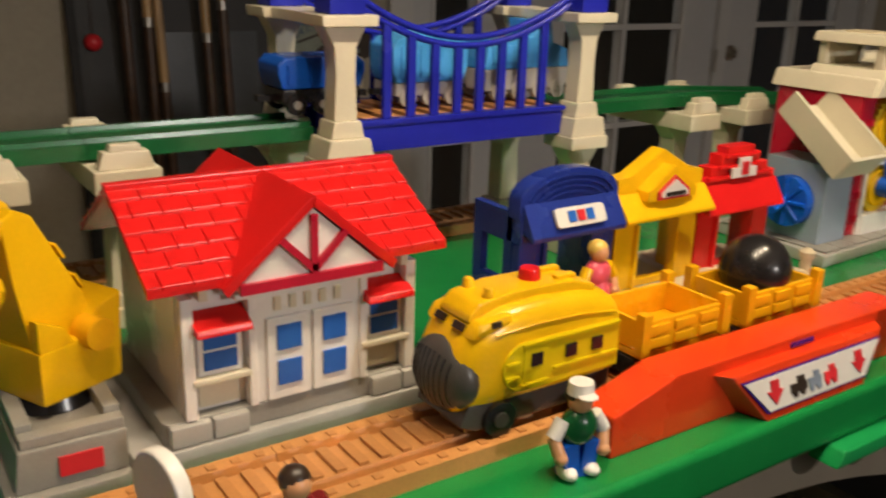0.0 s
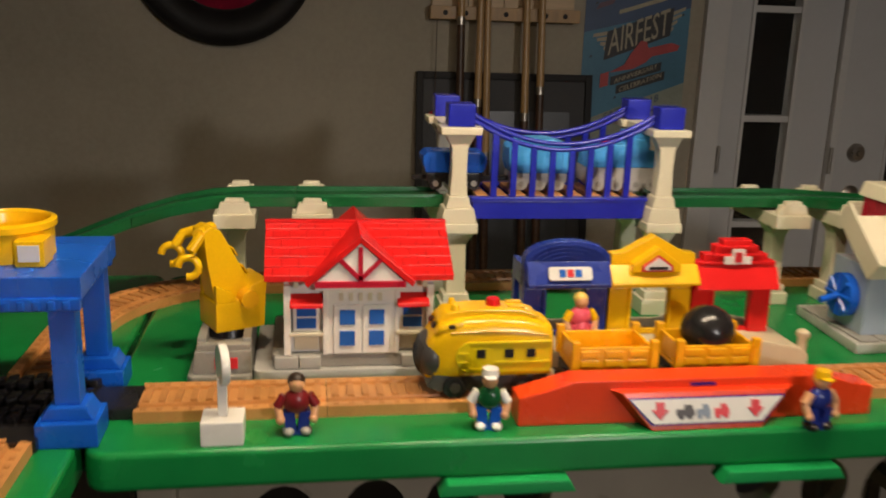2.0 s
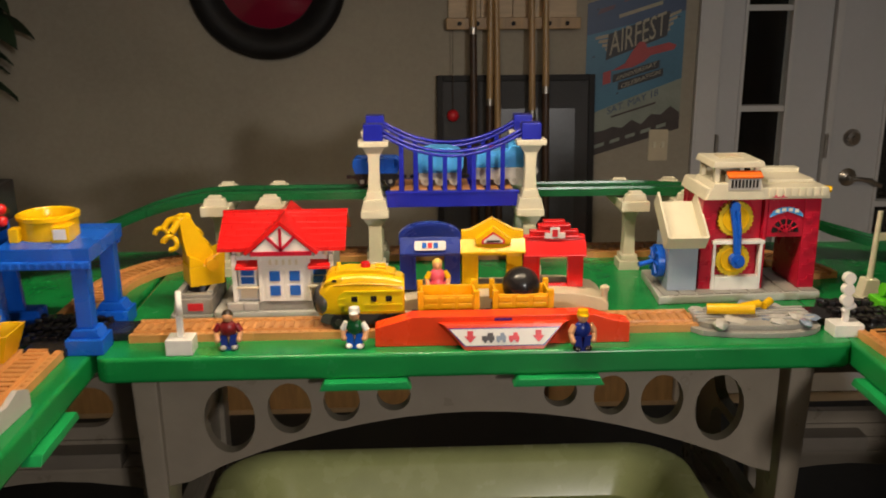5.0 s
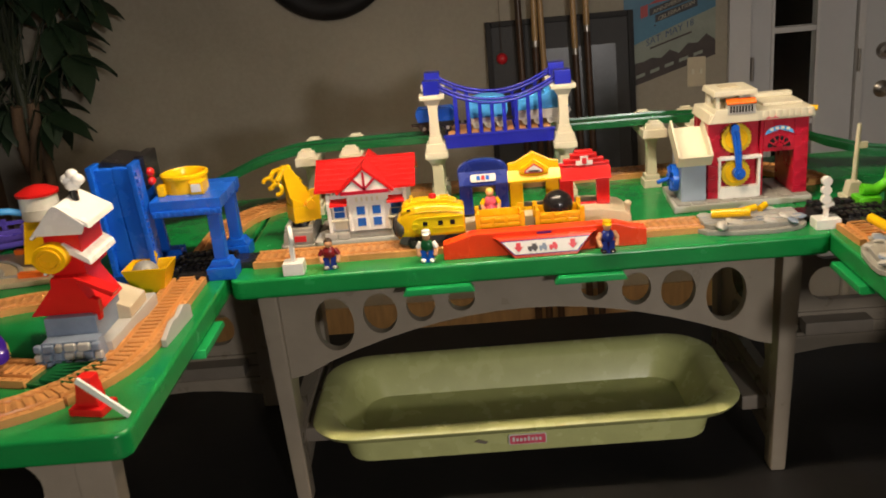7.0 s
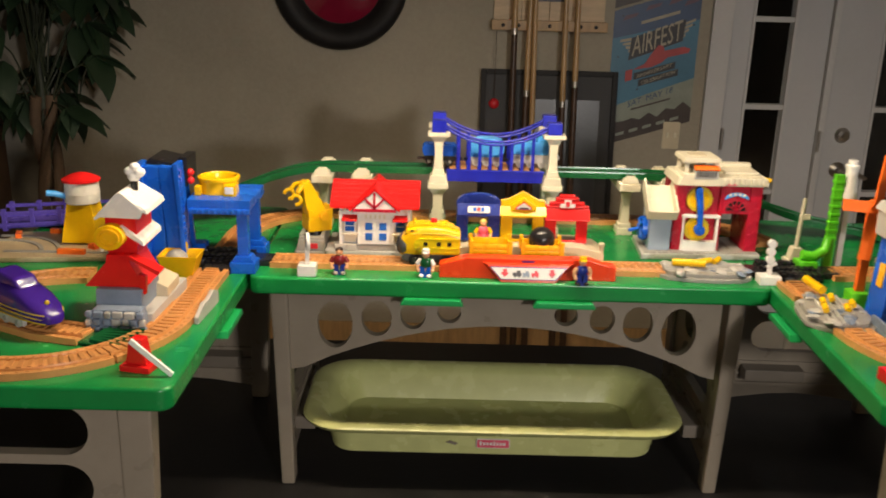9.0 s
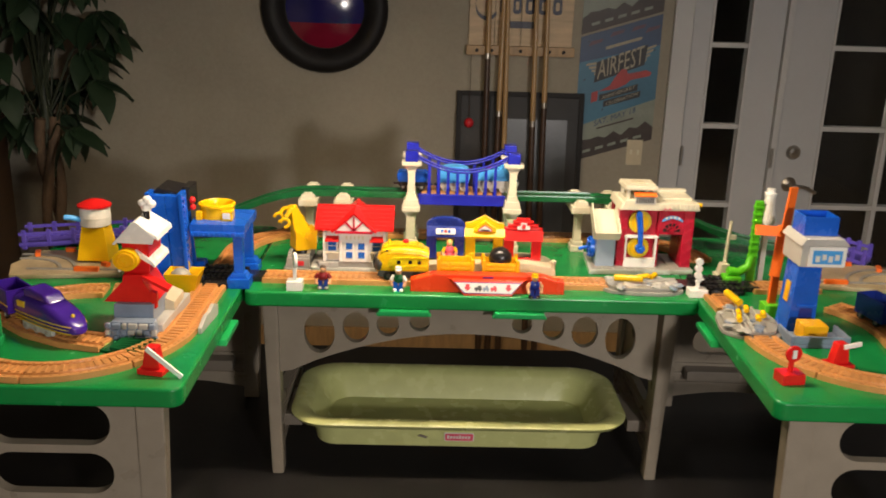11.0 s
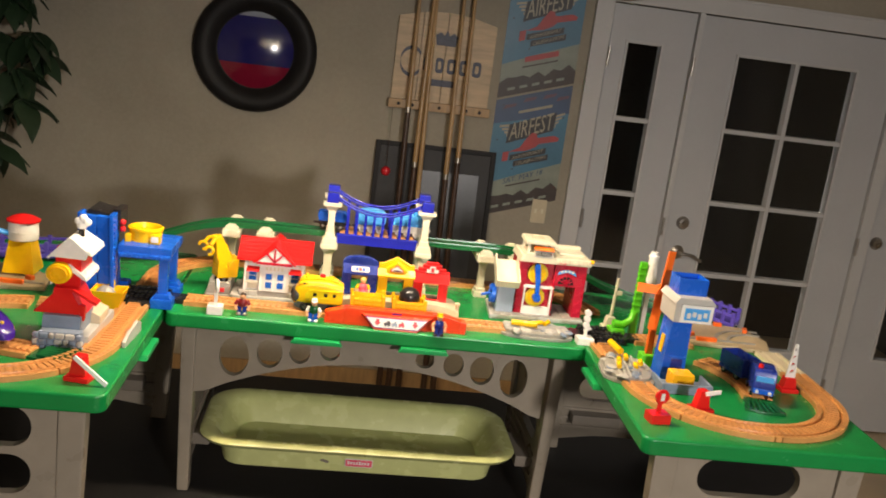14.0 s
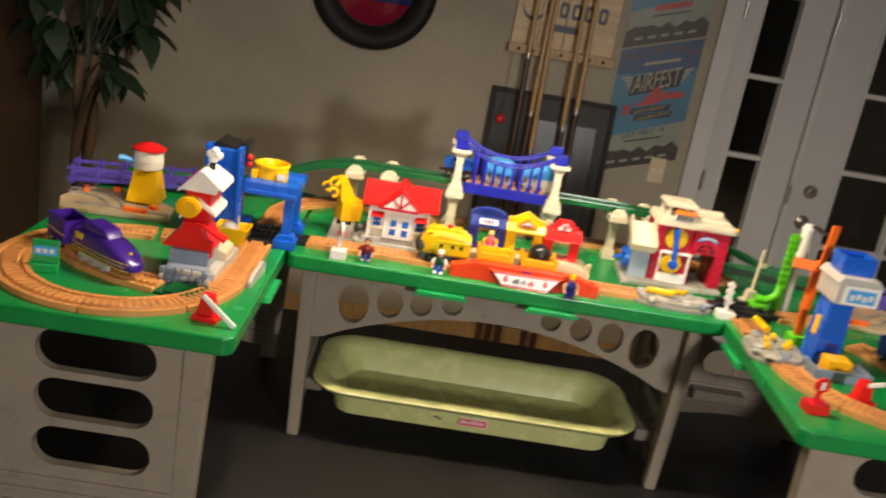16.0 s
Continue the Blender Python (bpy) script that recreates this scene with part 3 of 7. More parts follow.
# right loop
track(line((1.045, 0.325, Z), (1.047, 0.235, Z), 2), TAN, TAN_DARK, TAN_L)
for a, b in ((180, 225), (225.2, 270)):
    track(arc(1.270, 0.080, 0.215, a, b, 8, Z), TAN, TAN_DARK, TAN_L)
track(line((1.271, -0.135, Z), (1.284, -0.135, Z), 2), TAN, TAN_DARK, TAN_L)
for a, b in ((270, 315), (315.2, 360)):
    track(arc(1.285, 0.080, 0.215, a, b, 8, Z), TAN, TAN_DARK, TAN_L)
track(line((1.500, 0.081, Z), (1.505, 0.225, Z), 2), TAN, TAN_DARK, TAN_L)
track(line((1.505, 0.2255, Z), (1.505, 0.37, Z), 2), BEIGE, BEIGE, "sandy grey toy track with moulded ties")
track(line((1.14, 0.390, Z), (1.30, 0.400, Z), 2), TAN, TAN_DARK, TAN_L)
track([(1.285, 0.27, Z), (1.315, 0.225, Z), (1.335, 0.17, Z), (1.340, 0.11, Z), (1.330, 0.045, Z)], TAN, TAN_DARK, TAN_L)
# raised green line
UP = 1.226
track([(-0.045, 0.70, UP - 0.026), (0.0, 0.70, UP - 0.012), (0.045, 0.70, UP - 0.003), (0.09, 0.70, UP), (0.145, 0.70, UP)], DARK_GREEN, None, GRN_L)
track(line((0.1455, 0.70, UP), (0.325, 0.70, UP), 2), DARK_GREEN, None, GRN_L)
track([(-0.32, 0.665, 1.100), (-0.25, 0.69, 1.119), (-0.18, 0.70, 1.145), (-0.11, 0.70, 1.174), (-0.046, 0.70, UP - 0.026)], DARK_GREEN, None, "sloping dark green toy track ramp")
track(line((0.605, 0.70, UP), (0.80, 0.70, UP), 2), DARK_GREEN, None, GRN_L)
track(line((0.8005, 0.70, UP), (0.98, 0.70, UP - 0.010), 4), DARK_GREEN, None, GRN_L)
track([(0.981, 0.70, UP - 0.010), (1.05, 0.70, 1.185), (1.13, 0.70, 1.150), (1.22, 0.695, 1.124), (1.32, 0.68, 1.110)], DARK_GREEN, None, "sloping dark green toy track ramp")
track([(1.321, 0.68, 1.110), (1.39, 0.655, 1.102), (1.44, 0.62, 1.098)], DARK_GREEN, None, "low dark green toy track end")


def pier(x, y, top, label="cream plastic track pier with stepped foot"):
    """A stepped foot, tapering shaft, flaring head and two lugs that clasp the track."""
    t = thing("pier", pose(x, y, TABLE), label, "pier", "piers under the raised track")
    h = top - TABLE
    bm = nb()
    box(bm, -0.018, -0.020, 0, 0.018, 0.020, 0.016)
    box(bm, -0.0145, -0.0165, 0.016, 0.0145, 0.0165, 0.026)
    part("foot", bm, CREAM, t, bevel=0.0016)
    part("shaft", prism(nb(), [(-0.0105, 0.026), (0.0105, 0.026), (0.0088, h * 0.55), (0.0105, h * 0.74), (0.022, h - 0.020), (-0.022, h - 0.020), (-0.0105, h * 0.74), (-0.0088, h * 0.55)], -0.011, 0.011), CREAM, t, bevel=0.0014)
    bm = nb()
    box(bm, -0.024, -0.044, h - 0.020, 0.024, 0.092, h - 0.0025)
    part("head", bm, CREAM, t, bevel=0.002)
    for y0 in (-0.040, 0.076):
        bm = nb()
        prism(bm, [(-0.020, h - 0.0025), (0.020, h - 0.0025), (0.016, h + 0.010), (-0.016, h + 0.010)], y0, y0 + 0.012)
        prism(bm, [(-0.012, h + 0.010), (0.012, h + 0.010), (0.010, h + 0.015), (-0.010, h + 0.015)], y0 + 0.001, y0 + 0.011)
        part("lug", bm, CREAM, t, bevel=0.001)
    return t


for x in (0.075, 0.165):
    pier(x, 0.678, UP)
for x in (0.775, 0.865):
    pier(x, 0.678, UP - 0.002)

# ---- suspension bridge ----
bridge = thing("suspension_bridge", pose(0.467, 0.70, TABLE), "blue toy suspension bridge with four cream towers", "toy bridge")
DZ = 0.121   # deck underside above the table
for sx in (-1, 1):
    for sy in (-1, 1):
        x, y = sx * 0.129, sy * 0.056
        bm = nb()
        box(bm, x - 0.020, y - 0.020, 0, x + 0.020, y + 0.020, 0.020)
        box(bm, x - 0.016, y - 0.016, 0.020, x + 0.016, y + 0.016, 0.030)
        prism(bm, [(x - 0.012, 0.030), (x + 0.012, 0.030), (x + 0.011, DZ - 0.03), (x + 0.022, DZ - 0.014), (x - 0.022, DZ - 0.014), (x - 0.011, DZ - 0.03)], y - 0.011, y + 0.011)
        part("tower_leg", bm, CREAM, bridge, bevel=0.0015)
        bm = nb()
        z = DZ - 0.014
        box(bm, x - 0.023, y - 0.021, z, x + 0.023, y + 0.021, z + 0.012)
        prism(bm, [(x - 0.022, z + 0.012), (x + 0.022, z + 0.012), (x + 0.018, z + 0.030), (x - 0.018, z + 0.030)], y - 0.018, y + 0.018)
        prism(bm, [(x - 0.015, z + 0.030), (x + 0.015, z + 0.030), (x + 0.012, z + 0.044), (x - 0.012, z + 0.044)], y - 0.013, y + 0.013)
        prism(bm, [(x - 0.0105, z + 0.044), (x + 0.0105, z + 0.044), (x + 0.0088, z + 0.080), (x + 0.0098, z + 0.102), (x + 0.019, z + 0.118), (x - 0.019, z + 0.118), (x - 0.0098, z + 0.102), (x - 0.0088, z + 0.080)], y - 0.0095, y + 0.0095)
        prism(bm, [(x - 0.024, z + 0.118), (x + 0.024, z + 0.118), (x + 0.025, z + 0.127), (x - 0.025, z + 0.127)], y - 0.019, y + 0.019)
        part("tower", bm, CREAM, bridge, "cream tower with flared head", bevel=0.0014)
        part("tower_cap", box(nb(), x - 0.016, y - 0.014, z + 0.127, x + 0.016, y + 0.014, z + 0.154), COBALT, bridge, "blue cap block", bevel=0.002)
    part("tower_tie", box(nb(), sx * 0.129 - 0.018, -0.036, DZ + 0.104, sx * 0.129 + 0.018, 0.036, DZ + 0.113), CREAM, bridge, bevel=0.001)
for sy in (-1, 1):
    y = sy * 0.052
    part("side_girder", prism(nb(), [(-0.108, DZ), (0.108, DZ), (0.110, DZ + 0.022), (-0.110, DZ + 0.022)], y - 0.004, y + 0.004), COBALT, bridge, bevel=0.001)
    part("girder_flange", box(nb(), -0.112, y - 0.006, DZ + 0.022, 0.112, y + 0.006, DZ + 0.027), COBALT, bridge, bevel=0.001)

    def sag(x, top=DZ + 0.128, low=DZ + 0.092):
        return low + (top - low) * (x / 0.115) ** 2
    for dz in (0.0, -0.007):
        part("cable", tube(nb(), [(x / 100, y, sag(x / 100) + dz) for x in [-11.5 + 23 * k / 20 for k in range(21)]], 0.0030, 8), COBALT, bridge)
    for k in range(8):
        x = -0.084 + 0.024 * k
        part("hanger", box(nb(), x - 0.0038, y - 0.0026, DZ + 0.027, x + 0.0038, y + 0.0026, sag(x) - 0.007), COBALT, bridge, bevel=0.0008)
part("deck", box(nb(), -0.108, -0.048, DZ + 0.001, 0.108, 0.048, DZ + 0.006), COBALT, bridge)
for k in range(9):
    x = -0.096 + 0.024 * k
    part("deck_plank", box(nb(), x - 0.007, -0.047, DZ + 0.022, x + 0.007, 0.047, DZ + 0.0275), TAN, bridge, "tan deck plank", bevel=0.0008)
part("rail_bed", box(nb(), -0.108, -0.030, DZ + 0.006, 0.108, 0.030, DZ + 0.021), COBALT, bridge)


def violet_ramp(x0, y0, x1, y1, z0, z1):
    """A side rail of posts and two bars along a ramp."""
    t = thing("ramp_railing", pose(x0, y0, TABLE), "violet plastic ramp railing with short posts", "toy railing")
    d = Vector((x1 - x0, y1 - y0, 0))
    up = (z0 - TABLE, z1 - TABLE)
    side = Vector((-d.y, d.x, 0)).normalized() * 0.036
    for s in (-1, 1):
        for dz in (0.004, 0.030):
            bm = nb()
            a, b = Vector((0, 0, up[0] + dz)) + side * s, Vector((d.x, d.y, up[1] + dz)) + side * s
            m = Matrix.Translation((a + b) / 2) @ (b - a).to_track_quat("X", "Z").to_matrix().to_4x4()
            part("rail", rot_box(bm, m, (b - a).length, 0.006, 0.008), LILAC, t, bevel=0.001)
        for k in range(6):
            p = d * (0.04 + 0.92 * k / 5) + side * s
            z = up[0] + (up[1] - up[0]) * (0.04 + 0.92 * k / 5)
            part("post", box(nb(), p.x - 0.005, p.y - 0.004, 0.0 if k in (0, 5) else z, p.x + 0.005, p.y + 0.004, z + 0.040), LILAC, t, bevel=0.001)
    bm = nb()
    a, b = Vector((0, 0, up[0])), Vector((d.x, d.y, up[1]))
    m = Matrix.Translation((a + b) / 2) @ (b - a).to_track_quat("X", "Z").to_matrix().to_4x4()
    part("ramp_bed", rot_box(bm, m, (b - a).length, 0.070, 0.010), LILAC, t, bevel=0.001)


violet_ramp(-0.64, 0.60, -0.33, 0.66, 1.104, 1.112)
violet_ramp(1.40, 0.69, 1.52, 0.60, 1.120, 1.104)


def crossing(x, y):
    """A black crossing plate: two crossed beds with cobbled ribs."""
    t = thing("track_crossing", pose(x, y, TABLE), "black cobbled toy track crossing", "track crossing", "black crossings")
    part("plate", prism(nb(), rounded(-0.058, -0.052, 0.058, 0.052, 0.012), 0, 0.010, "z"), BLACK, t, bevel=0.002)
    rng = random.Random(5)
    bm = nb()
    for i in range(9):
        for j in range(8):
            px, py = -0.050 + 0.0125 * i, -0.044 + 0.0125 * j
            if 0.014 < abs(px) < 0.020 or 0.014 < abs(py) < 0.020:
                continue
            rot_box(bm, pose(px, py, 0.0125 + rng.uniform(-0.001, 0.002), rng.uniform(-8, 8), rng.uniform(-8, 8), rng.uniform(-20, 20)), 0.010, 0.010, 0.009)
    part("cobble_relief", bm, BLACK, t, bevel=0.001, segs=1)
    for dx, dy in ((-0.075, 0), (0.075, 0), (0, -0.066)):
        part("tongue", box(nb(), dx - (0.022 if dx else 0.028), dy - (0.026 if dx else 0.018), 0, dx + (0.022 if dx else 0.028), dy + (0.026 if dx else 0.018), 0.012), BLACK, t, bevel=0.002)
    return t


crossing(-0.090, 0.390)
crossing(1.060, 0.395)


def rubble(m, w, d, seed, label, bricks):
    """A grey broken-rock crossing piece: stepped slabs, stones and yellow bits."""
    rng = random.Random(seed)
    t = thing("rock_crossing", m, label, "toy rocks", "grey rock crossings")
    bm = nb()
    pts = []
    for k in range(18):
        a = 2 * math.pi * k / 18
        pts.append((w / 2 * math.copysign(abs(math.cos(a)) ** 0.7, math.cos(a)) * rng.uniform(0.92, 1.0), d / 2 * math.copysign(abs(math.sin(a)) ** 0.7, math.sin(a)) * rng.uniform(0.88, 1.0)))
    prism(bm, pts, 0, 0.008, "z")
    prism(bm, [(x * 0.88, y * 0.84) for x, y in pts], 0.008, 0.016, "z")
    part("slab", bm, GREY, t, bevel=0.0015)
    for k in range(26):
        x, y = rng.uniform(-w * 0.42, w * 0.42), rng.uniform(-d * 0.40, d * 0.40)
        s = rng.uniform(0.007, 0.017)
        bm = nb()
        bmesh.ops.create_icosphere(bm, subdivisions=1, radius=s, matrix=pose(x, y, 0.015 + s * 0.2, rng.uniform(0, 90), rng.uniform(0, 90)) @ Matrix.Diagonal((1.3, 1, 0.7, 1)))
        bmesh.ops.transform(bm, matrix=Matrix.Translation((0, 0, 0.0155)) @ Matrix.Diagonal((1, 1, 0.45, 1)) @ Matrix.Translation((0, 0, -0.015)), verts=bm.verts)
        part("stone", bm, rng.choice((GREY, PALE_GREY, SLATE, PALE_GREY)), t)
    for k in range(5):
        part("rib", box(nb(), -w * 0.42, -0.022 + 0.011 * k, 0.015, w * 0.42, -0.018 + 0.011 * k, 0.0195), PALE_GREY, t, bevel=0.001)
    for x, y, z, L, r, ang in bricks:
        bm = nb()
        rod(bm, (x - L / 2 * math.cos(radians(ang)), y - L / 2 * math.sin(radians(ang)), z), (x + L / 2 * math.cos(radians(ang)), y + L / 2 * math.sin(radians(ang)), z + 0.004), r)
        part("bollard" if L < 0.02 else "log", bm, YELLOW, t, "yellow plastic piece")
    return t


rubble(pose(0.882, 0.378, TABLE), 0.20, 0.110, 3, "grey plastic rubble crossing with a fallen yellow post", [(-0.035, -0.012, 0.028, 0.065, 0.008, -15), (0.0, 0.012, 0.024, 0.035, 0.006, 10), (0.03, 0.02, 0.024, 0.018, 0.006, 40)])
rubble(pose(1.055, 0.155, TABLE, 0, 0, 82), 0.175, 0.135, 8, "grey plastic rubble crossing with yellow bollards", [(0.075, 0.02, 0.034, 0.055, 0.008, 20), (0.03, 0.0, 0.026, 0.014, 0.006, 0), (0.005, 0.02, 0.026, 0.014, 0.006, 0), (-0.02, -0.015, 0.026, 0.014, 0.006, 0), (-0.03, 0.025, 0.026, 0.014, 0.006, 0), (0.005, -0.03, 0.026, 0.014, 0.006, 0)])


def grass_comb(x, y, rz):
    t = thing("track_end", pose(x, y, TABLE, 0, 0, rz), "green plastic splayed grass end of a siding", "track end", "siding ends")
    part("pad", prism(nb(), [(-0.02, -0.030), (0.0, -0.034), (0.055, -0.045), (0.062, 0.0), (0.055, 0.045), (0.0, 0.034), (-0.02, 0.030)], 0, 0.006, "z"), DARK_GREEN, t, bevel=0.0015)
    for k in range(7):
        a = radians(-38 + 76 * k / 6)
        bm = nb()
        rod(bm, (0.0, 0.028 * math.sin(a) * 1.3, 0.008), (0.072 * math.cos(a), 0.062 * math.sin(a), 0.010), 0.0045, 6, 0.002)
        part("blade", bm, DARK_GREEN, t)
    return t


grass_comb(-0.198, -0.020, -8)
grass_comb(1.327, 0.030, 260)


def switch_plate(x, y, rz, mirror=1):
    """A sandy grey switch yard plate with curved grooves and orange markers."""
    t = thing("switch_yard", pose(x, y, TABLE, 0, 0, rz), "sandy grey switch track plate with orange markers", "track switch", "switch yards")
    m = mirror
    part("plate", prism(nb(), [(-0.14 * m, -0.07), (0.10 * m, -0.10), (0.13 * m, -0.02), (0.10 * m, 0.09), (-0.02 * m, 0.11), (-0.13 * m, 0.02)][::m], 0, 0.011, "z"), SAND, t, bevel=0.003)
    for r, dx in ((0.10, 0.0), (0.132, 0.0)):
        bm = nb()
        sweep(bm, [(m * (0.10 - r * math.cos(radians(a))), -0.08 + r * math.sin(radians(a)), 0.011) for a in range(20, 105, 7)], [(-0.004, 0), (0.004, 0), (0.004, 0.003), (-0.004, 0.003)])
        part("rail_groove", bm, GREY, t)
    bm = nb()
    sweep(bm, [(m * (-0.13 + 0.026 * k), -0.048 - 0.001 * k, 0.011) for k in range(9)], [(-0.004, 0), (0.004, 0), (0.004, 0.003), (-0.004, 0.003)])
    part("rail_groove", bm, GREY, t)
    for px, py, a, L in ((-0.06, -0.058, 0, 0.055), (-0.09, -0.02, 30, 0.02), (0.03, 0.085, 0, 0.022), (0.095, 0.05, 70, 0.03)):
        part("marker", rot_box(nb(), pose(m * px, py, 0.0158, 0, 0, a * m), L, 0.012, 0.010), ORANGE, t, "orange marker", bevel=0.001)
    return t


switch_plate(1.415, 0.475, 0)
switch_plate(-0.46, 0.44, 0, -1)

# ---- station and crane on their shared grey base ----
st = thing("station", pose(0.209, 0.505, TABLE), "white toy station with a red shingled roof", "toy building")
part("base", prism(nb(), rounded(-0.104, -0.068, 0.104, 0.072, 0.008), 0, 0.014, "z"), PALE_GREY, st, "grey plinth", bevel=0.003)
part("step", prism(nb(), rounded(-0.086, -0.062, 0.090, 0.062, 0.006), 0.0142, 0.028, "z"), GREY, st, "grey stone step", bevel=0.002)
W0, W1, WY, WT = -0.074, 0.074, -0.058, 0.105
bm = nb()
box(bm, W0, WY + 0.004, 0.028, W1, 0.054, WT + 0.004)
prism(bm, [(-0.054, WT), (0.054, WT), (0.0, WT + 0.038)], W0 + 0.002, W1 - 0.002, "x")
part("wall", bm, WHITE, st, bevel=0.001)
part("porch", box(nb(), -0.032, WY - 0.004, 0.028, 0.036, WY + 0.003, 0.100), WHITE, st, "raised entrance front", bevel=0.001)
for x0, x1, z0, z1 in ((-0.074, -0.067, 0.028, 0.100), (0.067, 0.074, 0.028, 0.100), (-0.036, -0.031, 0.028, 0.104), (0.035, 0.040, 0.028, 0.104), (-0.036, 0.040, 0.095, 0.104)):
    part("pilaster", box(nb(), x0, WY - 0.006, z0, x1, WY + 0.003, z1), WHITE, st, bevel=0.001)
for k in range(5):
    part("vent_slot", box(nb(), -0.020 + 0.0095 * k, WY - 0.0055, 0.084, -0.016 + 0.0095 * k, WY - 0.003, 0.092), CREAM, st)
for s, x0 in ((-1, -0.0255), (1, 0.0035)):
    d = part("door", box(nb(), x0, WY - 0.0065, 0.029, x0 + 0.027, WY - 0.002, 0.080), WHITE, st, "white panelled door", bevel=0.001)
    for z in (0.038, 0.060):
        part("pane", box(nb(), x0 + 0.006, WY - 0.0078, z, x0 + 0.021, WY - 0.0060, z + 0.015), WINDOW_BLUE, d, "blue pane")
for cx in (-0.052, 0.053):
    w = part("window", box(nb(), cx - 0.013, WY - 0.003, 0.052, cx + 0.013, WY + 0.004, 0.080), WHITE, st, "white framed window", bevel=0.001)
    for z in (0.0555, 0.068):
        part("pane", box(nb(), cx - 0.0095, WY - 0.0042, z, cx + 0.0095, WY - 0.001, z + 0.0105), WINDOW_BLUE, w, "blue pane")
    part("sill", box(nb(), cx - 0.017, WY - 0.007, 0.048, cx + 0.017, WY + 0.003, 0.0518), CREAM, w, bevel=0.001)
    part("awning", prism(nb(), [(WY - 0.014, 0.079), (WY - 0.013, 0.083), (WY + 0.003, 0.090), (WY + 0.003, 0.079)], cx - 0.016, cx + 0.016, "x"), RED, w, "red awning", bevel=0.001)
    part("panel", box(nb(), cx - 0.012, WY + 0.0015, 0.031, cx + 0.012, WY + 0.0045, 0.045), CREAM, st, bevel=0.001)
# roof: two slopes of stepped shingle courses, and the gable dormer
HALF, RISE, EZ = 0.070, 0.040, 0.107
COURSES, TILE_W = 6, 0.185 / 11
for sy in (-1, 1):
    part("roof_slab", prism(nb(), [(sy * HALF, EZ - 0.001), (sy * HALF, EZ + 0.0022), (0, EZ + RISE + 0.0022), (0, EZ + RISE - 0.001)], -0.0920, 0.0920, "x"), RED, st)
    dy, dz = -sy * HALF / COURSES, RISE / COURSES
    tiles = []
    for w in (TILE_W - 0.0004, TILE_W / 2 - 0.0004):
        tiles.append(finish(prism(nb(), [(0, 0.0018), (0, 0.0050), (dy, dz + 0.0034), (dy, dz + 0.0018)], -w / 2, w / 2, "x"), "shingle", RED, 0.0005, 1))
    for k in range(COURSES):
        row = [(TILE_W * (c + 0.5), 0) for c in range(11)] if k % 2 else [(TILE_W / 4, 1)] + [(TILE_W * (c + 1), 0) for c in range(10)] + [(0.185 - TILE_W / 4, 1)]
        for x, which in row:
            ob = new("shingle", tiles[which])
            ob.parent = st
            ob.matrix_basis = Matrix.Translation((x - 0.0925, sy * HALF * (1 - k / COURSES), EZ + RISE * k / COURSES))
part("ridge", box(nb(), -0.093, -0.004, EZ + RISE, 0.093, 0.004, EZ + RISE + 0.005), RED, st, bevel=0.001)
for sy in (-1, 1):
    g = sy * 0.0755 if sy < 0 else 0.069
    bm = nb()
    for s in (-1, 1):
        prism(bm, [(s * 0.051, EZ - 0.006), (s * 0.054, EZ - 0.001), (0.0, EZ + 0.045), (0.0, EZ + 0.038)], min(g, 0.0), max(g, 0.0))
    part("dormer_roof", bm, RED, st, "red gable dormer", bevel=0.0008)
for x in (-0.062, -0.026, 0.028, 0.064):
    part("bracket", box(nb(), x - 0.0025, WY - 0.009, 0.0985, x + 0.0025, WY + 0.003, 0.106), CREAM, st, "small eaves bracket", bevel=0.0006)
part("frieze", box(nb(), -0.044, WY - 0.0085, 0.0950, 0.046, WY + 0.003, 0.0985), WHITE, st, bevel=0.0008)
for x0, x1 in ((-0.0835, -0.060), (-0.0592, -0.038), (0.0425, 0.064), (0.0648, 0.0865)):
    part("kerb_stone", box(nb(), x0, -0.0665, 0.0143, x1, -0.0560, 0.0270), PALE_GREY, st, "grey kerb stone", bevel=0.0018)
part("gable", prism(nb(), [(-0.046, EZ - 0.004), (0.046, EZ - 0.004), (0.0, EZ + 0.037)], -0.0730, -0.058), WHITE, st, "white gable panel")
part("timber", box(nb(), -0.044, -0.0760, EZ - 0.006, 0.044, -0.0728, EZ + 0.000), CRIMSON, st, "dark red timber")
for a, b in (((0, EZ), (0, EZ + 0.034)), ((0, EZ + 0.002), (-0.020, EZ + 0.022)), ((0, EZ + 0.002), (0.020, EZ + 0.022))):
    d = Vector((b[0] - a[0], 0, b[1] - a[1]))
    m = Matrix.Translation(((a[0] + b[0]) / 2, -0.0740, (a[1] + b[1]) / 2)) @ d.to_track_quat("Z", "Y").to_matrix().to_4x4()
    part("timber", rot_box(nb(), m, 0.004, 0.004, d.length), CRIMSON, st, "dark red timber")

cr = thing("crane", pose(0.082, 0.500, TABLE), "yellow claw crane on a grey plinth", "toy crane")
part("base", prism(nb(), rounded(-0.041, -0.064, 0.0225, 0.061, 0.008), 0, 0.010, "z"), GREY, cr, bevel=0.003)
part("plinth", prism(nb(), [(-0.036, 0.010), (0.0215, 0.010), (0.0215, 0.034), (-0.033, 0.034)], -0.058, 0.052), GREY, cr, bevel=0.002)
part("label_plate", box(nb(), -0.014, -0.0595, 0.016, 0.008, -0.0575, 0.027), LABEL_RED, cr, "small red label")
for y in (-0.056, 0.040):
    part("kerb", box(nb(), -0.031, y, 0.0341, 0.0205, y + 0.009, 0.0400), GREY, cr, bevel=0.001)
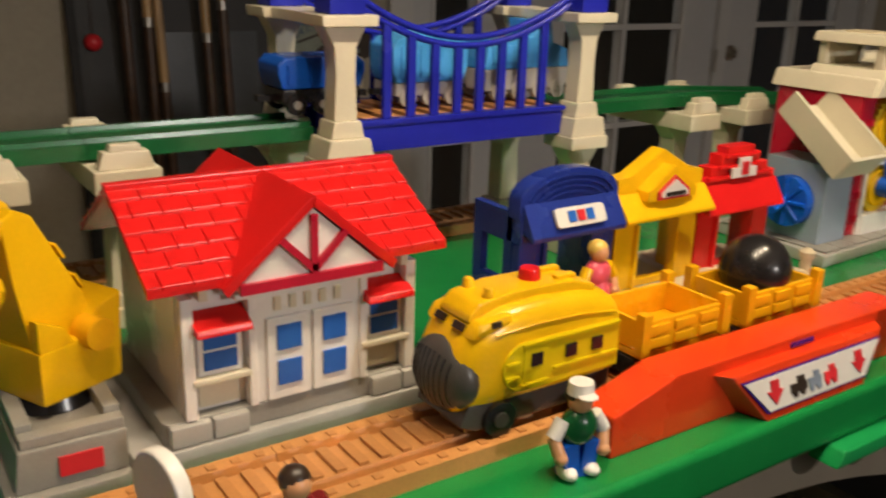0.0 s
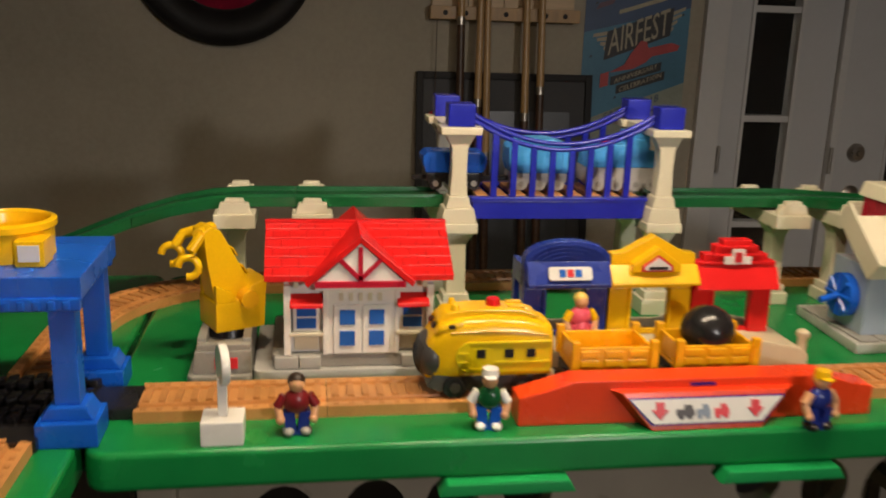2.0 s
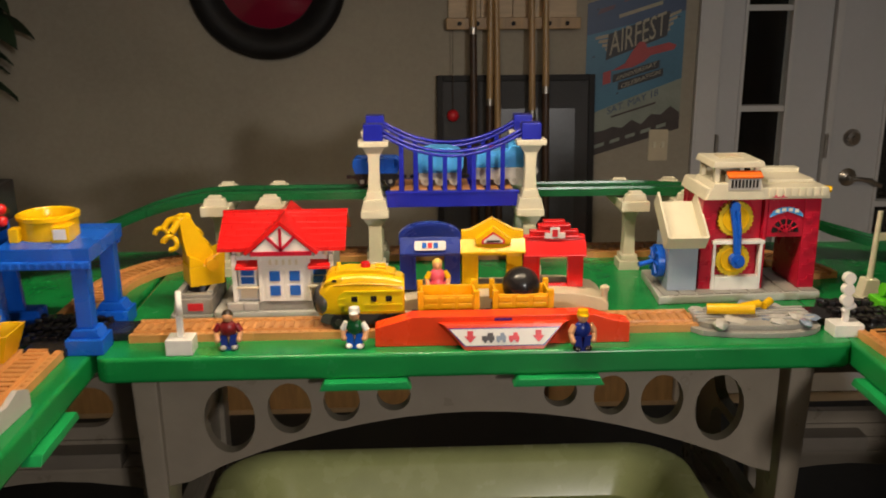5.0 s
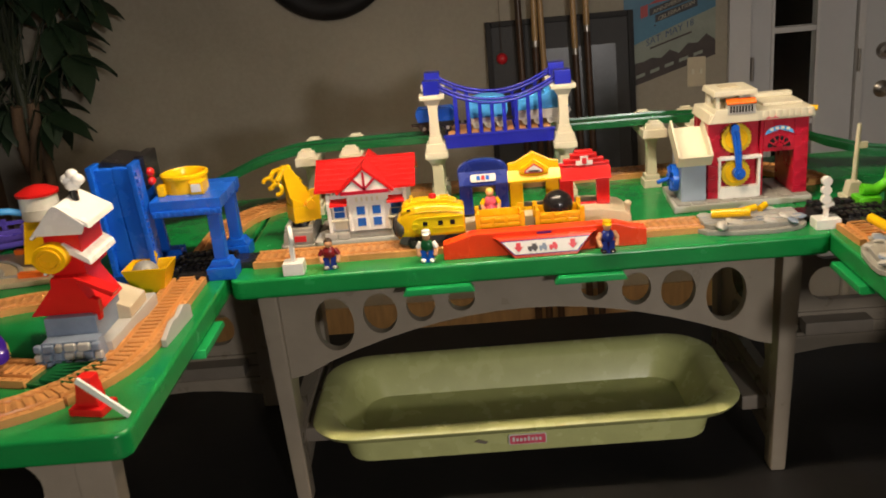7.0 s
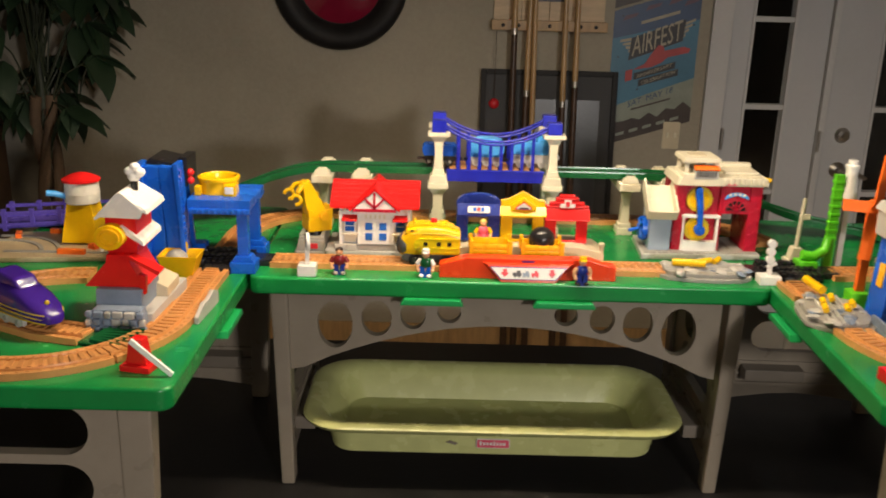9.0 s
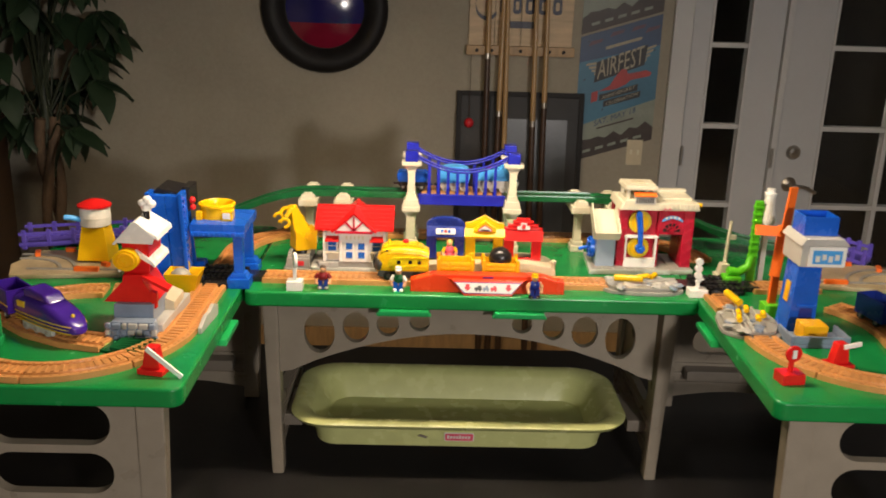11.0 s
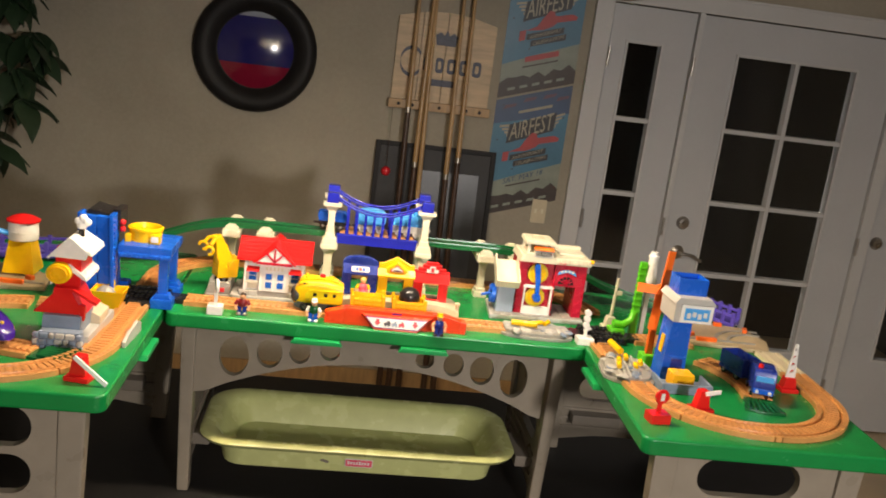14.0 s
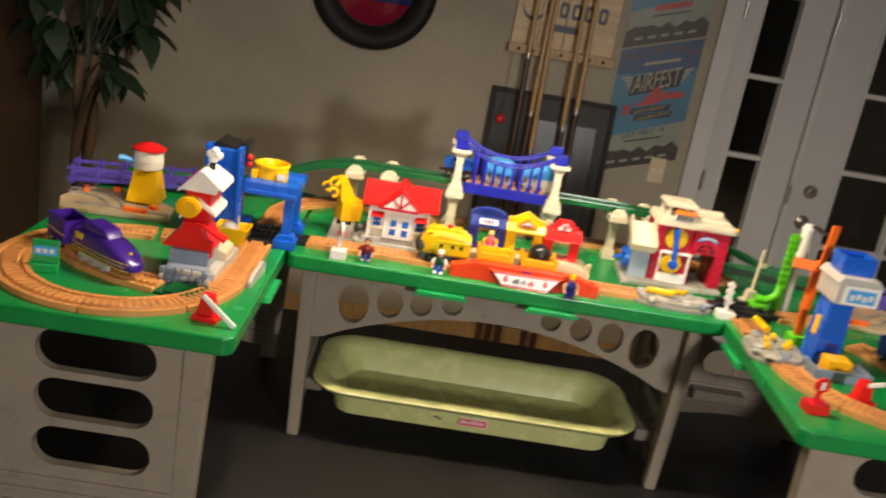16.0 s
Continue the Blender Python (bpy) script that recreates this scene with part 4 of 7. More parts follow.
for x in (-0.0315, 0.0125):
    part("kerb", box(nb(), x, -0.0465, 0.0341, x + 0.0085, 0.0395, 0.0435), GREY, cr, bevel=0.001)
part("turntable", cyl(nb(), -0.004, 0, 0.0342, 0.043, 0.025, 0.022), BLACK, cr)
bm = nb()
prism(bm, [(-0.027, 0.043), (0.025, 0.043), (0.027, 0.078), (0.029, 0.094), (0.014, 0.090), (-0.005, 0.074), (-0.027, 0.074)], -0.024, 0.024)
bmesh.ops.transform(bm, matrix=pose(0, 0, 0, 0, 0, 26), verts=bm.verts)
part("cab", bm, YELLOW, cr, bevel=0.0025)
for s in (-1, 1):
    bm = nb()
    prism(bm, [(-0.026, 0.0735), (-0.004, 0.0735), (-0.010, 0.084), (-0.026, 0.092)], min(s * 0.0165, s * 0.0235), max(s * 0.0165, s * 0.0235))
    bmesh.ops.transform(bm, matrix=pose(0, 0, 0, 0, 0, 26), verts=bm.verts)
    part("cheek", bm, YELLOW, cr, bevel=0.0012)
bm = nb()
prism(bm, [(-0.024, 0.070), (0.015, 0.078), (0.010, 0.096), (-0.016, 0.146), (-0.026, 0.151), (-0.034, 0.146), (-0.031, 0.112)], -0.0155, 0.0155)
bmesh.ops.transform(bm, matrix=pose(0, 0, 0, 0, 0, 26), verts=bm.verts)
part("boom", bm, YELLOW, cr, bevel=0.002)
for a, b in (((0.0098, 0.0985), (0.005, 0.1075)), ((-0.0005, 0.1185), (-0.005, 0.127))):
    bm = nb()
    prism(bm, [a, (a[0] + 0.0014, a[1] + 0.0008), (b[0] + 0.0014, b[1] + 0.0008), b], -0.0158, 0.0158)
    bmesh.ops.transform(bm, matrix=pose(0, 0, 0, 0, 0, 26), verts=bm.verts)
    part("boom_rib", bm, YELLOW, cr)
part("pivot", rod(nb(), (0.0200, -0.026, 0.076), (0.0135, -0.012, 0.076), 0.0095, 16), AMBER, cr, "round pivot cap", bevel=0.001)
part("wrist", rod(nb(), (-0.029, -0.026, 0.143), (-0.020, 0.006, 0.143), 0.0068, 14), YELLOW, cr, bevel=0.001)
# two jointed claw arms, one hanging lower than the other
for p, q, c in (((-0.026, -0.024, 0.143), (-0.036, -0.029, 0.128), (-0.039, -0.031, 0.112)),
                ((-0.024, 0.004, 0.144), (-0.047, 0.002, 0.138), (-0.059, 0.000, 0.117))):
    bm = nb()
    c = Vector(c)
    tube(bm, [p, q, (c.x + 0.004, c.y, c.z + 0.0095)], 0.0056, 8)
    tube(bm, [(c.x + 0.0100 * math.cos(radians(a)), c.y, c.z + 0.0100 * math.sin(radians(a))) for a in range(-100, 176, 25)], 0.0040, 8)
    part("claw", bm, YELLOW, cr)

# ---- row of three shops on a cream platform ----
pf = thing("platform", pose(0.517, 0.440, TABLE), "cream plastic platform with humped ends", "toy platform")
bm = nb()
prism(bm, [(-0.170, 0.0), (0.170, 0.0), (0.170, 0.022), (0.158, 0.030), (0.115, 0.038), (0.04, 0.040), (0.036, 0.036), (-0.10, 0.036), (-0.158, 0.027), (-0.170, 0.021)], -0.014, 0.078)
part("deck", bm, BEIGE, pf, bevel=0.003)
for x in (-0.166, 0.164):
    part("post", lathe(nb(), [(0.005, 0.018), (0.005, 0.038), (0.007, 0.040), (0.007, 0.045), (0.003, 0.048)], x, -0.008, 12), BEIGE, pf)


def shop(name, x, mat, label, head, deep=False):
    """A hollow shop front with a doorway right through, side walls and a shaped false front."""
    t = thing(name, pose(x, 0.462, TABLE + 0.0365), label, "toy shop", "shops on the platform")
    w = 0.045
    for s in (-1, 1):
        x0, x1 = sorted((s * 0.021, s * w))
        part("front_pillar", box(nb(), x0, -0.004, 0, x1, 0.004, 0.052), mat, t, bevel=0.001)
        xx = sorted((s * w, s * (w - 0.006)))
        if deep and s < 0:
            bm = plate_with_holes([(0.0045, 0.0), (0.050, 0.0), (0.050, 0.074), (0.0045, 0.074)], [[(0.014, 0.022), (0.040, 0.022), (0.040, 0.052), (0.014, 0.052)]], 0.0, 0.006)
            bmesh.ops.transform(bm, matrix=Matrix.Translation((-w + 0.006, 0, 0)) @ pose(0, 0, 0, 0, 0, 90), verts=bm.verts)
            part("side_wall", bm, mat, t, "side wall with a window opening")
        else:
            part("side_wall", box(nb(), xx[0], 0.0045, 0, xx[1], 0.050 if deep else 0.030, 0.052), mat, t, bevel=0.001)
    part("lintel", box(nb(), -w, -0.005, 0.052, w, 0.012, 0.075), mat, t, bevel=0.001)
    part("sill_bar", box(nb(), -0.021, -0.003, 0.0, 0.021, 0.004, 0.006), mat, t, bevel=0.001)
    for s in (-1, 1):
        bm = nb()
        xx = s * 0.0230
        box(bm, xx - 0.0020, -0.0065, 0.0, xx + 0.0020, -0.0035, 0.0515)
        part("door_jamb", bm, mat, t, bevel=0.0007)
    head(t)
    return t


def head_blue(t):
    pts = [(-0.046, 0.070)] + [(0.046 * math.cos(radians(180 - 180 * k / 12)), 0.083 + 0.020 * math.sin(radians(180 * k / 12))) for k in range(13)] + [(0.046, 0.070)]
    part("arched_front", prism(nb(), pts, -0.004, 0.010), NAVY, t, bevel=0.001)
    bm = nb()
    for k in range(4):
        part_r = 0.040 - 0.003 * k
        sweep(bm, [(part_r * math.cos(radians(a)), -0.004, 0.080 - 0.004 * k + 0.018 * math.sin(radians(a))) for a in range(10, 171, 16)], [(-0.0015, 0), (0.0015, 0), (0.0015, 0.0015), (-0.0015, 0.0015)])
    part("groove_relief", bm, NAVY, t)
    part("awning", prism(nb(), [(-0.005, 0.062), (-0.017, 0.056), (-0.018, 0.060), (-0.005, 0.082)], -0.044, 0.044, "x"), NAVY, t, bevel=0.001)
    m = pose(0, -0.0135, 0.0705, -28)
    s = part("sign", prism(nb(), rounded(-0.023, -0.007, 0.023, 0.007, 0.003), -0.0025, 0.0), STICKER, t, "white sign with red and blue shapes", m=m)
    for k, c in enumerate((WINDOW_BLUE, LABEL_RED, WINDOW_BLUE)):
        part("sign_shape", box(nb(), -0.012 + 0.0085 * k, -0.0036, -0.004, -0.0055 + 0.0085 * k, -0.0024, 0.004), c, s)


def head_yellow(t):
    part("stepped_front", prism(nb(), [(-0.046, 0.070), (0.046, 0.070), (0.046, 0.089), (0.032, 0.091), (0.0, 0.1085), (-0.032, 0.091), (-0.046, 0.089)], -0.004, 0.010), YELLOW, t, bevel=0.001)
    part("awning", prism(nb(), [(-0.005, 0.060), (-0.019, 0.058), (-0.019, 0.061), (-0.005, 0.078)], -0.048, 0.048, "x"), YELLOW, t, bevel=0.001)
    part("pediment", prism(nb(), [(-0.026, 0.072), (0.026, 0.072), (0.026, 0.080), (0.0, 0.098), (-0.026, 0.080)], -0.016, -0.003), YELLOW, t, bevel=0.001)
    s = part("sign", prism(nb(), [(-0.017, 0.073), (0.017, 0.073), (0.017, 0.079), (0.0, 0.091), (-0.017, 0.079)], -0.0175, -0.0158), LABEL_RED, t, "small gabled red and white sign")
    part("sign_panel", prism(nb(), [(-0.014, 0.075), (0.014, 0.075), (0.014, 0.0785), (0.0, 0.088), (-0.014, 0.0785)], -0.0185, -0.0172), STICKER, s)
    part("sign_bar", box(nb(), -0.010, -0.0195, 0.0758, 0.010, -0.0183, 0.0788), BROWN_HAIR, s)


def head_red(t):
    part("stepped_front", prism(nb(), [(-0.046, 0.070), (0.046, 0.070), (0.046, 0.080), (0.036, 0.080), (0.036, 0.088), (0.024, 0.088), (0.024, 0.097), (0.016, 0.097), (0.016, 0.103), (-0.016, 0.103), (-0.016, 0.097), (-0.024, 0.097), (-0.024, 0.088), (-0.036, 0.088), (-0.036, 0.080), (-0.046, 0.080)], -0.004, 0.010), RED, t, bevel=0.001)
    bm = nb()
    for z, w in ((0.080, 0.040), (0.0885, 0.028), (0.097, 0.020)):
        box(bm, -w, -0.007, z - 0.003, w, -0.0035, z)
    part("cornice", bm, RED, t, bevel=0.0008)
    part("awning", prism(nb(), [(-0.005, 0.056), (-0.017, 0.051), (-0.017, 0.054), (-0.005, 0.074)], -0.047, 0.047, "x"), RED, t, bevel=0.001)
    s = part("sign", prism(nb(), [(-0.015, 0.078), (0.015, 0.078), (0.015, 0.086), (0.007, 0.086), (0.007, 0.094), (-0.007, 0.094), (-0.007, 0.086), (-0.015, 0.086)], -0.0088, -0.0068), STICKER, t, "small white sign with a red badge")
    part("sign_shape", box(nb(), -0.004, -0.0098, 0.080, 0.004, -0.0086, 0.091), LABEL_RED, s)


shop("blue_shop", 0.424, NAVY, "navy blue toy shop front with arched top", head_blue, True)
shop("yellow_shop", 0.5165, YELLOW, "yellow toy shop front with a stepped gable", head_yellow)
shop("red_shop", 0.6085, RED, "bright red toy shop front with a stepped parapet", head_red)

# ---- orange-red loading ramp in front of the track ----
rp = thing("loading_ramp", pose(0.519, 0.335, TABLE), "orange-red plastic loading ramp with a picture panel", "toy ramp")
bm = nb()
prism(bm, [(-0.174, 0), (0.174, 0), (0.174, 0.029), (0.150, 0.033), (0.122, 0.042), (-0.122, 0.042), (-0.148, 0.034), (-0.174, 0.027)], -0.012, 0.017)
part("body", bm, ORANGE_RED, rp, bevel=0.002)
bm = nb()
face = [(-0.086, 0.034), (0.086, 0.034), (0.056, 0.0), (-0.056, 0.0)]
back, front = [bm.verts.new((x * 1.06, -0.011, z)) for x, z in face], [bm.verts.new((x * 0.95, -0.011 - (0.020 if z == 0 else 0.010), z)) for x, z in face]
bm.faces.new(back[::-1]), bm.faces.new(front)
for k in range(4):
    bm.faces.new((back[k], back[(k + 1) % 4], front[(k + 1) % 4], front[k]))
bay = part("bay", bm, ORANGE_RED, rp, bevel=0.0015)
m = pose(0, -0.0268, 0.0168, -16.5)
rim = part("panel_rim", prism(nb(), [(-0.076, 0.0130), (0.076, 0.0130), (0.054, -0.0120), (-0.054, -0.0120)], -0.0008, 0.0), PURPLE, rp, "thin violet border", m=m)
pic = part("panel", prism(nb(), [(-0.0735, 0.0116), (0.0735, 0.0116), (0.0525, -0.0106), (-0.0525, -0.0106)], -0.0017, -0.0008), STICKER, rp, "white picture panel with a train and arrows", m=m)
for s in (-1, 1):
    part("arrow", prism(nb(), [(s * 0.046 - 0.004, 0.009), (s * 0.046 + 0.004, 0.009), (s * 0.046 + 0.004, 0.002), (s * 0.046 + 0.008, 0.002), (s * 0.046, -0.007), (s * 0.046 - 0.008, 0.002), (s * 0.046 - 0.004, 0.002)], -0.0026, -0.0016), LABEL_RED, pic, "red arrow")
for x, w, c in ((-0.022, 0.013, BROWN_HAIR), (-0.0045, 0.009, SLATE), (0.013, 0.010, LABEL_RED)):
    bm = nb()
    box(bm, x - w / 2 - 0.002, -0.0026, -0.004, x + w / 2 + 0.002, -0.0016, 0.002)
    box(bm, x - 0.001, -0.0027, 0.002, x + w / 2, -0.0015, 0.006)
    for dx in (-0.004, 0.004):
        rod(bm, (x + dx, -0.0016, -0.005), (x + dx, -0.0028, -0.005), 0.0022, 10)
    part("train_picture", bm, c, pic)
part("maker_plate", box(nb(), -0.012, -0.0132, 0.0355, 0.012, -0.0115, 0.0385), PURPLE, rp, "tiny violet plate")

# ---- crimson works building with gears and chute ----
fw = thing("works_building", pose(0.905, 0.545, TABLE), "crimson toy works with cream roof and yellow gears", "toy building")
bm = nb()
prism(bm, [(-0.130, -0.072), (0.128, -0.060), (0.128, 0.075), (-0.120, 0.075)], 0, 0.013, "z")
part("base", bm, PALE_GREY, fw, "grey stone base", bevel=0.003)
bm = nb()
for k in range(9):
    box(bm, -0.122 + 0.0275 * k, -0.0675 + 0.0012 * k, 0.013, -0.097 + 0.0275 * k, 0.06, 0.0155)
part("paving", bm, GREY, fw, bevel=0.001, segs=1)
FY = -0.045
for nm, bx in (("pier_wall", (-0.062, FY, 0.0155, -0.0402, 0.055, 0.160)), ("gear_wall", (-0.040, FY + 0.010, 0.0155, 0.0338, 0.055, 0.160)), ("pier_wall", (0.034, FY, 0.0155, 0.0398, 0.055, 0.160)), ("pier_wall", (0.0962, FY, 0.0155, 0.122, 0.055, 0.160)), ("arch_wall", (0.040, FY, 0.098, 0.096, FY + 0.020, 0.160)), ("rear_wall", (0.040, 0.040, 0.0955, 0.096, 0.055, 0.160))):
    part(nm, box(nb(), *bx), CRIMSON, fw, bevel=0.0015)
for k in range(5):
    for s in (0, 1):
        part("quoin", box(nb(), -0.060 + 0.011 * s, FY - 0.002, 0.022 + 0.025 * k + 0.008 * s, -0.051 + 0.011 * s, FY + 0.001, 0.029 + 0.025 * k + 0.008 * s), CRIMSON, fw)
        part("quoin", box(nb(), 0.099 + 0.011 * s, FY - 0.002, 0.022 + 0.025 * k + 0.008 * s, 0.108 + 0.011 * s, FY + 0.001, 0.029 + 0.025 * k + 0.008 * s), CRIMSON, fw)
part("arch_sign", prism(nb(), [(0.068 + 0.026 * math.cos(radians(a)), 0.130 + 0.016 * math.sin(radians(a))) for a in range(0, 181, 20)] + [(0.052, 0.134), (0.068, 0.139), (0.084, 0.134)][::1], FY - 0.0025, FY - 0.0003), SKY, fw, "light blue arched sign with blurred lettering")
bm = nb()
for k in range(4):
    box(bm, 0.050 + 0.010 * k, FY - 0.0036, 0.1375 + (0.002 if k in (1, 2) else 0), 0.056 + 0.010 * k, FY - 0.0022, 0.1425 + (0.002 if k in (1, 2) else 0))
part("sign_lettering", bm, STICKER, fw)
win = part("fan_window", prism(nb(), [(0.068 + 0.021 * math.cos(radians(a)), 0.106 + 0.021 * math.sin(radians(a))) for a in range(0, 181, 15)], FY - 0.0015, FY + 0.0015), BLACK, fw, "dark half-round window")
bm = nb()
for a in (30, 60, 90, 120, 150):
    rod(bm, (0.068, FY - 0.003, 0.106), (0.068 + 0.022 * math.cos(radians(a)), FY - 0.003, 0.106 + 0.022 * math.sin(radians(a))), 0.0013, 6)
sweep(bm, [(0.068 + 0.012 * math.cos(radians(a)), FY - 0.003, 0.106 + 0.012 * math.sin(radians(a))) for a in range(0, 181, 20)], [(-0.001, -0.001), (0.001, -0.001), (0.001, 0.001), (-0.001, 0.001)])
part("window_tracery", bm, CRIMSON, win)


def gear(z, r, teeth):
    bm = nb()
    pts = []
    for k in range(teeth * 2):
        rr = r if k % 2 else r - 0.0025
        pts += [(-0.010 + rr * math.cos(math.pi * k / teeth), z + rr * math.sin(math.pi * k / teeth))]
    prism(bm, pts, FY + 0.000, FY + 0.0095)
    g = part("gear", bm, GOLD, fw, "yellow toothed gear")
    bm = nb()
    lathe(bm, [(r * 0.72, 0), (r * 0.72, 0.002), (r * 0.62, 0.002), (r * 0.60, 0.001)], m=pose(-0.010, FY - 0.0004, z, 90))
    part("gear_ring", bm, YELLOW, g)


gear(0.128, 0.0285, 24)
gear(0.063, 0.0275, 24)
bm = nb()
box(bm, -0.043, FY - 0.004, 0.0155, -0.038, FY + 0.008, 0.094)
box(bm, 0.030, FY - 0.004, 0.0155, 0.035, FY + 0.008, 0.094)
box(bm, -0.045, FY - 0.005, 0.0885, 0.037, FY + 0.009, 0.0945)
box(bm, -0.038, FY - 0.006, 0.0155, 0.030, FY + 0.008, 0.037)
part("gear_frame", bm, WHITE, fw, "white gear housing", bevel=0.001)
bm = nb()
tube(bm, [(-0.019, FY - 0.006, 0.148), (-0.012, FY - 0.008, 0.110), (-0.008, FY - 0.008, 0.070)], 0.0042, 8)
tube(bm, [(-0.011, FY - 0.006, 0.148), (-0.006, FY - 0.008, 0.110), (-0.005, FY - 0.008, 0.070)], 0.0042, 8)
rod(bm, (-0.007, FY - 0.002, 0.064), (-0.007, FY - 0.016, 0.064), 0.011, 16)
rod(bm, (-0.015, FY - 0.002, 0.150), (-0.015, FY - 0.011, 0.150), 0.007, 14)
rod(bm, (-0.007, FY - 0.014, 0.064), (-0.007, FY - 0.022, 0.064), 0.005, 12)
part("crank_arm", bm, BLUE, fw, "blue crank arm")
part("roof_slab", prism(nb(), [(-0.066, 0.160), (0.130, 0.160), (0.126, 0.178), (-0.060, 0.178)], FY - 0.010, 0.062), CREAM, fw, "cream roof slab", bevel=0.002)
bm = nb()
for k in range(8):
    box(bm, 0.034 + 0.0115 * k, FY - 0.0125, 0.164, 0.043 + 0.0115 * k, FY - 0.008, 0.178)
part("dentil_row", bm, CREAM, fw, bevel=0.001, segs=1)
bm = nb()
box(bm, 0.045, -0.02, 0.178, 0.118, 0.055, 0.184)
box(bm, 0.045, 0.035, 0.184, 0.118, 0.055, 0.192)
part("roof_tray", bm, CREAM, fw, bevel=0.002)
part("hook", rod(nb(), (0.124, -0.03, 0.172), (0.140, -0.034, 0.170), 0.005), YELLOW, fw, "yellow peg")
part("maker_plate", box(nb(), 0.040, FY - 0.0118, 0.1625, 0.062, FY - 0.0095, 0.1665), PINK, fw, "tiny pink plate")
bm = nb()
prism(bm, [(-0.064, 0.1605), (0.028, 0.1605), (0.021, 0.186), (-0.051, 0.186)], FY - 0.014, 0.026)
part("cabin_base", bm, CREAM, fw, bevel=0.002)
for x in (-0.050, 0.011):
    for y in (FY - 0.006, 0.012):
        part("cabin_post", box(nb(), x, y, 0.186, x + 0.008, y + 0.009, 0.209), CREAM, fw, bevel=0.001)
part("cabin_back", box(nb(), -0.041, 0.014, 0.186, 0.010, 0.020, 0.209), CREAM, fw, bevel=0.001)
part("cabin_counter", box(nb(), -0.031, FY - 0.0155, 0.176, 0.019, FY + 0.004, 0.198), PALE_GREY, fw, bevel=0.001)
bm = nb()
for k in range(8):
    box(bm, -0.027 + 0.0054 * k, FY - 0.0166, 0.180, -0.0240 + 0.0054 * k, FY - 0.0150, 0.192)
part("grille", bm, BLACK, fw, "dark vertical grille")
part("cabin_awning", prism(nb(), [(FY - 0.018, 0.196), (FY - 0.005, 0.204), (FY - 0.003, 0.201), (FY - 0.016, 0.1935)], -0.032, 0.020, "x"), ORANGE, fw, "orange awning")
bm = nb()
prism(bm, [(-0.056, 0.209), (0.025, 0.209), (0.022, 0.219), (-0.053, 0.219)], FY - 0.012, 0.026)
part("cabin_roof", bm, CREAM, fw, bevel=0.002)
part("roof_hatch", box(nb(), -0.034, -0.026, 0.2185, 0.000, 0.006, 0.2205), BEIGE, fw, bevel=0.001)
# chute and its box on the building's side
bm = nb()
box(bm, -0.112, -0.050, 0.0155, -0.066, 0.020, 0.096)
part("chute_box", bm, PALE_BLUE, fw, "pale blue grey box", bevel=0.0015)
bm = nb()
m = pose(-0.092, -0.036, 0.126, 0, 0, 0) @ pose(0, 0, 0, 38, 0, 0)
rot_box(bm, m @ pose(0, 0, -0.012), 0.062, 0.090, 0.004)
for s in (-1, 1):
    rot_box(bm, m @ pose(s * 0.030, 0, 0.000), 0.004, 0.090, 0.028)
rot_box(bm, m @ pose(0, -0.044, -0.001), 0.062, 0.004, 0.026)
part("chute", bm, CREAM, fw, "cream open chute", bevel=0.001)
bm = nb()
rod(bm, (-0.113, -0.015, 0.055), (-0.124, -0.015, 0.055), 0.026, 22)
tube(bm, [(-0.124, -0.015, 0.055), (-0.150, -0.020, 0.050)], 0.004)
for a in range(0, 180, 45):
    rod(bm, (-0.125, -0.015 - 0.024 * math.cos(radians(a)), 0.055 - 0.024 * math.sin(radians(a))), (-0.125, -0.015 + 0.024 * math.cos(radians(a)), 0.055 + 0.024 * math.sin(radians(a))), 0.0025, 6)
part("hand_wheel", bm, BLUE, fw, "blue crank wheel")

# ---- blue lift bridge over the left crossing ----
lf = thing("lift_tower", pose(-0.110, 0.395, TABLE), "blue plastic loading tower straddling the track", "toy tower")
for x, y in ((0.070, -0.060), (0.070, 0.052)):
    bm = nb()
    box(bm, x - 0.025, y - 0.022, 0, x + 0.025, y + 0.022, 0.022)
    prism(bm, [(x - 0.022, 0.022), (x + 0.022, 0.022), (x + 0.015, 0.034), (x - 0.015, 0.034)], y - 0.016, y + 0.016)
    box(bm, x - 0.0105, y - 0.0105, 0.034, x + 0.0105, y + 0.0105, 0.126)
    part("leg", bm, BLUE, lf, bevel=0.002)
bm = nb()
prism(bm, [(-0.034, -0.074), (0.088, -0.074), (0.088, 0.066), (-0.040, 0.066)], 0.126, 0.146, "z")
part("deck", bm, BLUE, lf, bevel=0.002)
bm = nb()
box(bm, -0.032, -0.077, 0.118, 0.087, -0.067, 0.129)
part("back_edge", box(nb(), -0.038, 0.058, 0.118, 0.084, 0.068, 0.1259), BLUE, lf, bevel=0.001)
for k in range(10):
    box(bm, -0.030 + 0.0115 * k, -0.0785, 0.119, -0.024 + 0.0115 * k, -0.076, 0.127)
part("deck_edge", bm, BLUE, lf, bevel=0.001, segs=1)
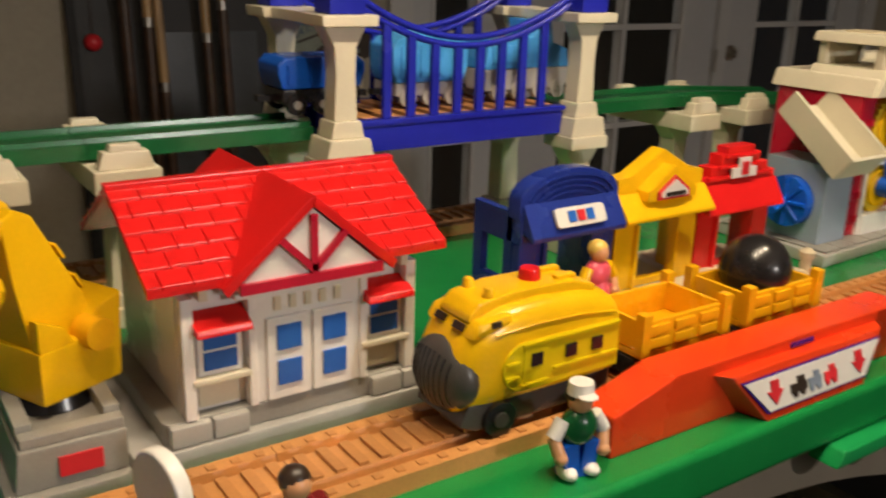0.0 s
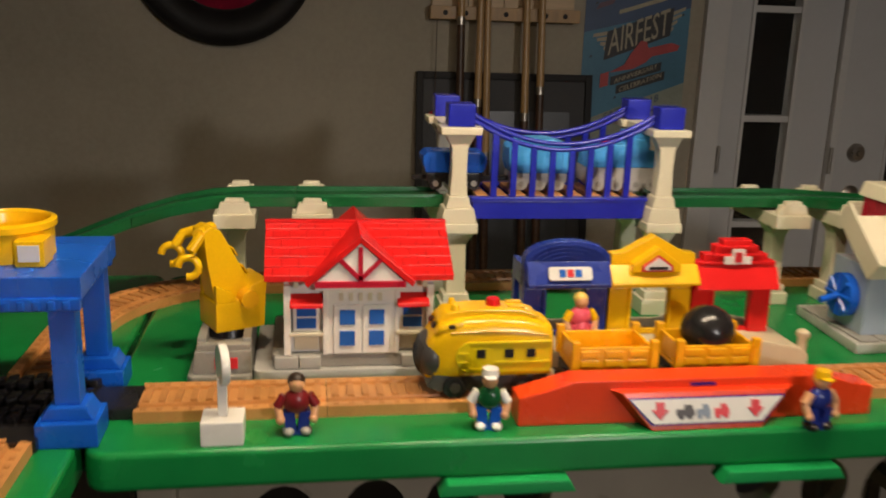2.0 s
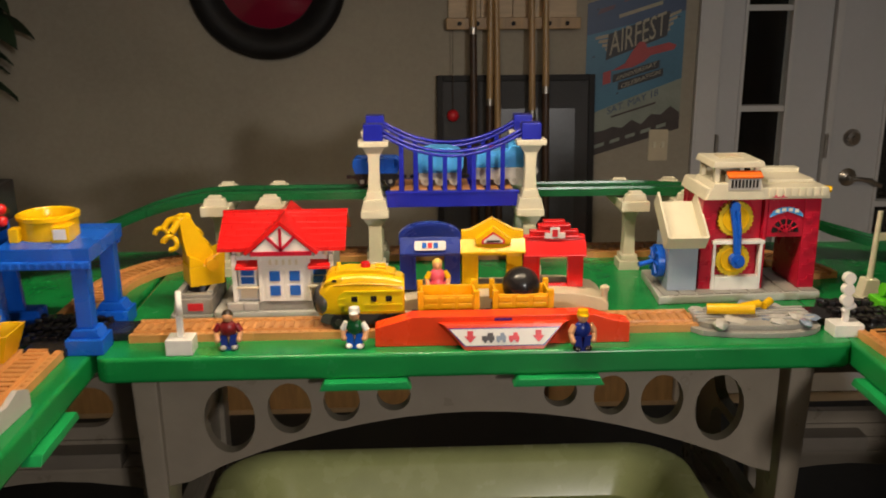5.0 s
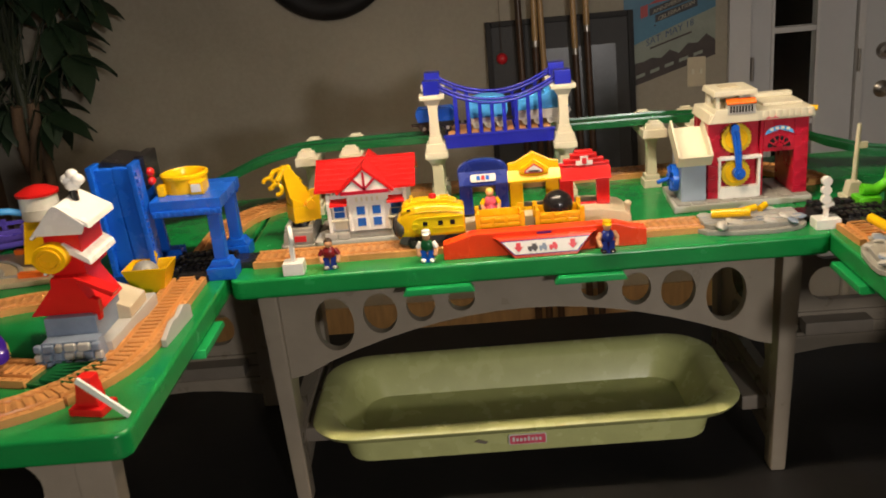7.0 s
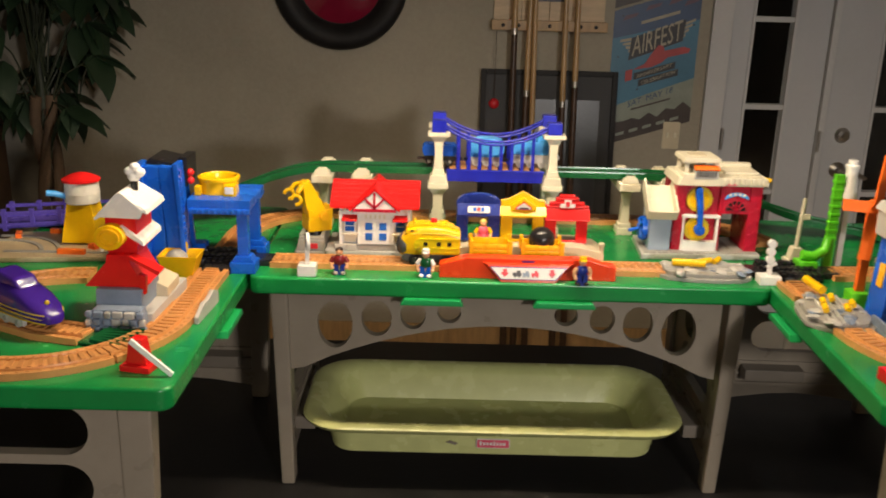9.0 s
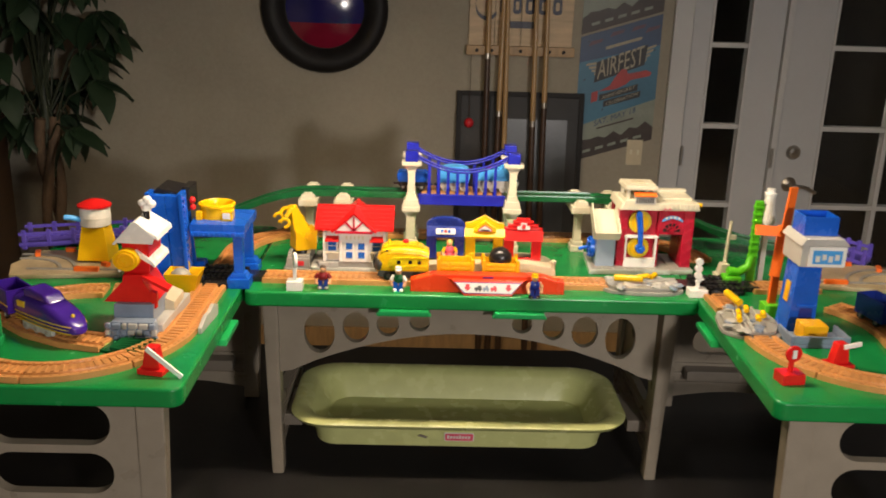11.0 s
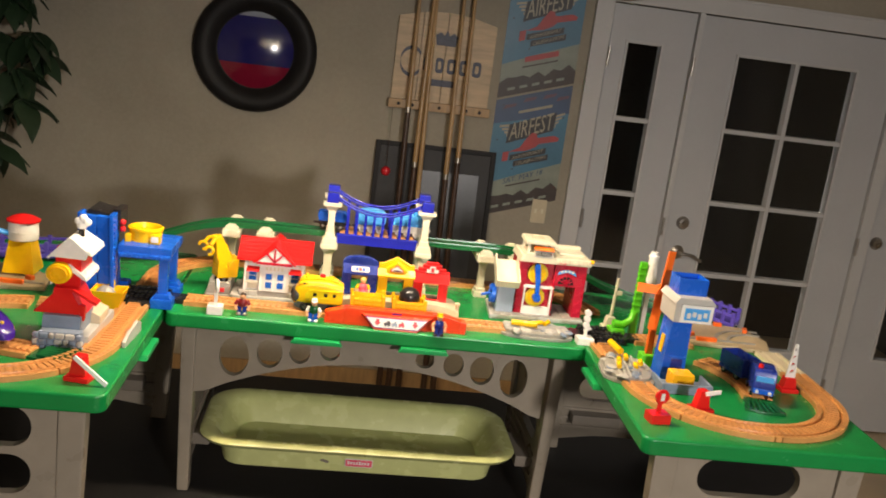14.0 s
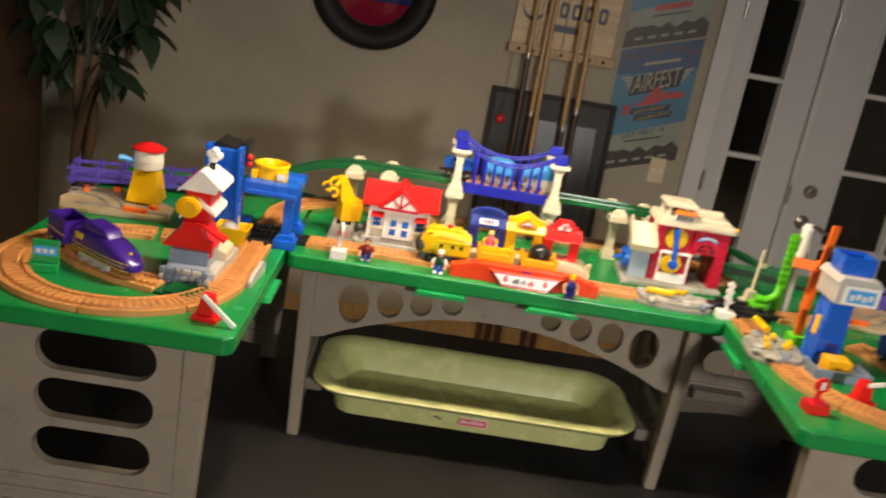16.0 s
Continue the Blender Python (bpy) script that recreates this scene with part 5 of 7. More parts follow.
# solid two-channel column at the side, with a dark trough at its head
for x0, x1 in ((-0.104, -0.0755), (-0.0735, -0.045)):
    part("column_channel", prism(nb(), [(x0, 0.026), (x1, 0.026), (x1 - 0.008, 0.209), (x0 - 0.010, 0.211)], -0.078, -0.060), BLUE, lf, bevel=0.003)
for x in (-0.114, -0.0445):
    part("column_rail", prism(nb(), [(x, 0.026), (x + 0.0095, 0.026), (x + 0.001, 0.217), (x - 0.009, 0.217)], -0.088, -0.048), BLUE, lf, bevel=0.002)
part("column_back", prism(nb(), [(-0.104, 0.026), (-0.050, 0.026), (-0.062, 0.200), (-0.112, 0.200)], 0.030, 0.040), BLUE, lf, bevel=0.002)
bm = nb()
for k in range(14):
    z = 0.034 + 0.0125 * k
    x = -0.034 - 0.0085 * z / 0.217
    box(bm, x - 0.002, -0.084, z, x + 0.0025, -0.078, z + 0.006)
part("rack_relief", bm, BLUE, lf)
part("foot", box(nb(), -0.122, -0.090, 0, -0.030, -0.055, 0.0258), BLUE, lf, bevel=0.003)
part("foot", box(nb(), -0.118, 0.030, 0, -0.030, 0.062, 0.0258), BLUE, lf, bevel=0.003)
part("hopper_block", prism(nb(), [(-0.112, 0.150), (-0.056, 0.150), (-0.056, 0.212), (-0.104, 0.222), (-0.112, 0.214)], -0.058, 0.029), BLACK, lf, "black trough held in the column", bevel=0.003)
part("hopper_block", box(nb(), -0.054, -0.046, 0.170, -0.036, 0.020, 0.222), BLACK, lf, "black hopper body", bevel=0.003)
for z in (0.176, 0.192):
    part("signal_knob", ball(nb(), -0.0325, -0.040, z, 0.0075, seg=12), RED, lf, "red knob")
hp = thing("hopper", pose(-0.098, 0.395, TABLE + 0.1462) @ Matrix.Diagonal((0.92, 0.92, 0.86, 1)), "yellow round hopper ring on a blue deck", "toy hopper")
bm = nb()
lathe(bm, [(0.042, 0), (0.042, 0.028), (0.045, 0.030), (0.045, 0.036), (0.040, 0.038), (0.036, 0.034), (0.034, 0.004)], seg=32)
part("ring", bm, YELLOW, hp)
part("bracket", box(nb(), 0.020, -0.050, 0.0, 0.046, -0.020, 0.026), YELLOW, hp, bevel=0.002)
part("bracket", box(nb(), -0.042, -0.046, 0.0, -0.028, -0.026, 0.022), YELLOW, hp, bevel=0.002)
part("sticker", box(nb(), 0.024, -0.0512, 0.006, 0.042, -0.0498, 0.022), STICKER, hp, "white sticker")

# ---- red mill with white roofs on a stone base ----
ml = thing("ore_mill", pose(-0.178, 0.105, TABLE) @ Matrix.Diagonal((1, 1, 0.865, 1)), "red toy mill with white roofs on a stone base", "toy building")
part("base", prism(nb(), [(-0.045, -0.075), (0.052, -0.075), (0.058, 0.11), (-0.045, 0.11)], 0, 0.030, "z"), PALE_GREY, ml, bevel=0.004)
part("rock_front", prism(nb(), [(-0.055, 0), (0.046, 0), (0.042, 0.046), (-0.038, 0.046)], -0.100, -0.074), SLATE, ml, bevel=0.003)
rng = random.Random(4)
for r in range(3):
    x = -0.050
    while x < 0.038:
        w = rng.uniform(0.012, 0.021)
        bm = nb()
        rot_box(bm, pose(x + w / 2, -0.101 + rng.uniform(-0.002, 0.002), 0.008 + 0.0145 * r, rng.uniform(-6, 6), 0, rng.uniform(-6, 6)), w - 0.0025, 0.010, 0.0128)
        part("stone", bm, rng.choice((SLATE, PALE_GREY, SLATE, GREY)), ml, bevel=0.002, segs=1)
        x += w
part("stone_block", prism(nb(), [(-0.042, 0.0301), (0.034, 0.0301), (0.036, 0.0758), (-0.040, 0.0758)], -0.0725, 0.020), SLATE, ml, "plain grey block", bevel=0.003)
part("chute", prism(nb(), [(-0.010, 0.030), (0.054, 0.030), (0.054, 0.050), (0.005, 0.076)], 0.005, 0.075), BEIGE, ml, bevel=0.002)
bm = nb()
prism(bm, [(-0.062, 0.076), (0.040, 0.076), (0.016, 0.124), (0.014, 0.140), (-0.022, 0.140), (-0.024, 0.124)], -0.062, 0.030)
part("lower_body", bm, RED, ml, bevel=0.002)
bm = nb()
prism(bm, [(0.012, 0.136), (0.016, 0.140), (0.066, 0.110), (0.062, 0.102)], -0.066, -0.040)
prism(bm, [(0.030, 0.064), (0.040, 0.064), (0.042, 0.100), (0.030, 0.104)], -0.066, -0.055)
part("side_chute", bm, RED, ml, bevel=0.0015)
part("upper_body", box(nb(), -0.024, -0.048, 0.140, 0.026, 0.034, 0.232), RED, ml, bevel=0.0015)
for z, s in ((0.146, 0.82), (0.208, 1.0)):
    bm = nb()
    prism(bm, [(-0.040 * s, z), (-0.036 * s, z - 0.003), (0.002, z + 0.050 * (1 if s > 1 else 0.75)), (0.048 * s, z + 0.010), (0.046 * s, z + 0.020), (0.004, z + 0.062 * (1 if s > 1 else 0.8)), (-0.002, z + 0.060 * (1 if s > 1 else 0.8))], -0.056, 0.042)
    part("roof", bm, WHITE, ml, "white pitched roof", bevel=0.0015)
bm = nb()
prism(bm, [(-0.034, 0.212), (0.004, 0.260), (0.010, 0.258), (0.042, 0.226), (0.036, 0.210)], -0.058, -0.052)
part("roof_gable", bm, WHITE, ml, bevel=0.001)
bm = nb()
rod(bm, (-0.012, -0.050, 0.176), (-0.012, -0.072, 0.176), 0.024, 28)
part("drum", bm, YELLOW, ml, "yellow round knob", bevel=0.002)
bm = nb()
lathe(bm, [(0.018, 0), (0.018, 0.003), (0.014, 0.003), (0.013, 0.001)], m=pose(-0.012, -0.0725, 0.176, 90))
part("drum_ring", bm, AMBER, ml)
bm = nb()
rod(bm, (0.012, 0.0, 0.250), (0.012, 0.0, 0.272), 0.006, 10)
part("chimney", bm, BLACK, ml)
bm = nb()
for dx, dz, r in ((0, 0, 0.011), (0.009, 0.008, 0.010), (-0.007, 0.010, 0.009), (0.002, 0.018, 0.009)):
    ball(bm, 0.012 + dx, 0.002, 0.276 + dz, r, seg=10)
part("smoke_puff", bm, WHITE, ml, "white moulded smoke puff")
ct = thing("ore_cart", pose(-0.150, 0.285, TABLE), "yellow ore cart heaped with a grey ball", "toy cart")
bm = nb()
lo, hi = [(-0.024, -0.020), (0.024, -0.020), (0.024, 0.020), (-0.024, 0.020)], [(-0.038, -0.030), (0.038, -0.030), (0.038, 0.030), (-0.038, 0.030)]
for a, b, za, zb in ((lo, hi, 0.006, 0.050),):
    va, vb = [bm.verts.new((*p, za)) for p in a], [bm.verts.new((*p, zb)) for p in b]
    vc, vd = [bm.verts.new((p[0] * 0.92, p[1] * 0.90, zb)) for p in b], [bm.verts.new((p[0] * 0.9, p[1] * 0.9, za + 0.004)) for p in a]
    for q, r in ((va, vb), (vb, vc), (vc, vd)):
        for k in range(4):
            bm.faces.new((q[k], q[(k + 1) % 4], r[(k + 1) % 4], r[k]))
    bm.faces.new(va[::-1]), bm.faces.new(vd)
part("bucket", bm, YELLOW, ct)
part("lug", box(nb(), -0.006, 0.024, 0.046, 0.006, 0.032, 0.064), YELLOW, ct, bevel=0.001)
part("skid", box(nb(), -0.022, -0.018, 0, 0.022, 0.018, 0.0065), BLACK, ct)
whole("ball", ball(nb(), 0, 0, 0.023, 0.023, seg=24), GREY, pose(-0.158, 0.283, TABLE + 0.0110), "dull grey plastic ball in a yellow cart", "ball")

# ---- water tower ----
wt = thing("water_tower", pose(-0.405, 0.475, TABLE + 0.016) @ Matrix.Diagonal((0.92, 0.92, 0.95, 1)), "toy water tower with yellow legs and a red lid", "water tower")
bm = nb()
lathe(bm, [(0.058, 0), (0.040, 0.082), (0.040, 0.084)], seg=4, m=pose(0, 0, 0, 0, 0, 45))
part("stand", bm, YELLOW, wt, bevel=0.002)
part("tank", lathe(nb(), [(0.036, 0.084), (0.038, 0.086), (0.038, 0.104), (0.039, 0.106), (0.038, 0.108), (0.037, 0.130), (0.038, 0.132)]), WHITE, wt, "white round tank")
part("lid", lathe(nb(), [(0.042, 0.132), (0.042, 0.137), (0.022, 0.147), (0.004, 0.151)]), RED, wt, "red conical lid")
part("spout", tube(nb(), [(-0.030, -0.018, 0.100), (-0.050, -0.030, 0.108), (-0.066, -0.036, 0.110)], 0.007, 10), SKY, wt, "light blue spout")

# ---- blue tower, windmill and lime hoist on the right ----
bt = thing("loading_tower", pose(1.152, 0.150, TABLE) @ Matrix.Diagonal((0.86, 0.90, 1.07, 1)), "blue toy loading tower with a grey cabin", "toy tower")
bm = nb()
prism(bm, [(-0.034, 0.0), (0.034, 0.0), (0.030, 0.140), (-0.024, 0.140)], -0.030, -0.022)
prism(bm, [(-0.034, 0.0), (0.034, 0.0), (0.030, 0.140), (-0.024, 0.140)], 0.030, 0.038)
prism(bm, [(-0.034, 0.0), (-0.026, 0.0), (-0.016, 0.140), (-0.024, 0.140)], -0.022, 0.030)
prism(bm, [(-0.002, 0.0), (0.034, 0.0), (0.030, 0.140), (0.000, 0.140)], -0.0215, 0.030)
part("shaft", bm, BLUE, bt, bevel=0.0015)
# flat navy plate: the shade inside the chute opening, put in as colour
part("chute_opening", prism(nb(), [(-0.012, 0.006), (0.024, 0.006), (0.022, 0.052), (-0.008, 0.052)], -0.0318, -0.0302), NAVY, bt, "dark blue plate for the shaded chute opening")
part("chute_lip", prism(nb(), [(-0.016, 0.054), (0.027, 0.054), (0.027, 0.059), (-0.015, 0.059)], -0.0350, -0.0302), BLUE, bt, bevel=0.001)
part("badge", prism(nb(), [(-0.0335, 0.058), (-0.0290, 0.058), (-0.0262, 0.098), (-0.0305, 0.098)], -0.008, 0.014), AMBER, bt, "amber badge", bevel=0.002)
bm = nb()
prism(bm, [(-0.034, 0.140), (0.070, 0.140), (0.070, 0.182), (-0.034, 0.182)], -0.052, 0.050)
part("cabin", bm, PALE_GREY, bt, "grey cabin", bevel=0.002)
bm = nb()
prism(bm, [(-0.040, 0.182), (0.076, 0.182), (0.060, 0.196), (-0.028, 0.196)], -0.058, 0.056)
part("cabin_roof", bm, PALE_GREY, bt, bevel=0.0015)
fr = part("window_frame", box(nb(), -0.018, -0.0555, 0.142, 0.070, -0.0515, 0.181), WHITE, bt, "pale cabin front", bevel=0.001)
part("window_panel", box(nb(), -0.008, -0.0568, 0.148, 0.060, -0.0553, 0.174), SKY, fr, "light blue picture window")
bm = nb()
for k in range(4):
    box(bm, -0.002 + 0.015 * k, -0.0578, 0.152 + 0.004 * (k % 2), 0.008 + 0.015 * k, -0.0566, 0.164 + 0.003 * (k % 2))
part("window_picture", bm, STICKER, fr)
bm = nb()
for x0, x1, y0, y1 in ((-0.026, -0.022, -0.030, 0.036), (0.050, 0.054, -0.030, 0.036), (-0.022, 0.050, -0.030, -0.026), (-0.022, 0.050, 0.032, 0.036)):
    box(bm, x0, y0, 0.196, x1, y1, 0.232)
box(bm, -0.022, -0.026, 0.196, 0.050, 0.032, 0.206)
part("hopper_tray", bm, BLUE, bt, "open blue tray", bevel=0.001)
bn = thing("ore_bin", pose(1.160, 0.085, TABLE), "slate grey tray holding a yellow crate", "toy tray")
bm = nb()
box(bm, -0.058, -0.040, 0, 0.062, 0.030, 0.008)
box(bm, -0.058, -0.040, 0.008, -0.052, 0.030, 0.024)
box(bm, 0.056, -0.040, 0.008, 0.062, 0.030, 0.024)
box(bm, -0.052, -0.040, 0.008, 0.056, -0.034, 0.024)
part("tray", bm, SLATE, bn, bevel=0.002)
part("crate", box(nb(), -0.030, -0.028, 0.0082, 0.020, 0.016, 0.042), AMBER, bn, "amber yellow crate", bevel=0.003)

wm = thing("windmill", pose(1.128, 0.225, TABLE), "orange windmill blades on a lime green stand", "toy windmill")
part("stand", box(nb(), -0.020, -0.018, 0, 0.016, 0.018, 0.028), LIME, wm, bevel=0.002)
part("post", box(nb(), -0.008, -0.004, 0.028, 0.008, 0.008, 0.190), ORANGE, wm, "orange post", bevel=0.001)
part("hub", rod(nb(), (0, 0.008, 0.190), (0, -0.016, 0.190), 0.012, 14), ORANGE, wm)
for a in (4, 94, 184, 274):
    bm = nb()
    m = pose(0, -0.012, 0.190, 0, a, 0)
    reach = 0.092 if a in (4, 184) else 0.056
    rot_box(bm, m @ pose(0.001, 0, 0.006 + reach / 2, 0, 0, 22), 0.022, 0.004, reach)
    part("blade", bm, ORANGE, wm, bevel=0.0015)
lh = thing("lime_hoist", pose(1.155, 0.430, TABLE), "lime green toy hoist with a white silo", "toy hoist")
part("mast", box(nb(), -0.012, -0.006, 0.0, 0.006, 0.006, 0.205), LIME, lh, bevel=0.001)
bm = nb()
for k in range(9):
    box(bm, -0.0135, -0.007, 0.050 + 0.017 * k, 0.0075, 0.007, 0.057 + 0.017 * k)
part("rung_relief", bm, LIME, lh, bevel=0.001, segs=1)
bm = nb()
tube(bm, [(-0.06, -0.008, 0.036), (-0.035, -0.008, 0.032), (-0.012, -0.006, 0.046), (-0.004, 0, 0.070)], 0.0105, 10)
part("elbow", bm, LIME, lh)
part("foot", box(nb(), -0.07, -0.026, 0, -0.030, 0.012, 0.024), LIME, lh, bevel=0.003)
bm = nb()
lathe(bm, [(0.016, 0.150), (0.018, 0.160), (0.012, 0.200), (0.012, 0.216), (0.014, 0.218), (0.014, 0.224), (0.010, 0.226), (0.010, 0.234)], 0.022, 0.004, 16)
part("silo", bm, WHITE, lh, "white ribbed silo")
part("silo_leg", box(nb(), 0.016, 0.000, 0.0, 0.028, 0.010, 0.152), PALE_GREY, lh)

# ---- trains ----


def wheel(parent, x, y, z, r, mat=BLACK, hub=GREY):
    w = part("wheel", rod(nb(), (x, y - 0.003, z), (x, y + 0.003, z), r, 18), mat, parent)
    part("hub", rod(nb(), (x, y - 0.0045, z), (x, y + 0.0045, z), r * 0.45, 10), hub, w)


RAIL = TABLE + 0.0112


def gondola(m, mat, label, chassis=BLACK):
    """An open wagon: slatted sides with corner posts on a black chassis."""
    t = thing("wagon", m, label, "toy wagon", "wagons of the yellow train")
    L, W = 0.039, 0.026
    part("chassis", box(nb(), -L - 0.002, -W + 0.003, 0.007, L + 0.002, W - 0.003, 0.0208), chassis, t, bevel=0.002)
    for k in (-1, 1):
        part("axle_box", box(nb(), -0.033, k * (W - 0.002) - 0.002, 0.006, 0.033, k * (W - 0.002) + 0.002, 0.017), chassis, t, bevel=0.0015)
    for s in (-1, 1):
        part("coupling", box(nb(), s * L - 0.013, -0.005, 0.010, s * L + 0.013, 0.005, 0.017), chassis, t, bevel=0.002)
        for k in (-1, 1):
            wheel(t, s * 0.024, k * (W - 0.006), 0.0095, 0.0092)
    part("bed", box(nb(), -L, -W, 0.0210, L, W, 0.026), mat, t, bevel=0.001)
    for k in (-1, 1):
        bm = nb()
        y0, y1 = sorted((k * W, k * (W - 0.0035)))
        box(bm, -L, y0, 0.0262, L, y1, 0.047)
        yo = k * (W + 0.001)
        for z in (0.0285, 0.0375):
            for j in range(3):
                x = -0.034 + 0.024 * j
                box(bm, x, yo - 0.0012, z, x + 0.018, yo + 0.0012, z + 0.007)
        part("side", bm, mat, t, bevel=0.0006, segs=1)
    for s in (-1, 1):
        x0, x1 = sorted((s * L, s * (L - 0.0035)))
        part("end", box(nb(), x0, -W + 0.0036, 0.0262, x1, W - 0.0036, 0.047), mat, t, bevel=0.0006, segs=1)
        for k in (-1, 1):
            part("corner_post", box(nb(), s * L - 0.004, k * W - 0.004, 0.025, s * L + 0.004, k * W + 0.004, 0.054), mat, t, bevel=0.0012)
    return t


ye = thing("locomotive", pose(0.326, 0.390, RAIL) @ Matrix.Diagonal((0.95, 0.95, 0.90, 1)), "rounded yellow toy diesel locomotive with a dark nose", "toy locomotive")
bm = nb()
rings = []
prof = [(-0.066, 0.016, 0.024, 0.045), (-0.062, 0.022, 0.018, 0.062), (-0.054, 0.026, 0.016, 0.074), (-0.044, 0.028, 0.016, 0.083), (-0.030, 0.029, 0.016, 0.087), (0.0, 0.029, 0.016, 0.089), (0.035, 0.029, 0.016, 0.086), (0.058, 0.028, 0.016, 0.080), (0.063, 0.027, 0.018, 0.076)]
for x, w, z0, z1 in prof:
    ring = []
    for k in range(20):
        a = math.pi * 2 * k / 20 + math.pi / 20
        c, s = math.cos(a), math.sin(a)
        e = 0.55
        ring.append(bm.verts.new((x, w * math.copysign(abs(c) ** e, c), (z0 + z1) / 2 + (z1 - z0) / 2 * math.copysign(abs(s) ** e, s))))
    rings.append(ring)
for a, b in zip(rings, rings[1:]):
    for k in range(20):
        bm.faces.new((a[k], a[(k + 1) % 20], b[(k + 1) % 20], b[k]))
bm.faces.new(rings[0][::-1]), bm.faces.new(rings[-1])
part("body", bm, YELLOW, ye)
bm = nb()
ball(bm, -0.0555, 0, 0.0405, 0.018, 0.95, 1.58, 1.46, 24)
part("nose_grille", bm, DARK_GREY, ye, "dark ribbed nose panel")
bm = nb()
prism(bm, [(-0.052, 0.082), (-0.044, 0.090), (-0.020, 0.0935), (0.030, 0.0925), (0.050, 0.086), (0.050, 0.080), (-0.052, 0.076)], -0.016, 0.016)
part("roof_panel", bm, YELLOW, ye, bevel=0.004)
part("visor", prism(nb(), [(-0.056, 0.070), (-0.050, 0.080), (-0.026, 0.084), (-0.026, 0.074)], -0.026, 0.026), YELLOW, ye, bevel=0.004)
part("beacon", cyl(nb(), 0.006, 0, 0.092, 0.101, 0.0075, 0.0065, 14), RED, ye, "red roof beacon", bevel=0.002)
for k in range(9):
    y = -0.018 + 0.0045 * k
    bow = math.sqrt(1 - (y / 0.0284) ** 2)
    part("grille_rib", tube(nb(), [(-0.0555 - 0.0171 * bow * math.cos(radians(a)), y, 0.0405 + 0.0263 * bow * math.sin(radians(a))) for a in range(-45, 46, 15)], 0.0006, 5), BLACK, ye)
for s in (-1, 1):
    bm = nb()
    prism(bm, [(-0.018 + 0.017 * math.cos(radians(a)), 0.0465 + 0.017 * math.sin(radians(a))) for a in range(90, 271, 15)] + [(0.060, 0.0295), (0.060, 0.0635)], s * 0.0283, s * 0.0303)
    panel = part("side_panel", bm, LEMON, ye, "lemon yellow side panel", bevel=0.0006)
    for x in (-0.010, 0.018, 0.040):
        part("window", box(nb(), x - 0.0044, s * 0.0300, 0.0460, x + 0.0044, s * 0.0317, 0.0550), BLACK, ye, "small dark window")
    part("door_outline", box(nb(), -0.0200, s * 0.0301, 0.0340, -0.0010, s * 0.0309, 0.0600), LEMON, panel)
    for x0, x1, z in ((-0.021, 0.059, 0.0612), (-0.033, -0.023, 0.0500), (-0.033, -0.023, 0.0400), (-0.021, 0.000, 0.0330), (0.004, 0.059, 0.0400)):
        part("ridge", box(nb(), x0, s * 0.0296, z, x1, s * 0.0318, z + 0.0017), LEMON, panel)
    part("belt_ridge", tube(nb(), [(-0.040, s * 0.0272, 0.0715), (-0.010, s * 0.0283, 0.0740), (0.030, s * 0.0281, 0.0725), (0.058, s * 0.0270, 0.0680)], 0.0010, 6), YELLOW, ye)
    part("brow_window", box(nb(), -0.0420, s * 0.0255, 0.0765, -0.0355, s * 0.0270, 0.0805), BROWN_HAIR, ye, "dark cab window")
    part("brow_window", rot_box(nb(), pose(-0.0545, s * 0.0095, 0.0755, 0, 31), 0.0030, 0.0090, 0.0048), BROWN_HAIR, ye, "dark cab window")
    part("roof_knob", cyl(nb(), -0.034, s * 0.0105, 0.0905, 0.0975, 0.0042, 0.0030, 12), YELLOW, ye, bevel=0.001)
    part("roof_vent", box(nb(), 0.020, min(s * 0.005, s * 0.011), 0.0915, 0.036, max(s * 0.005, s * 0.011), 0.0950), YELLOW, ye, bevel=0.001)
part("skirt", prism(nb(), [(-0.062, 0.012), (-0.056, 0.026), (0.060, 0.026), (0.060, 0.012), (0.040, 0.006), (-0.050, 0.006)], -0.025, 0.025), DARK_GREY, ye, "dark grey underframe", bevel=0.003)
for x in (-0.034, 0.034):
    for s in (-1, 1):
        wheel(ye, x, s * 0.026, 0.0125, 0.012, hub=DARK_GREY)
part("coupling", box(nb(), 0.058, -0.005, 0.010, 0.074, 0.005, 0.018), BEIGE, ye, bevel=0.002)
gondola(pose(0.447, 0.390, RAIL), AMBER, "empty yellow open wagon with slatted sides")
gondola(pose(0.551, 0.390, RAIL), AMBER, "yellow open wagon carrying a black ball")
whole("ball", ball(nb(), 0, 0, 0.0265, 0.0265, seg=28), BLACK, pose(0.551, 0.390, RAIL + 0.0262), "glossy black ball riding in a yellow wagon", "ball")

BRIDGE_RAIL = TABLE + DZ + 0.0285
bl = thing("locomotive", pose(0.560, 0.70, BRIDGE_RAIL), "light blue toy diesel locomotive with grey trucks", "toy locomotive")
part("underframe", prism(nb(), [(-0.052, 0.010), (0.046, 0.010), (0.056, 0.022), (0.054, 0.030), (-0.052, 0.030)], -0.022, 0.022), PALE_GREY, bl, "silver grey underframe", bevel=0.002)
bm = nb()
prism(bm, [(-0.052, 0.030), (0.052, 0.030), (0.048, 0.048), (0.030, 0.054), (0.026, 0.066), (0.010, 0.068), (0.004, 0.060), (-0.048, 0.058)], -0.021, 0.021)
part("body", bm, SKY, bl, bevel=0.002)
part("cab", prism(nb(), [(0.004, 0.056), (0.034, 0.054), (0.030, 0.074), (0.002, 0.076)], -0.017, 0.017), SKY, bl, bevel=0.002)
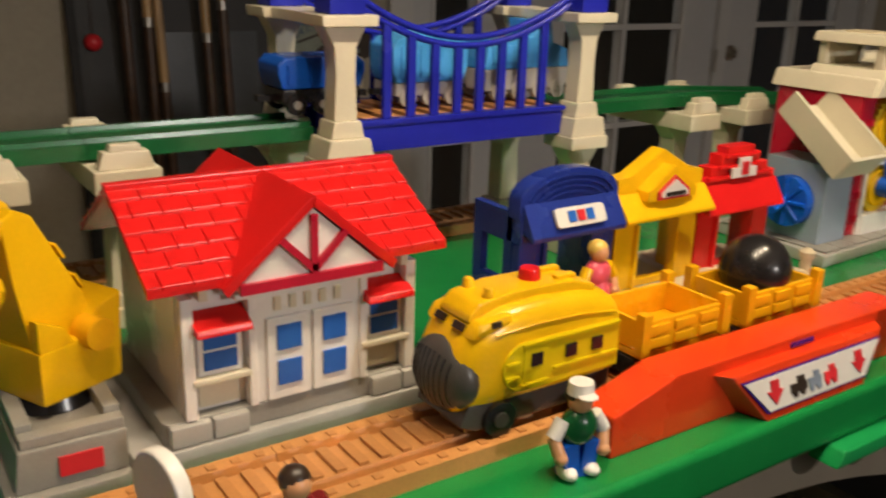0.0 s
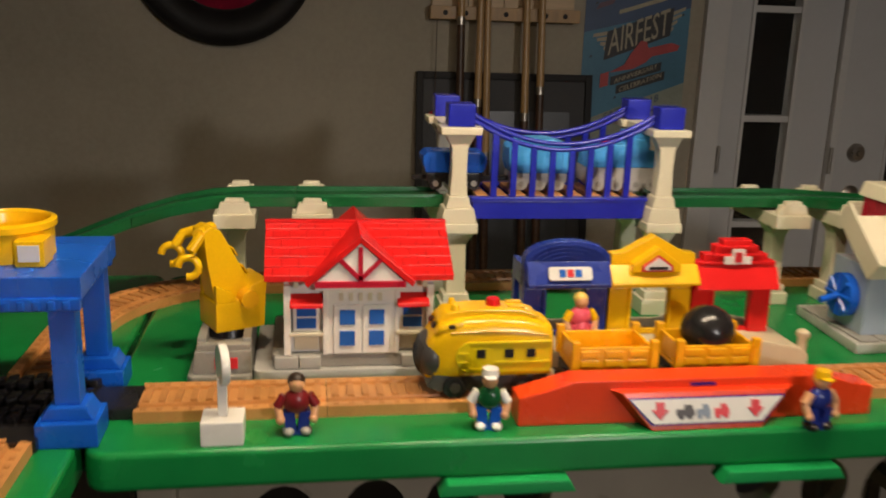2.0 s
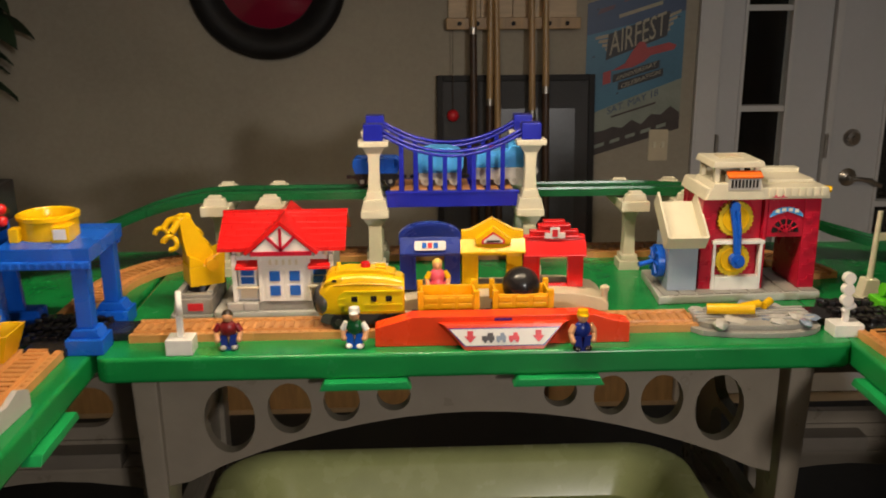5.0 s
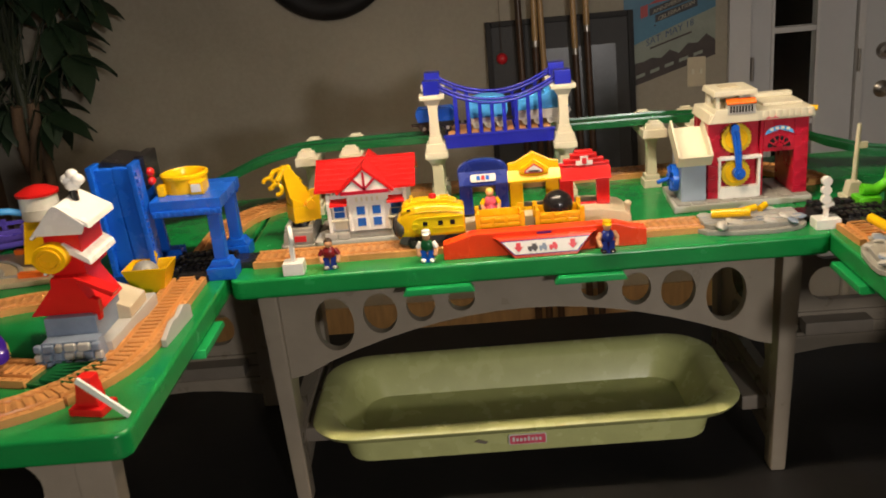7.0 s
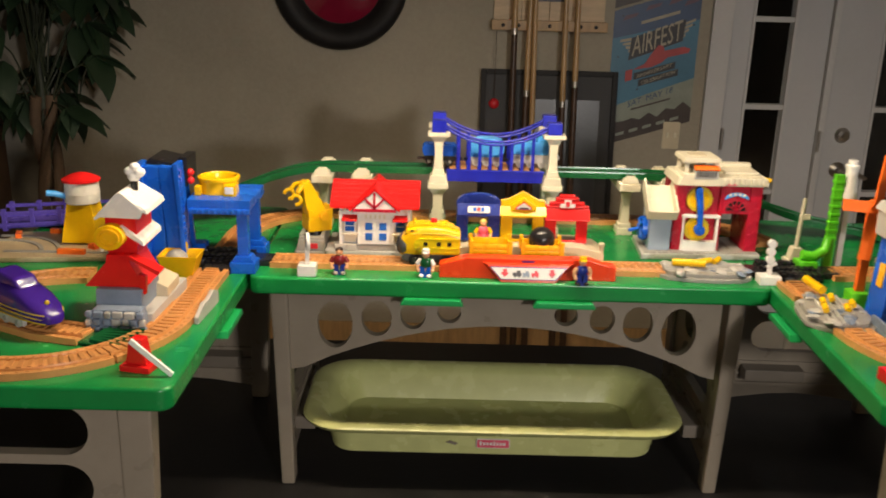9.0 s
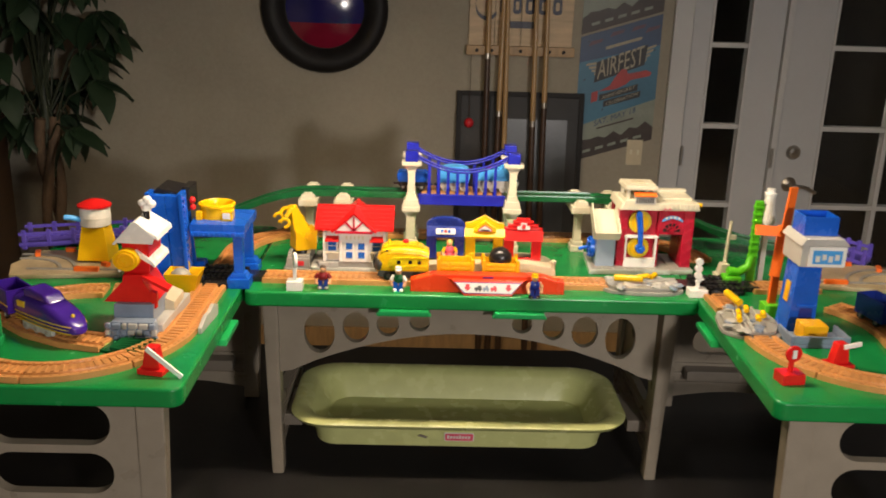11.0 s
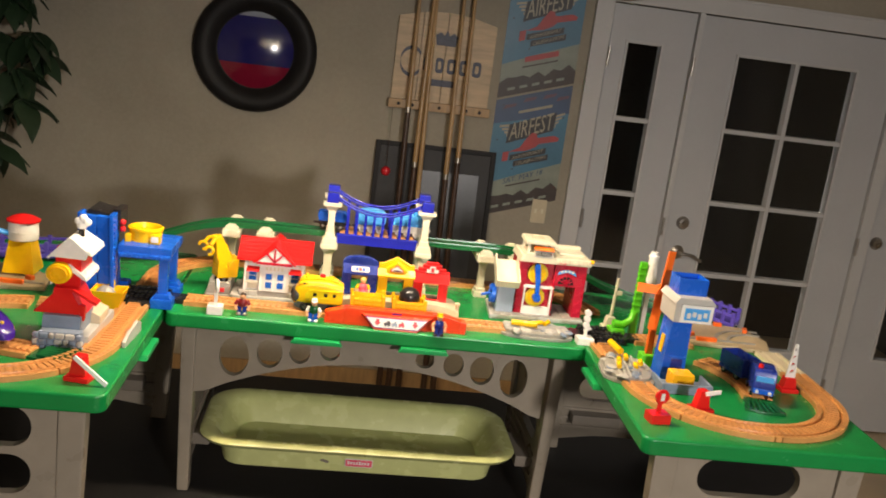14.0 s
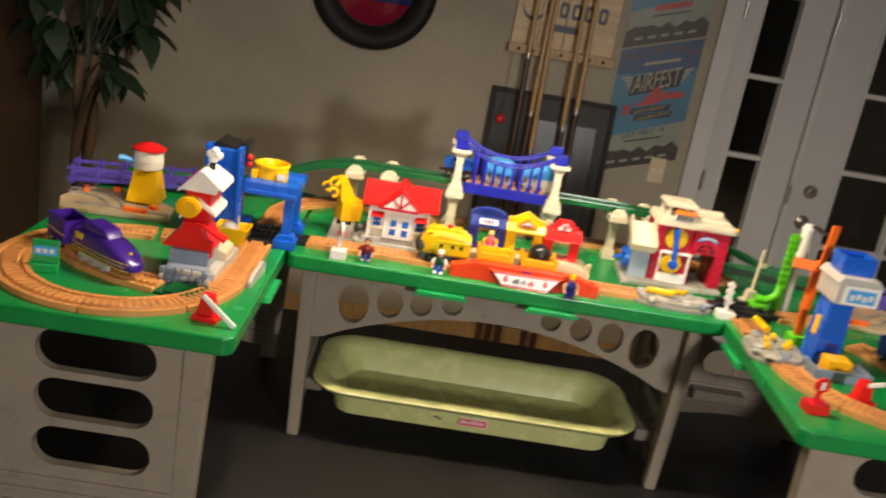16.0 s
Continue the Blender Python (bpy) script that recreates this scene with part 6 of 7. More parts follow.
part("beacon", cyl(nb(), -0.022, 0, 0.057, 0.064, 0.006, 0.005, 10), RED, bl, "small red beacon")
for s in (-1, 1):
    for k in range(3):
        part("hatch", box(nb(), -0.044 + 0.016 * k, s * 0.0208, 0.036, -0.032 + 0.016 * k, s * 0.0225, 0.052), SKY, bl, bevel=0.0005)
    for x in (-0.036, -0.012, 0.014, 0.036):
        wheel(bl, x, s * 0.021, 0.009, 0.0085, PALE_GREY, GREY)


def hopper_car(x, mat, base, label, tall):
    t = thing("wagon", pose(x, 0.70, BRIDGE_RAIL), label, "toy wagon", "wagons of the blue train")
    h = 0.060 if tall else 0.048
    part("underframe", box(nb(), -0.036, -0.020, 0.010, 0.036, 0.020, 0.022), base, t, bevel=0.002)
    bm = nb()
    prism(bm, [(-0.036, 0.022), (0.036, 0.022), (0.040, 0.034), (0.040, h - 0.006), (0.034, h), (0.014, h + (0.005 if tall else 0)), (-0.014, h + (0.005 if tall else 0)), (-0.034, h), (-0.040, h - 0.006), (-0.040, 0.034)], -0.021, 0.021)
    part("body", bm, mat, t, bevel=0.002)
    for s in (-1, 1):
        for k in range(4):
            part("rib", box(nb(), -0.032 + 0.020 * k, s * 0.0208, 0.026, -0.028 + 0.020 * k, s * 0.0228, h - 0.006), mat, t, bevel=0.0005)
        for x2 in (-0.024, 0.0, 0.024):
            wheel(t, x2, s * 0.019, 0.009, 0.0085, base, GREY)
    for s in (-1, 1):
        part("coupling", box(nb(), s * 0.043 - 0.008, -0.004, 0.011, s * 0.043 + 0.008, 0.004, 0.016), BLACK, t)
    return t


hopper_car(0.448, SKY, PALE_GREY, "light blue toy hopper wagon with grey base", True)
hopper_car(0.340, BLUE, BLACK, "deep blue open toy wagon with black base", False)

# purple engine on the left siding
pu = thing("locomotive", pose(-0.330, 0.022, RAIL, 0, 0, -34), "glossy purple streamlined toy engine with gold stripes", "toy locomotive")
bm = nb()
rings = []
for x, w, z0, z1 in ((-0.085, 0.026, 0.020, 0.062), (-0.030, 0.029, 0.018, 0.066), (0.010, 0.030, 0.016, 0.066), (0.040, 0.029, 0.014, 0.056), (0.064, 0.025, 0.014, 0.044), (0.080, 0.017, 0.014, 0.034), (0.086, 0.008, 0.016, 0.026)):
    ring = []
    for k in range(20):
        a = math.pi * 2 * k / 20 + math.pi / 20
        c, s = math.cos(a), math.sin(a)
        ring.append(bm.verts.new((x, w * math.copysign(abs(c) ** 0.6, c), (z0 + z1) / 2 + (z1 - z0) / 2 * math.copysign(abs(s) ** 0.6, s))))
    rings.append(ring)
for a, b in zip(rings, rings[1:]):
    for k in range(20):
        bm.faces.new((a[k], a[(k + 1) % 20], b[(k + 1) % 20], b[k]))
bm.faces.new(rings[0][::-1]), bm.faces.new(rings[-1])
part("body", bm, PURPLE, pu)
part("cab", prism(nb(), [(-0.060, 0.062), (0.020, 0.062), (0.004, 0.078), (-0.040, 0.084), (-0.060, 0.080)], -0.020, 0.020), PURPLE, pu, bevel=0.006, segs=3)
for z in (0.020, 0.027, 0.034):
    for s in (-1, 1):
        part("stripe", tube(nb(), [(-0.080, s * 0.0272, z), (-0.030, s * 0.0298, z), (0.010, s * 0.0306, z), (0.040, s * 0.0293, z), (0.064, s * 0.0246, z - 0.001), (0.078, s * 0.0165, z - 0.003)], 0.0011, 6), GOLD, pu, "thin gold stripe")
part("headlamp", ball(nb(), 0.062, 0, 0.046, 0.004, seg=10), GOLD, pu, "small gold headlamp")
for s in (-1, 1):
    part("side_window", box(nb(), -0.068, s * 0.0262, 0.046, -0.046, s * 0.0295, 0.057), GOLD, pu, "yellow framed window")
    part("truck", box(nb(), -0.062, s * 0.018, 0.004, 0.030, s * 0.0265, 0.017), PALE_GREY, pu, "grey wheel truck", bevel=0.002)
    for x in (-0.050, -0.018, 0.016):
        wheel(pu, x, s * 0.024, 0.0095, 0.009, PALE_GREY, GREY)
pt = thing("wagon", pose(-0.446, 0.112, RAIL, 0, 0, -45), "purple open toy tender with a gold line", "toy wagon")
bm = nb()
for a, b in (((-0.040, -0.026, 0.014), (0.040, 0.026, 0.020)), ((-0.040, -0.026, 0.020), (-0.036, 0.026, 0.062)), ((0.036, -0.026, 0.020), (0.040, 0.026, 0.062)), ((-0.036, -0.026, 0.020), (0.036, -0.022, 0.062)), ((-0.036, 0.022, 0.020), (0.036, 0.026, 0.062))):
    box(bm, *a, *b)
part("body", bm, PURPLE, pt, bevel=0.0015)
part("stripe", box(nb(), -0.0405, -0.0268, 0.030, 0.0405, -0.0258, 0.0325), GOLD, pt, "gold line")
for x in (-0.022, 0.022):
    for s in (-1, 1):
        wheel(pt, x, s * 0.022, 0.0095, 0.009)

# blue truck and its tender on the right siding
tr = thing("locomotive", pose(1.342, 0.066, RAIL, 0, 0, -108), "dark blue toy truck engine with a red beacon", "toy locomotive")
bm = nb()
prism(bm, [(-0.050, 0.012), (0.036, 0.012), (0.040, 0.030), (0.034, 0.052), (0.030, 0.064), (-0.020, 0.066), (-0.050, 0.060)], -0.025, 0.025)
part("body", bm, NAVY, tr, bevel=0.004)
part("windscreen", box(nb(), 0.0345, -0.019, 0.040, 0.0380, 0.019, 0.052), SKY, tr, "pale windscreen", m=None)
part("bumper", box(nb(), 0.036, -0.022, 0.012, 0.043, 0.022, 0.024), BLUE, tr, bevel=0.002)
part("beacon", cyl(nb(), 0.010, -0.010, 0.065, 0.073, 0.006, 0.005, 10), RED, tr, "red beacon")
for s in (-1, 1):
    part("headlamp", cyl(nb(), 0, 0, 0, 0.003, 0.004, seg=10, m=pose(0.0425, s * 0.014, 0.018, 0, 90)), STICKER, tr, "white headlamp")
    for x in (-0.032, 0.022):
        wheel(tr, x, s * 0.023, 0.0105, 0.0100)
td = thing("wagon", pose(1.333, 0.168, RAIL, 0, 0, -76), "dark navy open toy tender", "toy wagon")
bm = nb()
for a, b in (((-0.042, -0.025, 0.012), (0.042, 0.025, 0.020)), ((-0.042, -0.025, 0.020), (-0.038, 0.025, 0.056)), ((0.038, -0.025, 0.020), (0.042, 0.025, 0.056)), ((-0.038, -0.025, 0.020), (0.038, -0.021, 0.056)), ((-0.038, 0.021, 0.020), (0.038, 0.025, 0.056))):
    box(bm, *a, *b)
part("body", bm, NAVY, td, bevel=0.0015)
for x in (-0.024, 0.024):
    for s in (-1, 1):
        wheel(td, x, s * 0.021, 0.0100, 0.0095)

# ---- toy figures: plain shapes, one mesh each ----


def figure(x, y, z, rz, shirt, legs, shoes, hair, label, sleeves=None, hat=None, skirt=None, h=1.0):
    p = []
    for s in (-1, 1):
        p.append((rot_box(nb(), pose(s * 0.0058, 0, 0.011, 0, s * 6), 0.0095, 0.011, 0.022), legs))
        p.append((ball(nb(), s * 0.0075, -0.003, 0.0040, 0.0055, 1.0, 1.55, 0.75, 10), shoes))
        p.append((rod(nb(), (s * 0.0105, 0, 0.036), (s * 0.0165, -0.001, 0.026), 0.0045, 8), sleeves or shirt))
        p.append((rod(nb(), (s * 0.0165, -0.001, 0.026), (s * 0.0145, -0.005, 0.017), 0.0038, 8), SKIN))
        p.append((ball(nb(), s * 0.0142, -0.006, 0.0155, 0.0042, seg=8), SKIN))
    if skirt:
        p.append((cyl(nb(), 0, 0, 0.004, 0.026, 0.0135, 0.008, 14), skirt))
    p.append((ball(nb(), 0, 0, 0.030, 0.0115, 1.05, 0.75, 1.05, 12), shirt))
    p.append((ball(nb(), 0, -0.0005, 0.0465, 0.0072, 1, 1, 1.1, 12), SKIN))
    p.append((ball(nb(), 0, 0.0012, 0.0490, 0.0078, 1, 1, 0.9, 12), hair))
    if hat:
        p.append((cyl(nb(), 0, 0, 0.0505, 0.0575, 0.0078, 0.0070, 14), hat))
        p.append((ball(nb(), 0, -0.007, 0.0512, 0.0062, 1, 0.9, 0.25, 10), hat))
    bm, mats = many(p)
    bmesh.ops.scale(bm, vec=(h, h, h), verts=bm.verts)
    return whole("toy_figure", bm, mats, pose(x, y, z, 0, 0, rz), label, "toy figure", "toy figures")


figure(0.148, 0.328, TABLE, 4, MAROON, NAVY, GREY, BROWN_HAIR, "toy figure in a dark red shirt and blue trousers", sleeves=MAROON)
figure(0.318, 0.324, TABLE, -8, DARK_GREEN, BLUE, WHITE, BROWN_HAIR, "toy figure in white cap and blue overalls", sleeves=WHITE, hat=WHITE)
figure(0.622, 0.298, TABLE, 8, NAVY, NAVY, BLACK, BLOND, "toy figure in blue overalls and yellow cap", sleeves=SKIN, hat=YELLOW)
figure(0.434, 0.436, TABLE + 0.0363, 6, PINK, PINK, SKY, BLOND, "blond toy figure in a pink dress", sleeves=YELLOW, skirt=PINK, h=0.98)

# ---- signs, signals and gates ----
ws = thing("round_sign", pose(0.086, 0.322, TABLE), "white plastic round sign on a square foot", "toy sign")
part("foot", box(nb(), -0.018, -0.016, 0, 0.018, 0.016, 0.022), WHITE, ws, bevel=0.002)
part("post", box(nb(), -0.004, -0.004, 0.022, 0.004, 0.004, 0.056), WHITE, ws, bevel=0.001)
bm = nb()
lathe(bm, [(0.0165, -0.0040), (0.0180, -0.0025), (0.0180, 0.0025), (0.0165, 0.0040), (0.0120, 0.0036)], seg=26, m=pose(0.001, 0, 0.068, 0, 0, 14) @ pose(0, 0, 0, 0, 90, 0))
part("disc", bm, WHITE, ws, bevel=0)
rs = thing("signal", pose(1.000, 0.338, TABLE), "white toy signal post with stacked lamps", "toy signal")
part("foot", box(nb(), -0.021, -0.016, 0, 0.021, 0.016, 0.018), WHITE, rs, bevel=0.002)
part("post", box(nb(), -0.004, -0.003, 0.018, 0.004, 0.004, 0.082), WHITE, rs, bevel=0.001)
for z in (0.050, 0.066, 0.082):
    bm = nb()
    rod(bm, (-0.002, -0.006, z), (-0.002, 0.004, z), 0.0085, 14)
    part("lamp", bm, WHITE, rs, bevel=0.001)
part("bracket", rod(nb(), (-0.006, 0, 0.034), (0.012, 0, 0.042), 0.004, 8), WHITE, rs)
ss = thing("signal", pose(1.105, 0.478, TABLE), "cream toy signal mast on a stepped foot", "toy signal")
bm = nb()
box(bm, -0.021, -0.018, 0, 0.021, 0.018, 0.010)
prism(bm, [(-0.016, 0.010), (0.016, 0.010), (0.010, 0.036), (-0.010, 0.036)], -0.012, 0.012)
part("foot", bm, CREAM, ss, bevel=0.002)
part("mast", rod(nb(), (0, 0, 0.036), (0.004, 0, 0.142), 0.005, 10, 0.004), CREAM, ss)
part("arm", box(nb(), 0.002, -0.004, 0.096, 0.020, 0.004, 0.108), CREAM, ss, bevel=0.0015)


def red_gate(x, y, rz, label, dz=0.0, reach=0.080):
    t = thing("crossing_gate", pose(x, y, TABLE, 0, 0, rz), label, "toy gate", "crossing gates")
    part("foot", box(nb(), -0.024, -0.018, 0, 0.024, 0.018, 0.010), RED, t, bevel=0.002)
    part("housing", prism(nb(), [(-0.018, 0.010), (0.016, 0.010), (0.010, 0.050), (-0.010, 0.050)], -0.010, 0.010), RED, t, bevel=0.002)
    m = pose(0.0, -0.014, 0.046, 0, 36 + dz, 0)
    bm = nb()
    rot_box(bm, m @ pose(reach * 0.42, 0, 0), reach, 0.004, 0.009)
    part("arm", bm, WHITE, t, "white barrier arm", bevel=0.001)
    return t


red_gate(-0.098, -0.125, -12, "red toy crossing gate with a lowered white arm")
g = red_gate(1.160, -0.040, 10, "small red toy gate with a short white arm", -44, 0.036)
so = thing("round_sign", pose(1.040, -0.110, TABLE, 0, 0, 8), "red toy stop disc on a square red foot", "toy sign")
part("foot", box(nb(), -0.022, -0.017, 0, 0.022, 0.017, 0.020), RED, so, bevel=0.002)
part("post", box(nb(), -0.004, -0.003, 0.020, 0.004, 0.004, 0.040), RED, so, bevel=0.001)
part("disc", lathe(nb(), [(0.015, -0.0025), (0.016, 0.0), (0.015, 0.0025)], seg=22, m=pose(0.002, 0, 0.054, 90, 0, 0)), RED, so)
part("disc_mark", box(nb(), -0.002, -0.0042, 0.046, 0.006, -0.0024, 0.062), STICKER, so, "pale mark")
lg = thing("crossing_gate", pose(1.440, 0.125, TABLE), "white lattice barrier raised on a red base", "toy gate")
bm = nb()
box(bm, -0.022, -0.018, 0, 0.022, 0.018, 0.010)
prism(bm, [(-0.018, 0.010), (0.018, 0.010), (0.012, 0.036), (-0.012, 0.036)], -0.012, 0.012)
part("base", bm, RED, lg, bevel=0.003)
arm = part("barrier", plate_with_holes([(-0.012, 0.034), (0.012, 0.034), (0.004, 0.118), (-0.003, 0.118)], [[(-0.005, 0.046 + 0.018 * k), (0.005 - 0.001 * k, 0.050 + 0.018 * k), (0.004 - 0.001 * k, 0.056 + 0.018 * k), (-0.004 + 0.001 * k, 0.053 + 0.018 * k)] for k in range(4)], -0.004, 0.0), WHITE, lg, "white lattice arm")
for k in range(4):
    part("stripe", rot_box(nb(), pose(0, 0.0005, 0.051 + 0.018 * k, 0, -25), 0.014 - 0.002 * k, 0.002, 0.004), RED, arm)
gb = thing("billboard", pose(-0.435, -0.020, TABLE, 0, 0, 8), "green toy billboard with a blue and white panel", "toy billboard")
part("foot", box(nb(), -0.024, -0.014, 0, 0.024, 0.014, 0.016), CLIP_GREEN, gb, bevel=0.002)
part("board", box(nb(), -0.024, -0.003, 0.016, 0.024, 0.004, 0.062), CLIP_GREEN, gb, bevel=0.002)
part("panel", box(nb(), -0.021, -0.0042, 0.032, 0.021, -0.0028, 0.050), SKY, gb, "light blue panel")
bm = nb()
for k in range(3):
    box(bm, -0.016 + 0.012 * k, -0.0052, 0.037, -0.008 + 0.012 * k, -0.0040, 0.045)
part("panel_bars", bm, STICKER, gb)
gf = thing("retaining_wall", pose(-0.057, 0.105, TABLE, 0, 0, 86), "grey plastic retaining strip beside the track", "toy wall")
part("strip", prism(nb(), [(-0.055, 0.0), (0.055, 0.0), (0.055, 0.022), (0.030, 0.032), (0.004, 0.024), (-0.020, 0.026), (-0.055, 0.012)], -0.004, 0.004), PALE_GREY, gf, bevel=0.0015)

# ---- things on and along the wall ----
Y = WALL_Y
lp = thing("pool_lamp", pose(0.399, 0.16, 1.941) @ Matrix.Diagonal((0.891, 0.891, 0.891, 1)), "long hanging lamp with chrome sides and wooden ends", "hanging lamp")
bm = nb()
for s in (-1, 1):
    prism(bm, [(s * 0.10, 0.0), (s * 0.112, 0.0), (s * 0.07, 0.075), (s * 0.062, 0.075)], -0.56, 0.56, "x")
box(bm, -0.56, -0.062, 0.068, 0.56, 0.062, 0.075)
part("shade", bm, CHROME, lp, "polished metal shade", bevel=0.001)
# glowing strip added along the near edge for the shade's lit inside
part("glow_strip", box(nb(), -0.555, -0.124, -0.018, 0.555, -0.098, -0.0005), glow("warm_inner_glow", (1.0, 0.88, 0.70), 4.5), lp, "glowing strip for the bright inside of the shade")
for s in (-1, 1):
    x0, x1 = sorted((s * 0.562, s * 0.612))
    part("end_cap", prism(nb(), [(-0.132, -0.014), (0.132, -0.014), (0.088, 0.088), (-0.088, 0.088)], x0, x1, "x"), DARK_WOOD, lp, "dark brown wooden end", bevel=0.003)
    part("hanger", rod(nb(), (s * 0.40, 0, 0.075), (s * 0.40, 0, (CEIL - 1.941) / 0.891), 0.004, 8), SATIN, lp)

fl = thing("wall_disc", pose(-0.078, Y, 1.626), "round black framed disc with blue and red enamel", "wall decoration")
bm = nb()
lathe(bm, [(0.262, 0.0), (0.274, 0.016), (0.275, 0.034), (0.266, 0.050), (0.250, 0.059), (0.230, 0.061), (0.208, 0.055), (0.190, 0.043), (0.178, 0.030), (0.166, 0.018)], seg=56, m=pose(0, 0, 0, 90))
part("rim", bm, BLACK_PAINT, fl, "black moulded rim")


def disc_band(name, z0, z1, mat, label, r=0.172):
    bm = nb()
    # a shallow dome, cut into horizontal bands
    rows = []
    for a in range(13):
        z = z0 + (z1 - z0) * a / 12
        half = math.sqrt(max(r * r - z * z, 1e-6))
        row = []
        for b in range(25):
            x = half * (b / 12 - 1)
            row.append(bm.verts.new((x, -0.020 - 0.030 * (1 - (x * x + z * z) / (r * r)), z)))
        rows.append(row)
    for p, q in zip(rows, rows[1:]):
        for b in range(24):
            bm.faces.new((p[b], p[b + 1], q[b + 1], q[b]))
    part(name, bm, mat, fl, label)


disc_band("red_field", -0.172, -0.062, FLAG_RED, "dark red lower field")
disc_band("blue_field", -0.0618, 0.146, FLAG_BLUE, "dark blue field")
# the top band is coloured pale to paint reflections on the disc
disc_band("pale_field", 0.1462, 0.172, FLAG_SHEEN, "grey white top band for painted reflections")

# cue rack of pine boards, cues and ball
rk = thing("cue_rack", pose(0.775, Y, 1.45), "pine board cue rack with a shaped top and dark lettering", "cue rack")
xs = [-0.228, -0.114, 0.0, 0.114, 0.228]
for k in range(4):
    x0, x1 = xs[k] + 0.001, xs[k + 1] - 0.001
    t0, t1 = [0.405 + 0.045 * math.cos(math.pi * x / 0.5) for x in (x0, x1)]
    part("board", prism(nb(), [(x0, 0.0), (x1, 0.0), (x1, t1), (x0, t0)], -0.020, -0.002), PINE, rk, "knotty pine board", bevel=0.002)
part("shelf", box(nb(), -0.236, -0.060, 0.0, 0.236, -0.021, 0.040), OAK, rk, "wooden cue shelf", bevel=0.003)
# black discs on the shelf face paint the shade of the round notches
for k in range(7):
    part("cue_notch", rod(nb(), (-0.19 + 0.063 * k, -0.0615, 0.02), (-0.19 + 0.063 * k, -0.0585, 0.02), 0.008, 12), BLACK_PAINT, rk, "black disc for a shaded round notch")
INK = surface("navy_lettering_paint", (0.055, 0.062, 0.095), 0.5, spread=0.45, scale=30.0)
bm = nb()
sweep(bm, [(-0.150 + 0.052 * math.cos(radians(a)), -0.0206, 0.215 + 0.062 * math.sin(radians(a))) for a in range(40, 321, 20)], [(-0.001, -0.009), (0.001, -0.009), (0.001, 0.009), (-0.001, 0.009)])
part("emblem_curl", bm, INK, rk, "dark blue painted curl")
for x, w, h0 in ((-0.075, 0.040, 0.07), (-0.020, 0.036, 0.07), (0.036, 0.040, 0.07), (0.095, 0.044, 0.07), (0.155, 0.040, 0.07)):
    part("emblem_bar", prism(nb(), rounded(x - w / 2, 0.175, x + w / 2, 0.175 + h0, 0.014), -0.0218, -0.0200), INK, rk, "dark blue painted bar")
    part("emblem_hole", prism(nb(), rounded(x - w / 5, 0.192, x + w / 5, 0.228, 0.007), -0.0230, -0.0219), PINE, rk)
part("emblem_small", box(nb(), -0.060, -0.0215, 0.115, 0.060, -0.0200, 0.145), INK, rk)
bm = nb()
prism(bm, [(-0.045, 0.300), (0.045, 0.300), (0.052, 0.345), (0.030, 0.360), (0.012, 0.345), (0.0, 0.370), (-0.012, 0.345), (-0.030, 0.360), (-0.052, 0.345)], -0.0215, -0.0200)
part("emblem_crown", bm, INK, rk, "dark blue painted crown")


def cue(x, dx, wrap, label):
    t = thing("pool_cue", pose(x, Y - 0.16, 0.0), label, "pool cue", "pool cues")
    a, b = Vector((0, 0, 0.0)), Vector((dx, 0.118, 2.05))
    d = b - a

    def seg(name, f0, f1, r0, r1, mat):
        part(name, rod(nb(), a + d * f0, a + d * f1, r0, 12, r1), mat, t)
    seg("bumper", 0.0, 0.012, 0.0145, 0.015, BLACK_PAINT)
    seg("butt", 0.0121, wrap, 0.015, 0.0125, DARK_WOOD)
    seg("joint", wrap + 0.0001, wrap + 0.012, 0.0128, 0.0126, SATIN)
    seg("shaft", wrap + 0.0121, 0.99, 0.0122, 0.0075, CUE_WOOD)
    seg("tip", 0.9901, 1.0, 0.0075, 0.0072, WHITE)


cue(0.640, -0.012, 0.70, "pool cue with a long dark butt leaning in the rack")
cue(0.683, 0.012, 0.58, "maple pool cue leaning in the rack")
cue(0.735, -0.030, 0.50, "maple pool cue leaning in the rack")
cue(0.858, -0.030, 0.56, "maple pool cue leaning in the rack")
cue(0.905, -0.028, 0.60, "pool cue with a dark butt leaning in the rack")
rb = thing("chalk_holder", pose(0.562, Y - 0.045, 1.150), "red ball hanging on a thin string", "chalk holder")
part("ball", ball(nb(), 0, 0, 0, 0.022, seg=16), LABEL_RED, rb)
part("string", rod(nb(), (0, 0, 0.02), (0, 0.0, 0.304), 0.0012, 6), DARK_WOOD, rb)

pf2 = thing("picture_frame", pose(0.790, Y - 0.10, 0.432, -5.2, 0, 0), "large black framed picture leaning on the wall", "picture frame")
H2, W2 = 0.862, 0.285
for a, b in (((-W2, -0.012, 0), (-W2 + 0.022, 0.012, H2)), ((W2 - 0.022, -0.012, 0), (W2, 0.012, H2)), ((-W2 + 0.0221, -0.012, 0), (W2 - 0.0221, 0.012, 0.022)), ((-W2 + 0.0221, -0.012, H2 - 0.022), (W2 - 0.0221, 0.012, H2))):
    part("frame_bar", box(nb(), *a, *b), BLACK_PAINT, pf2, bevel=0.003)
part("mat_board", box(nb(), -W2 + 0.02, 0.0, 0.02, W2 - 0.02, 0.006, H2 - 0.02), MAT_GREY, pf2, "dark grey mat")
part("print", box(nb(), -0.085, -0.0022, 0.10, 0.215, -0.0002, H2 - 0.12), PIC_GREY, pf2, "paler grey print under glass")
part("inner_line", box(nb(), -0.150, -0.006, 0.022, -0.132, -0.0003, H2 - 0.022), BLACK_PAINT, pf2)
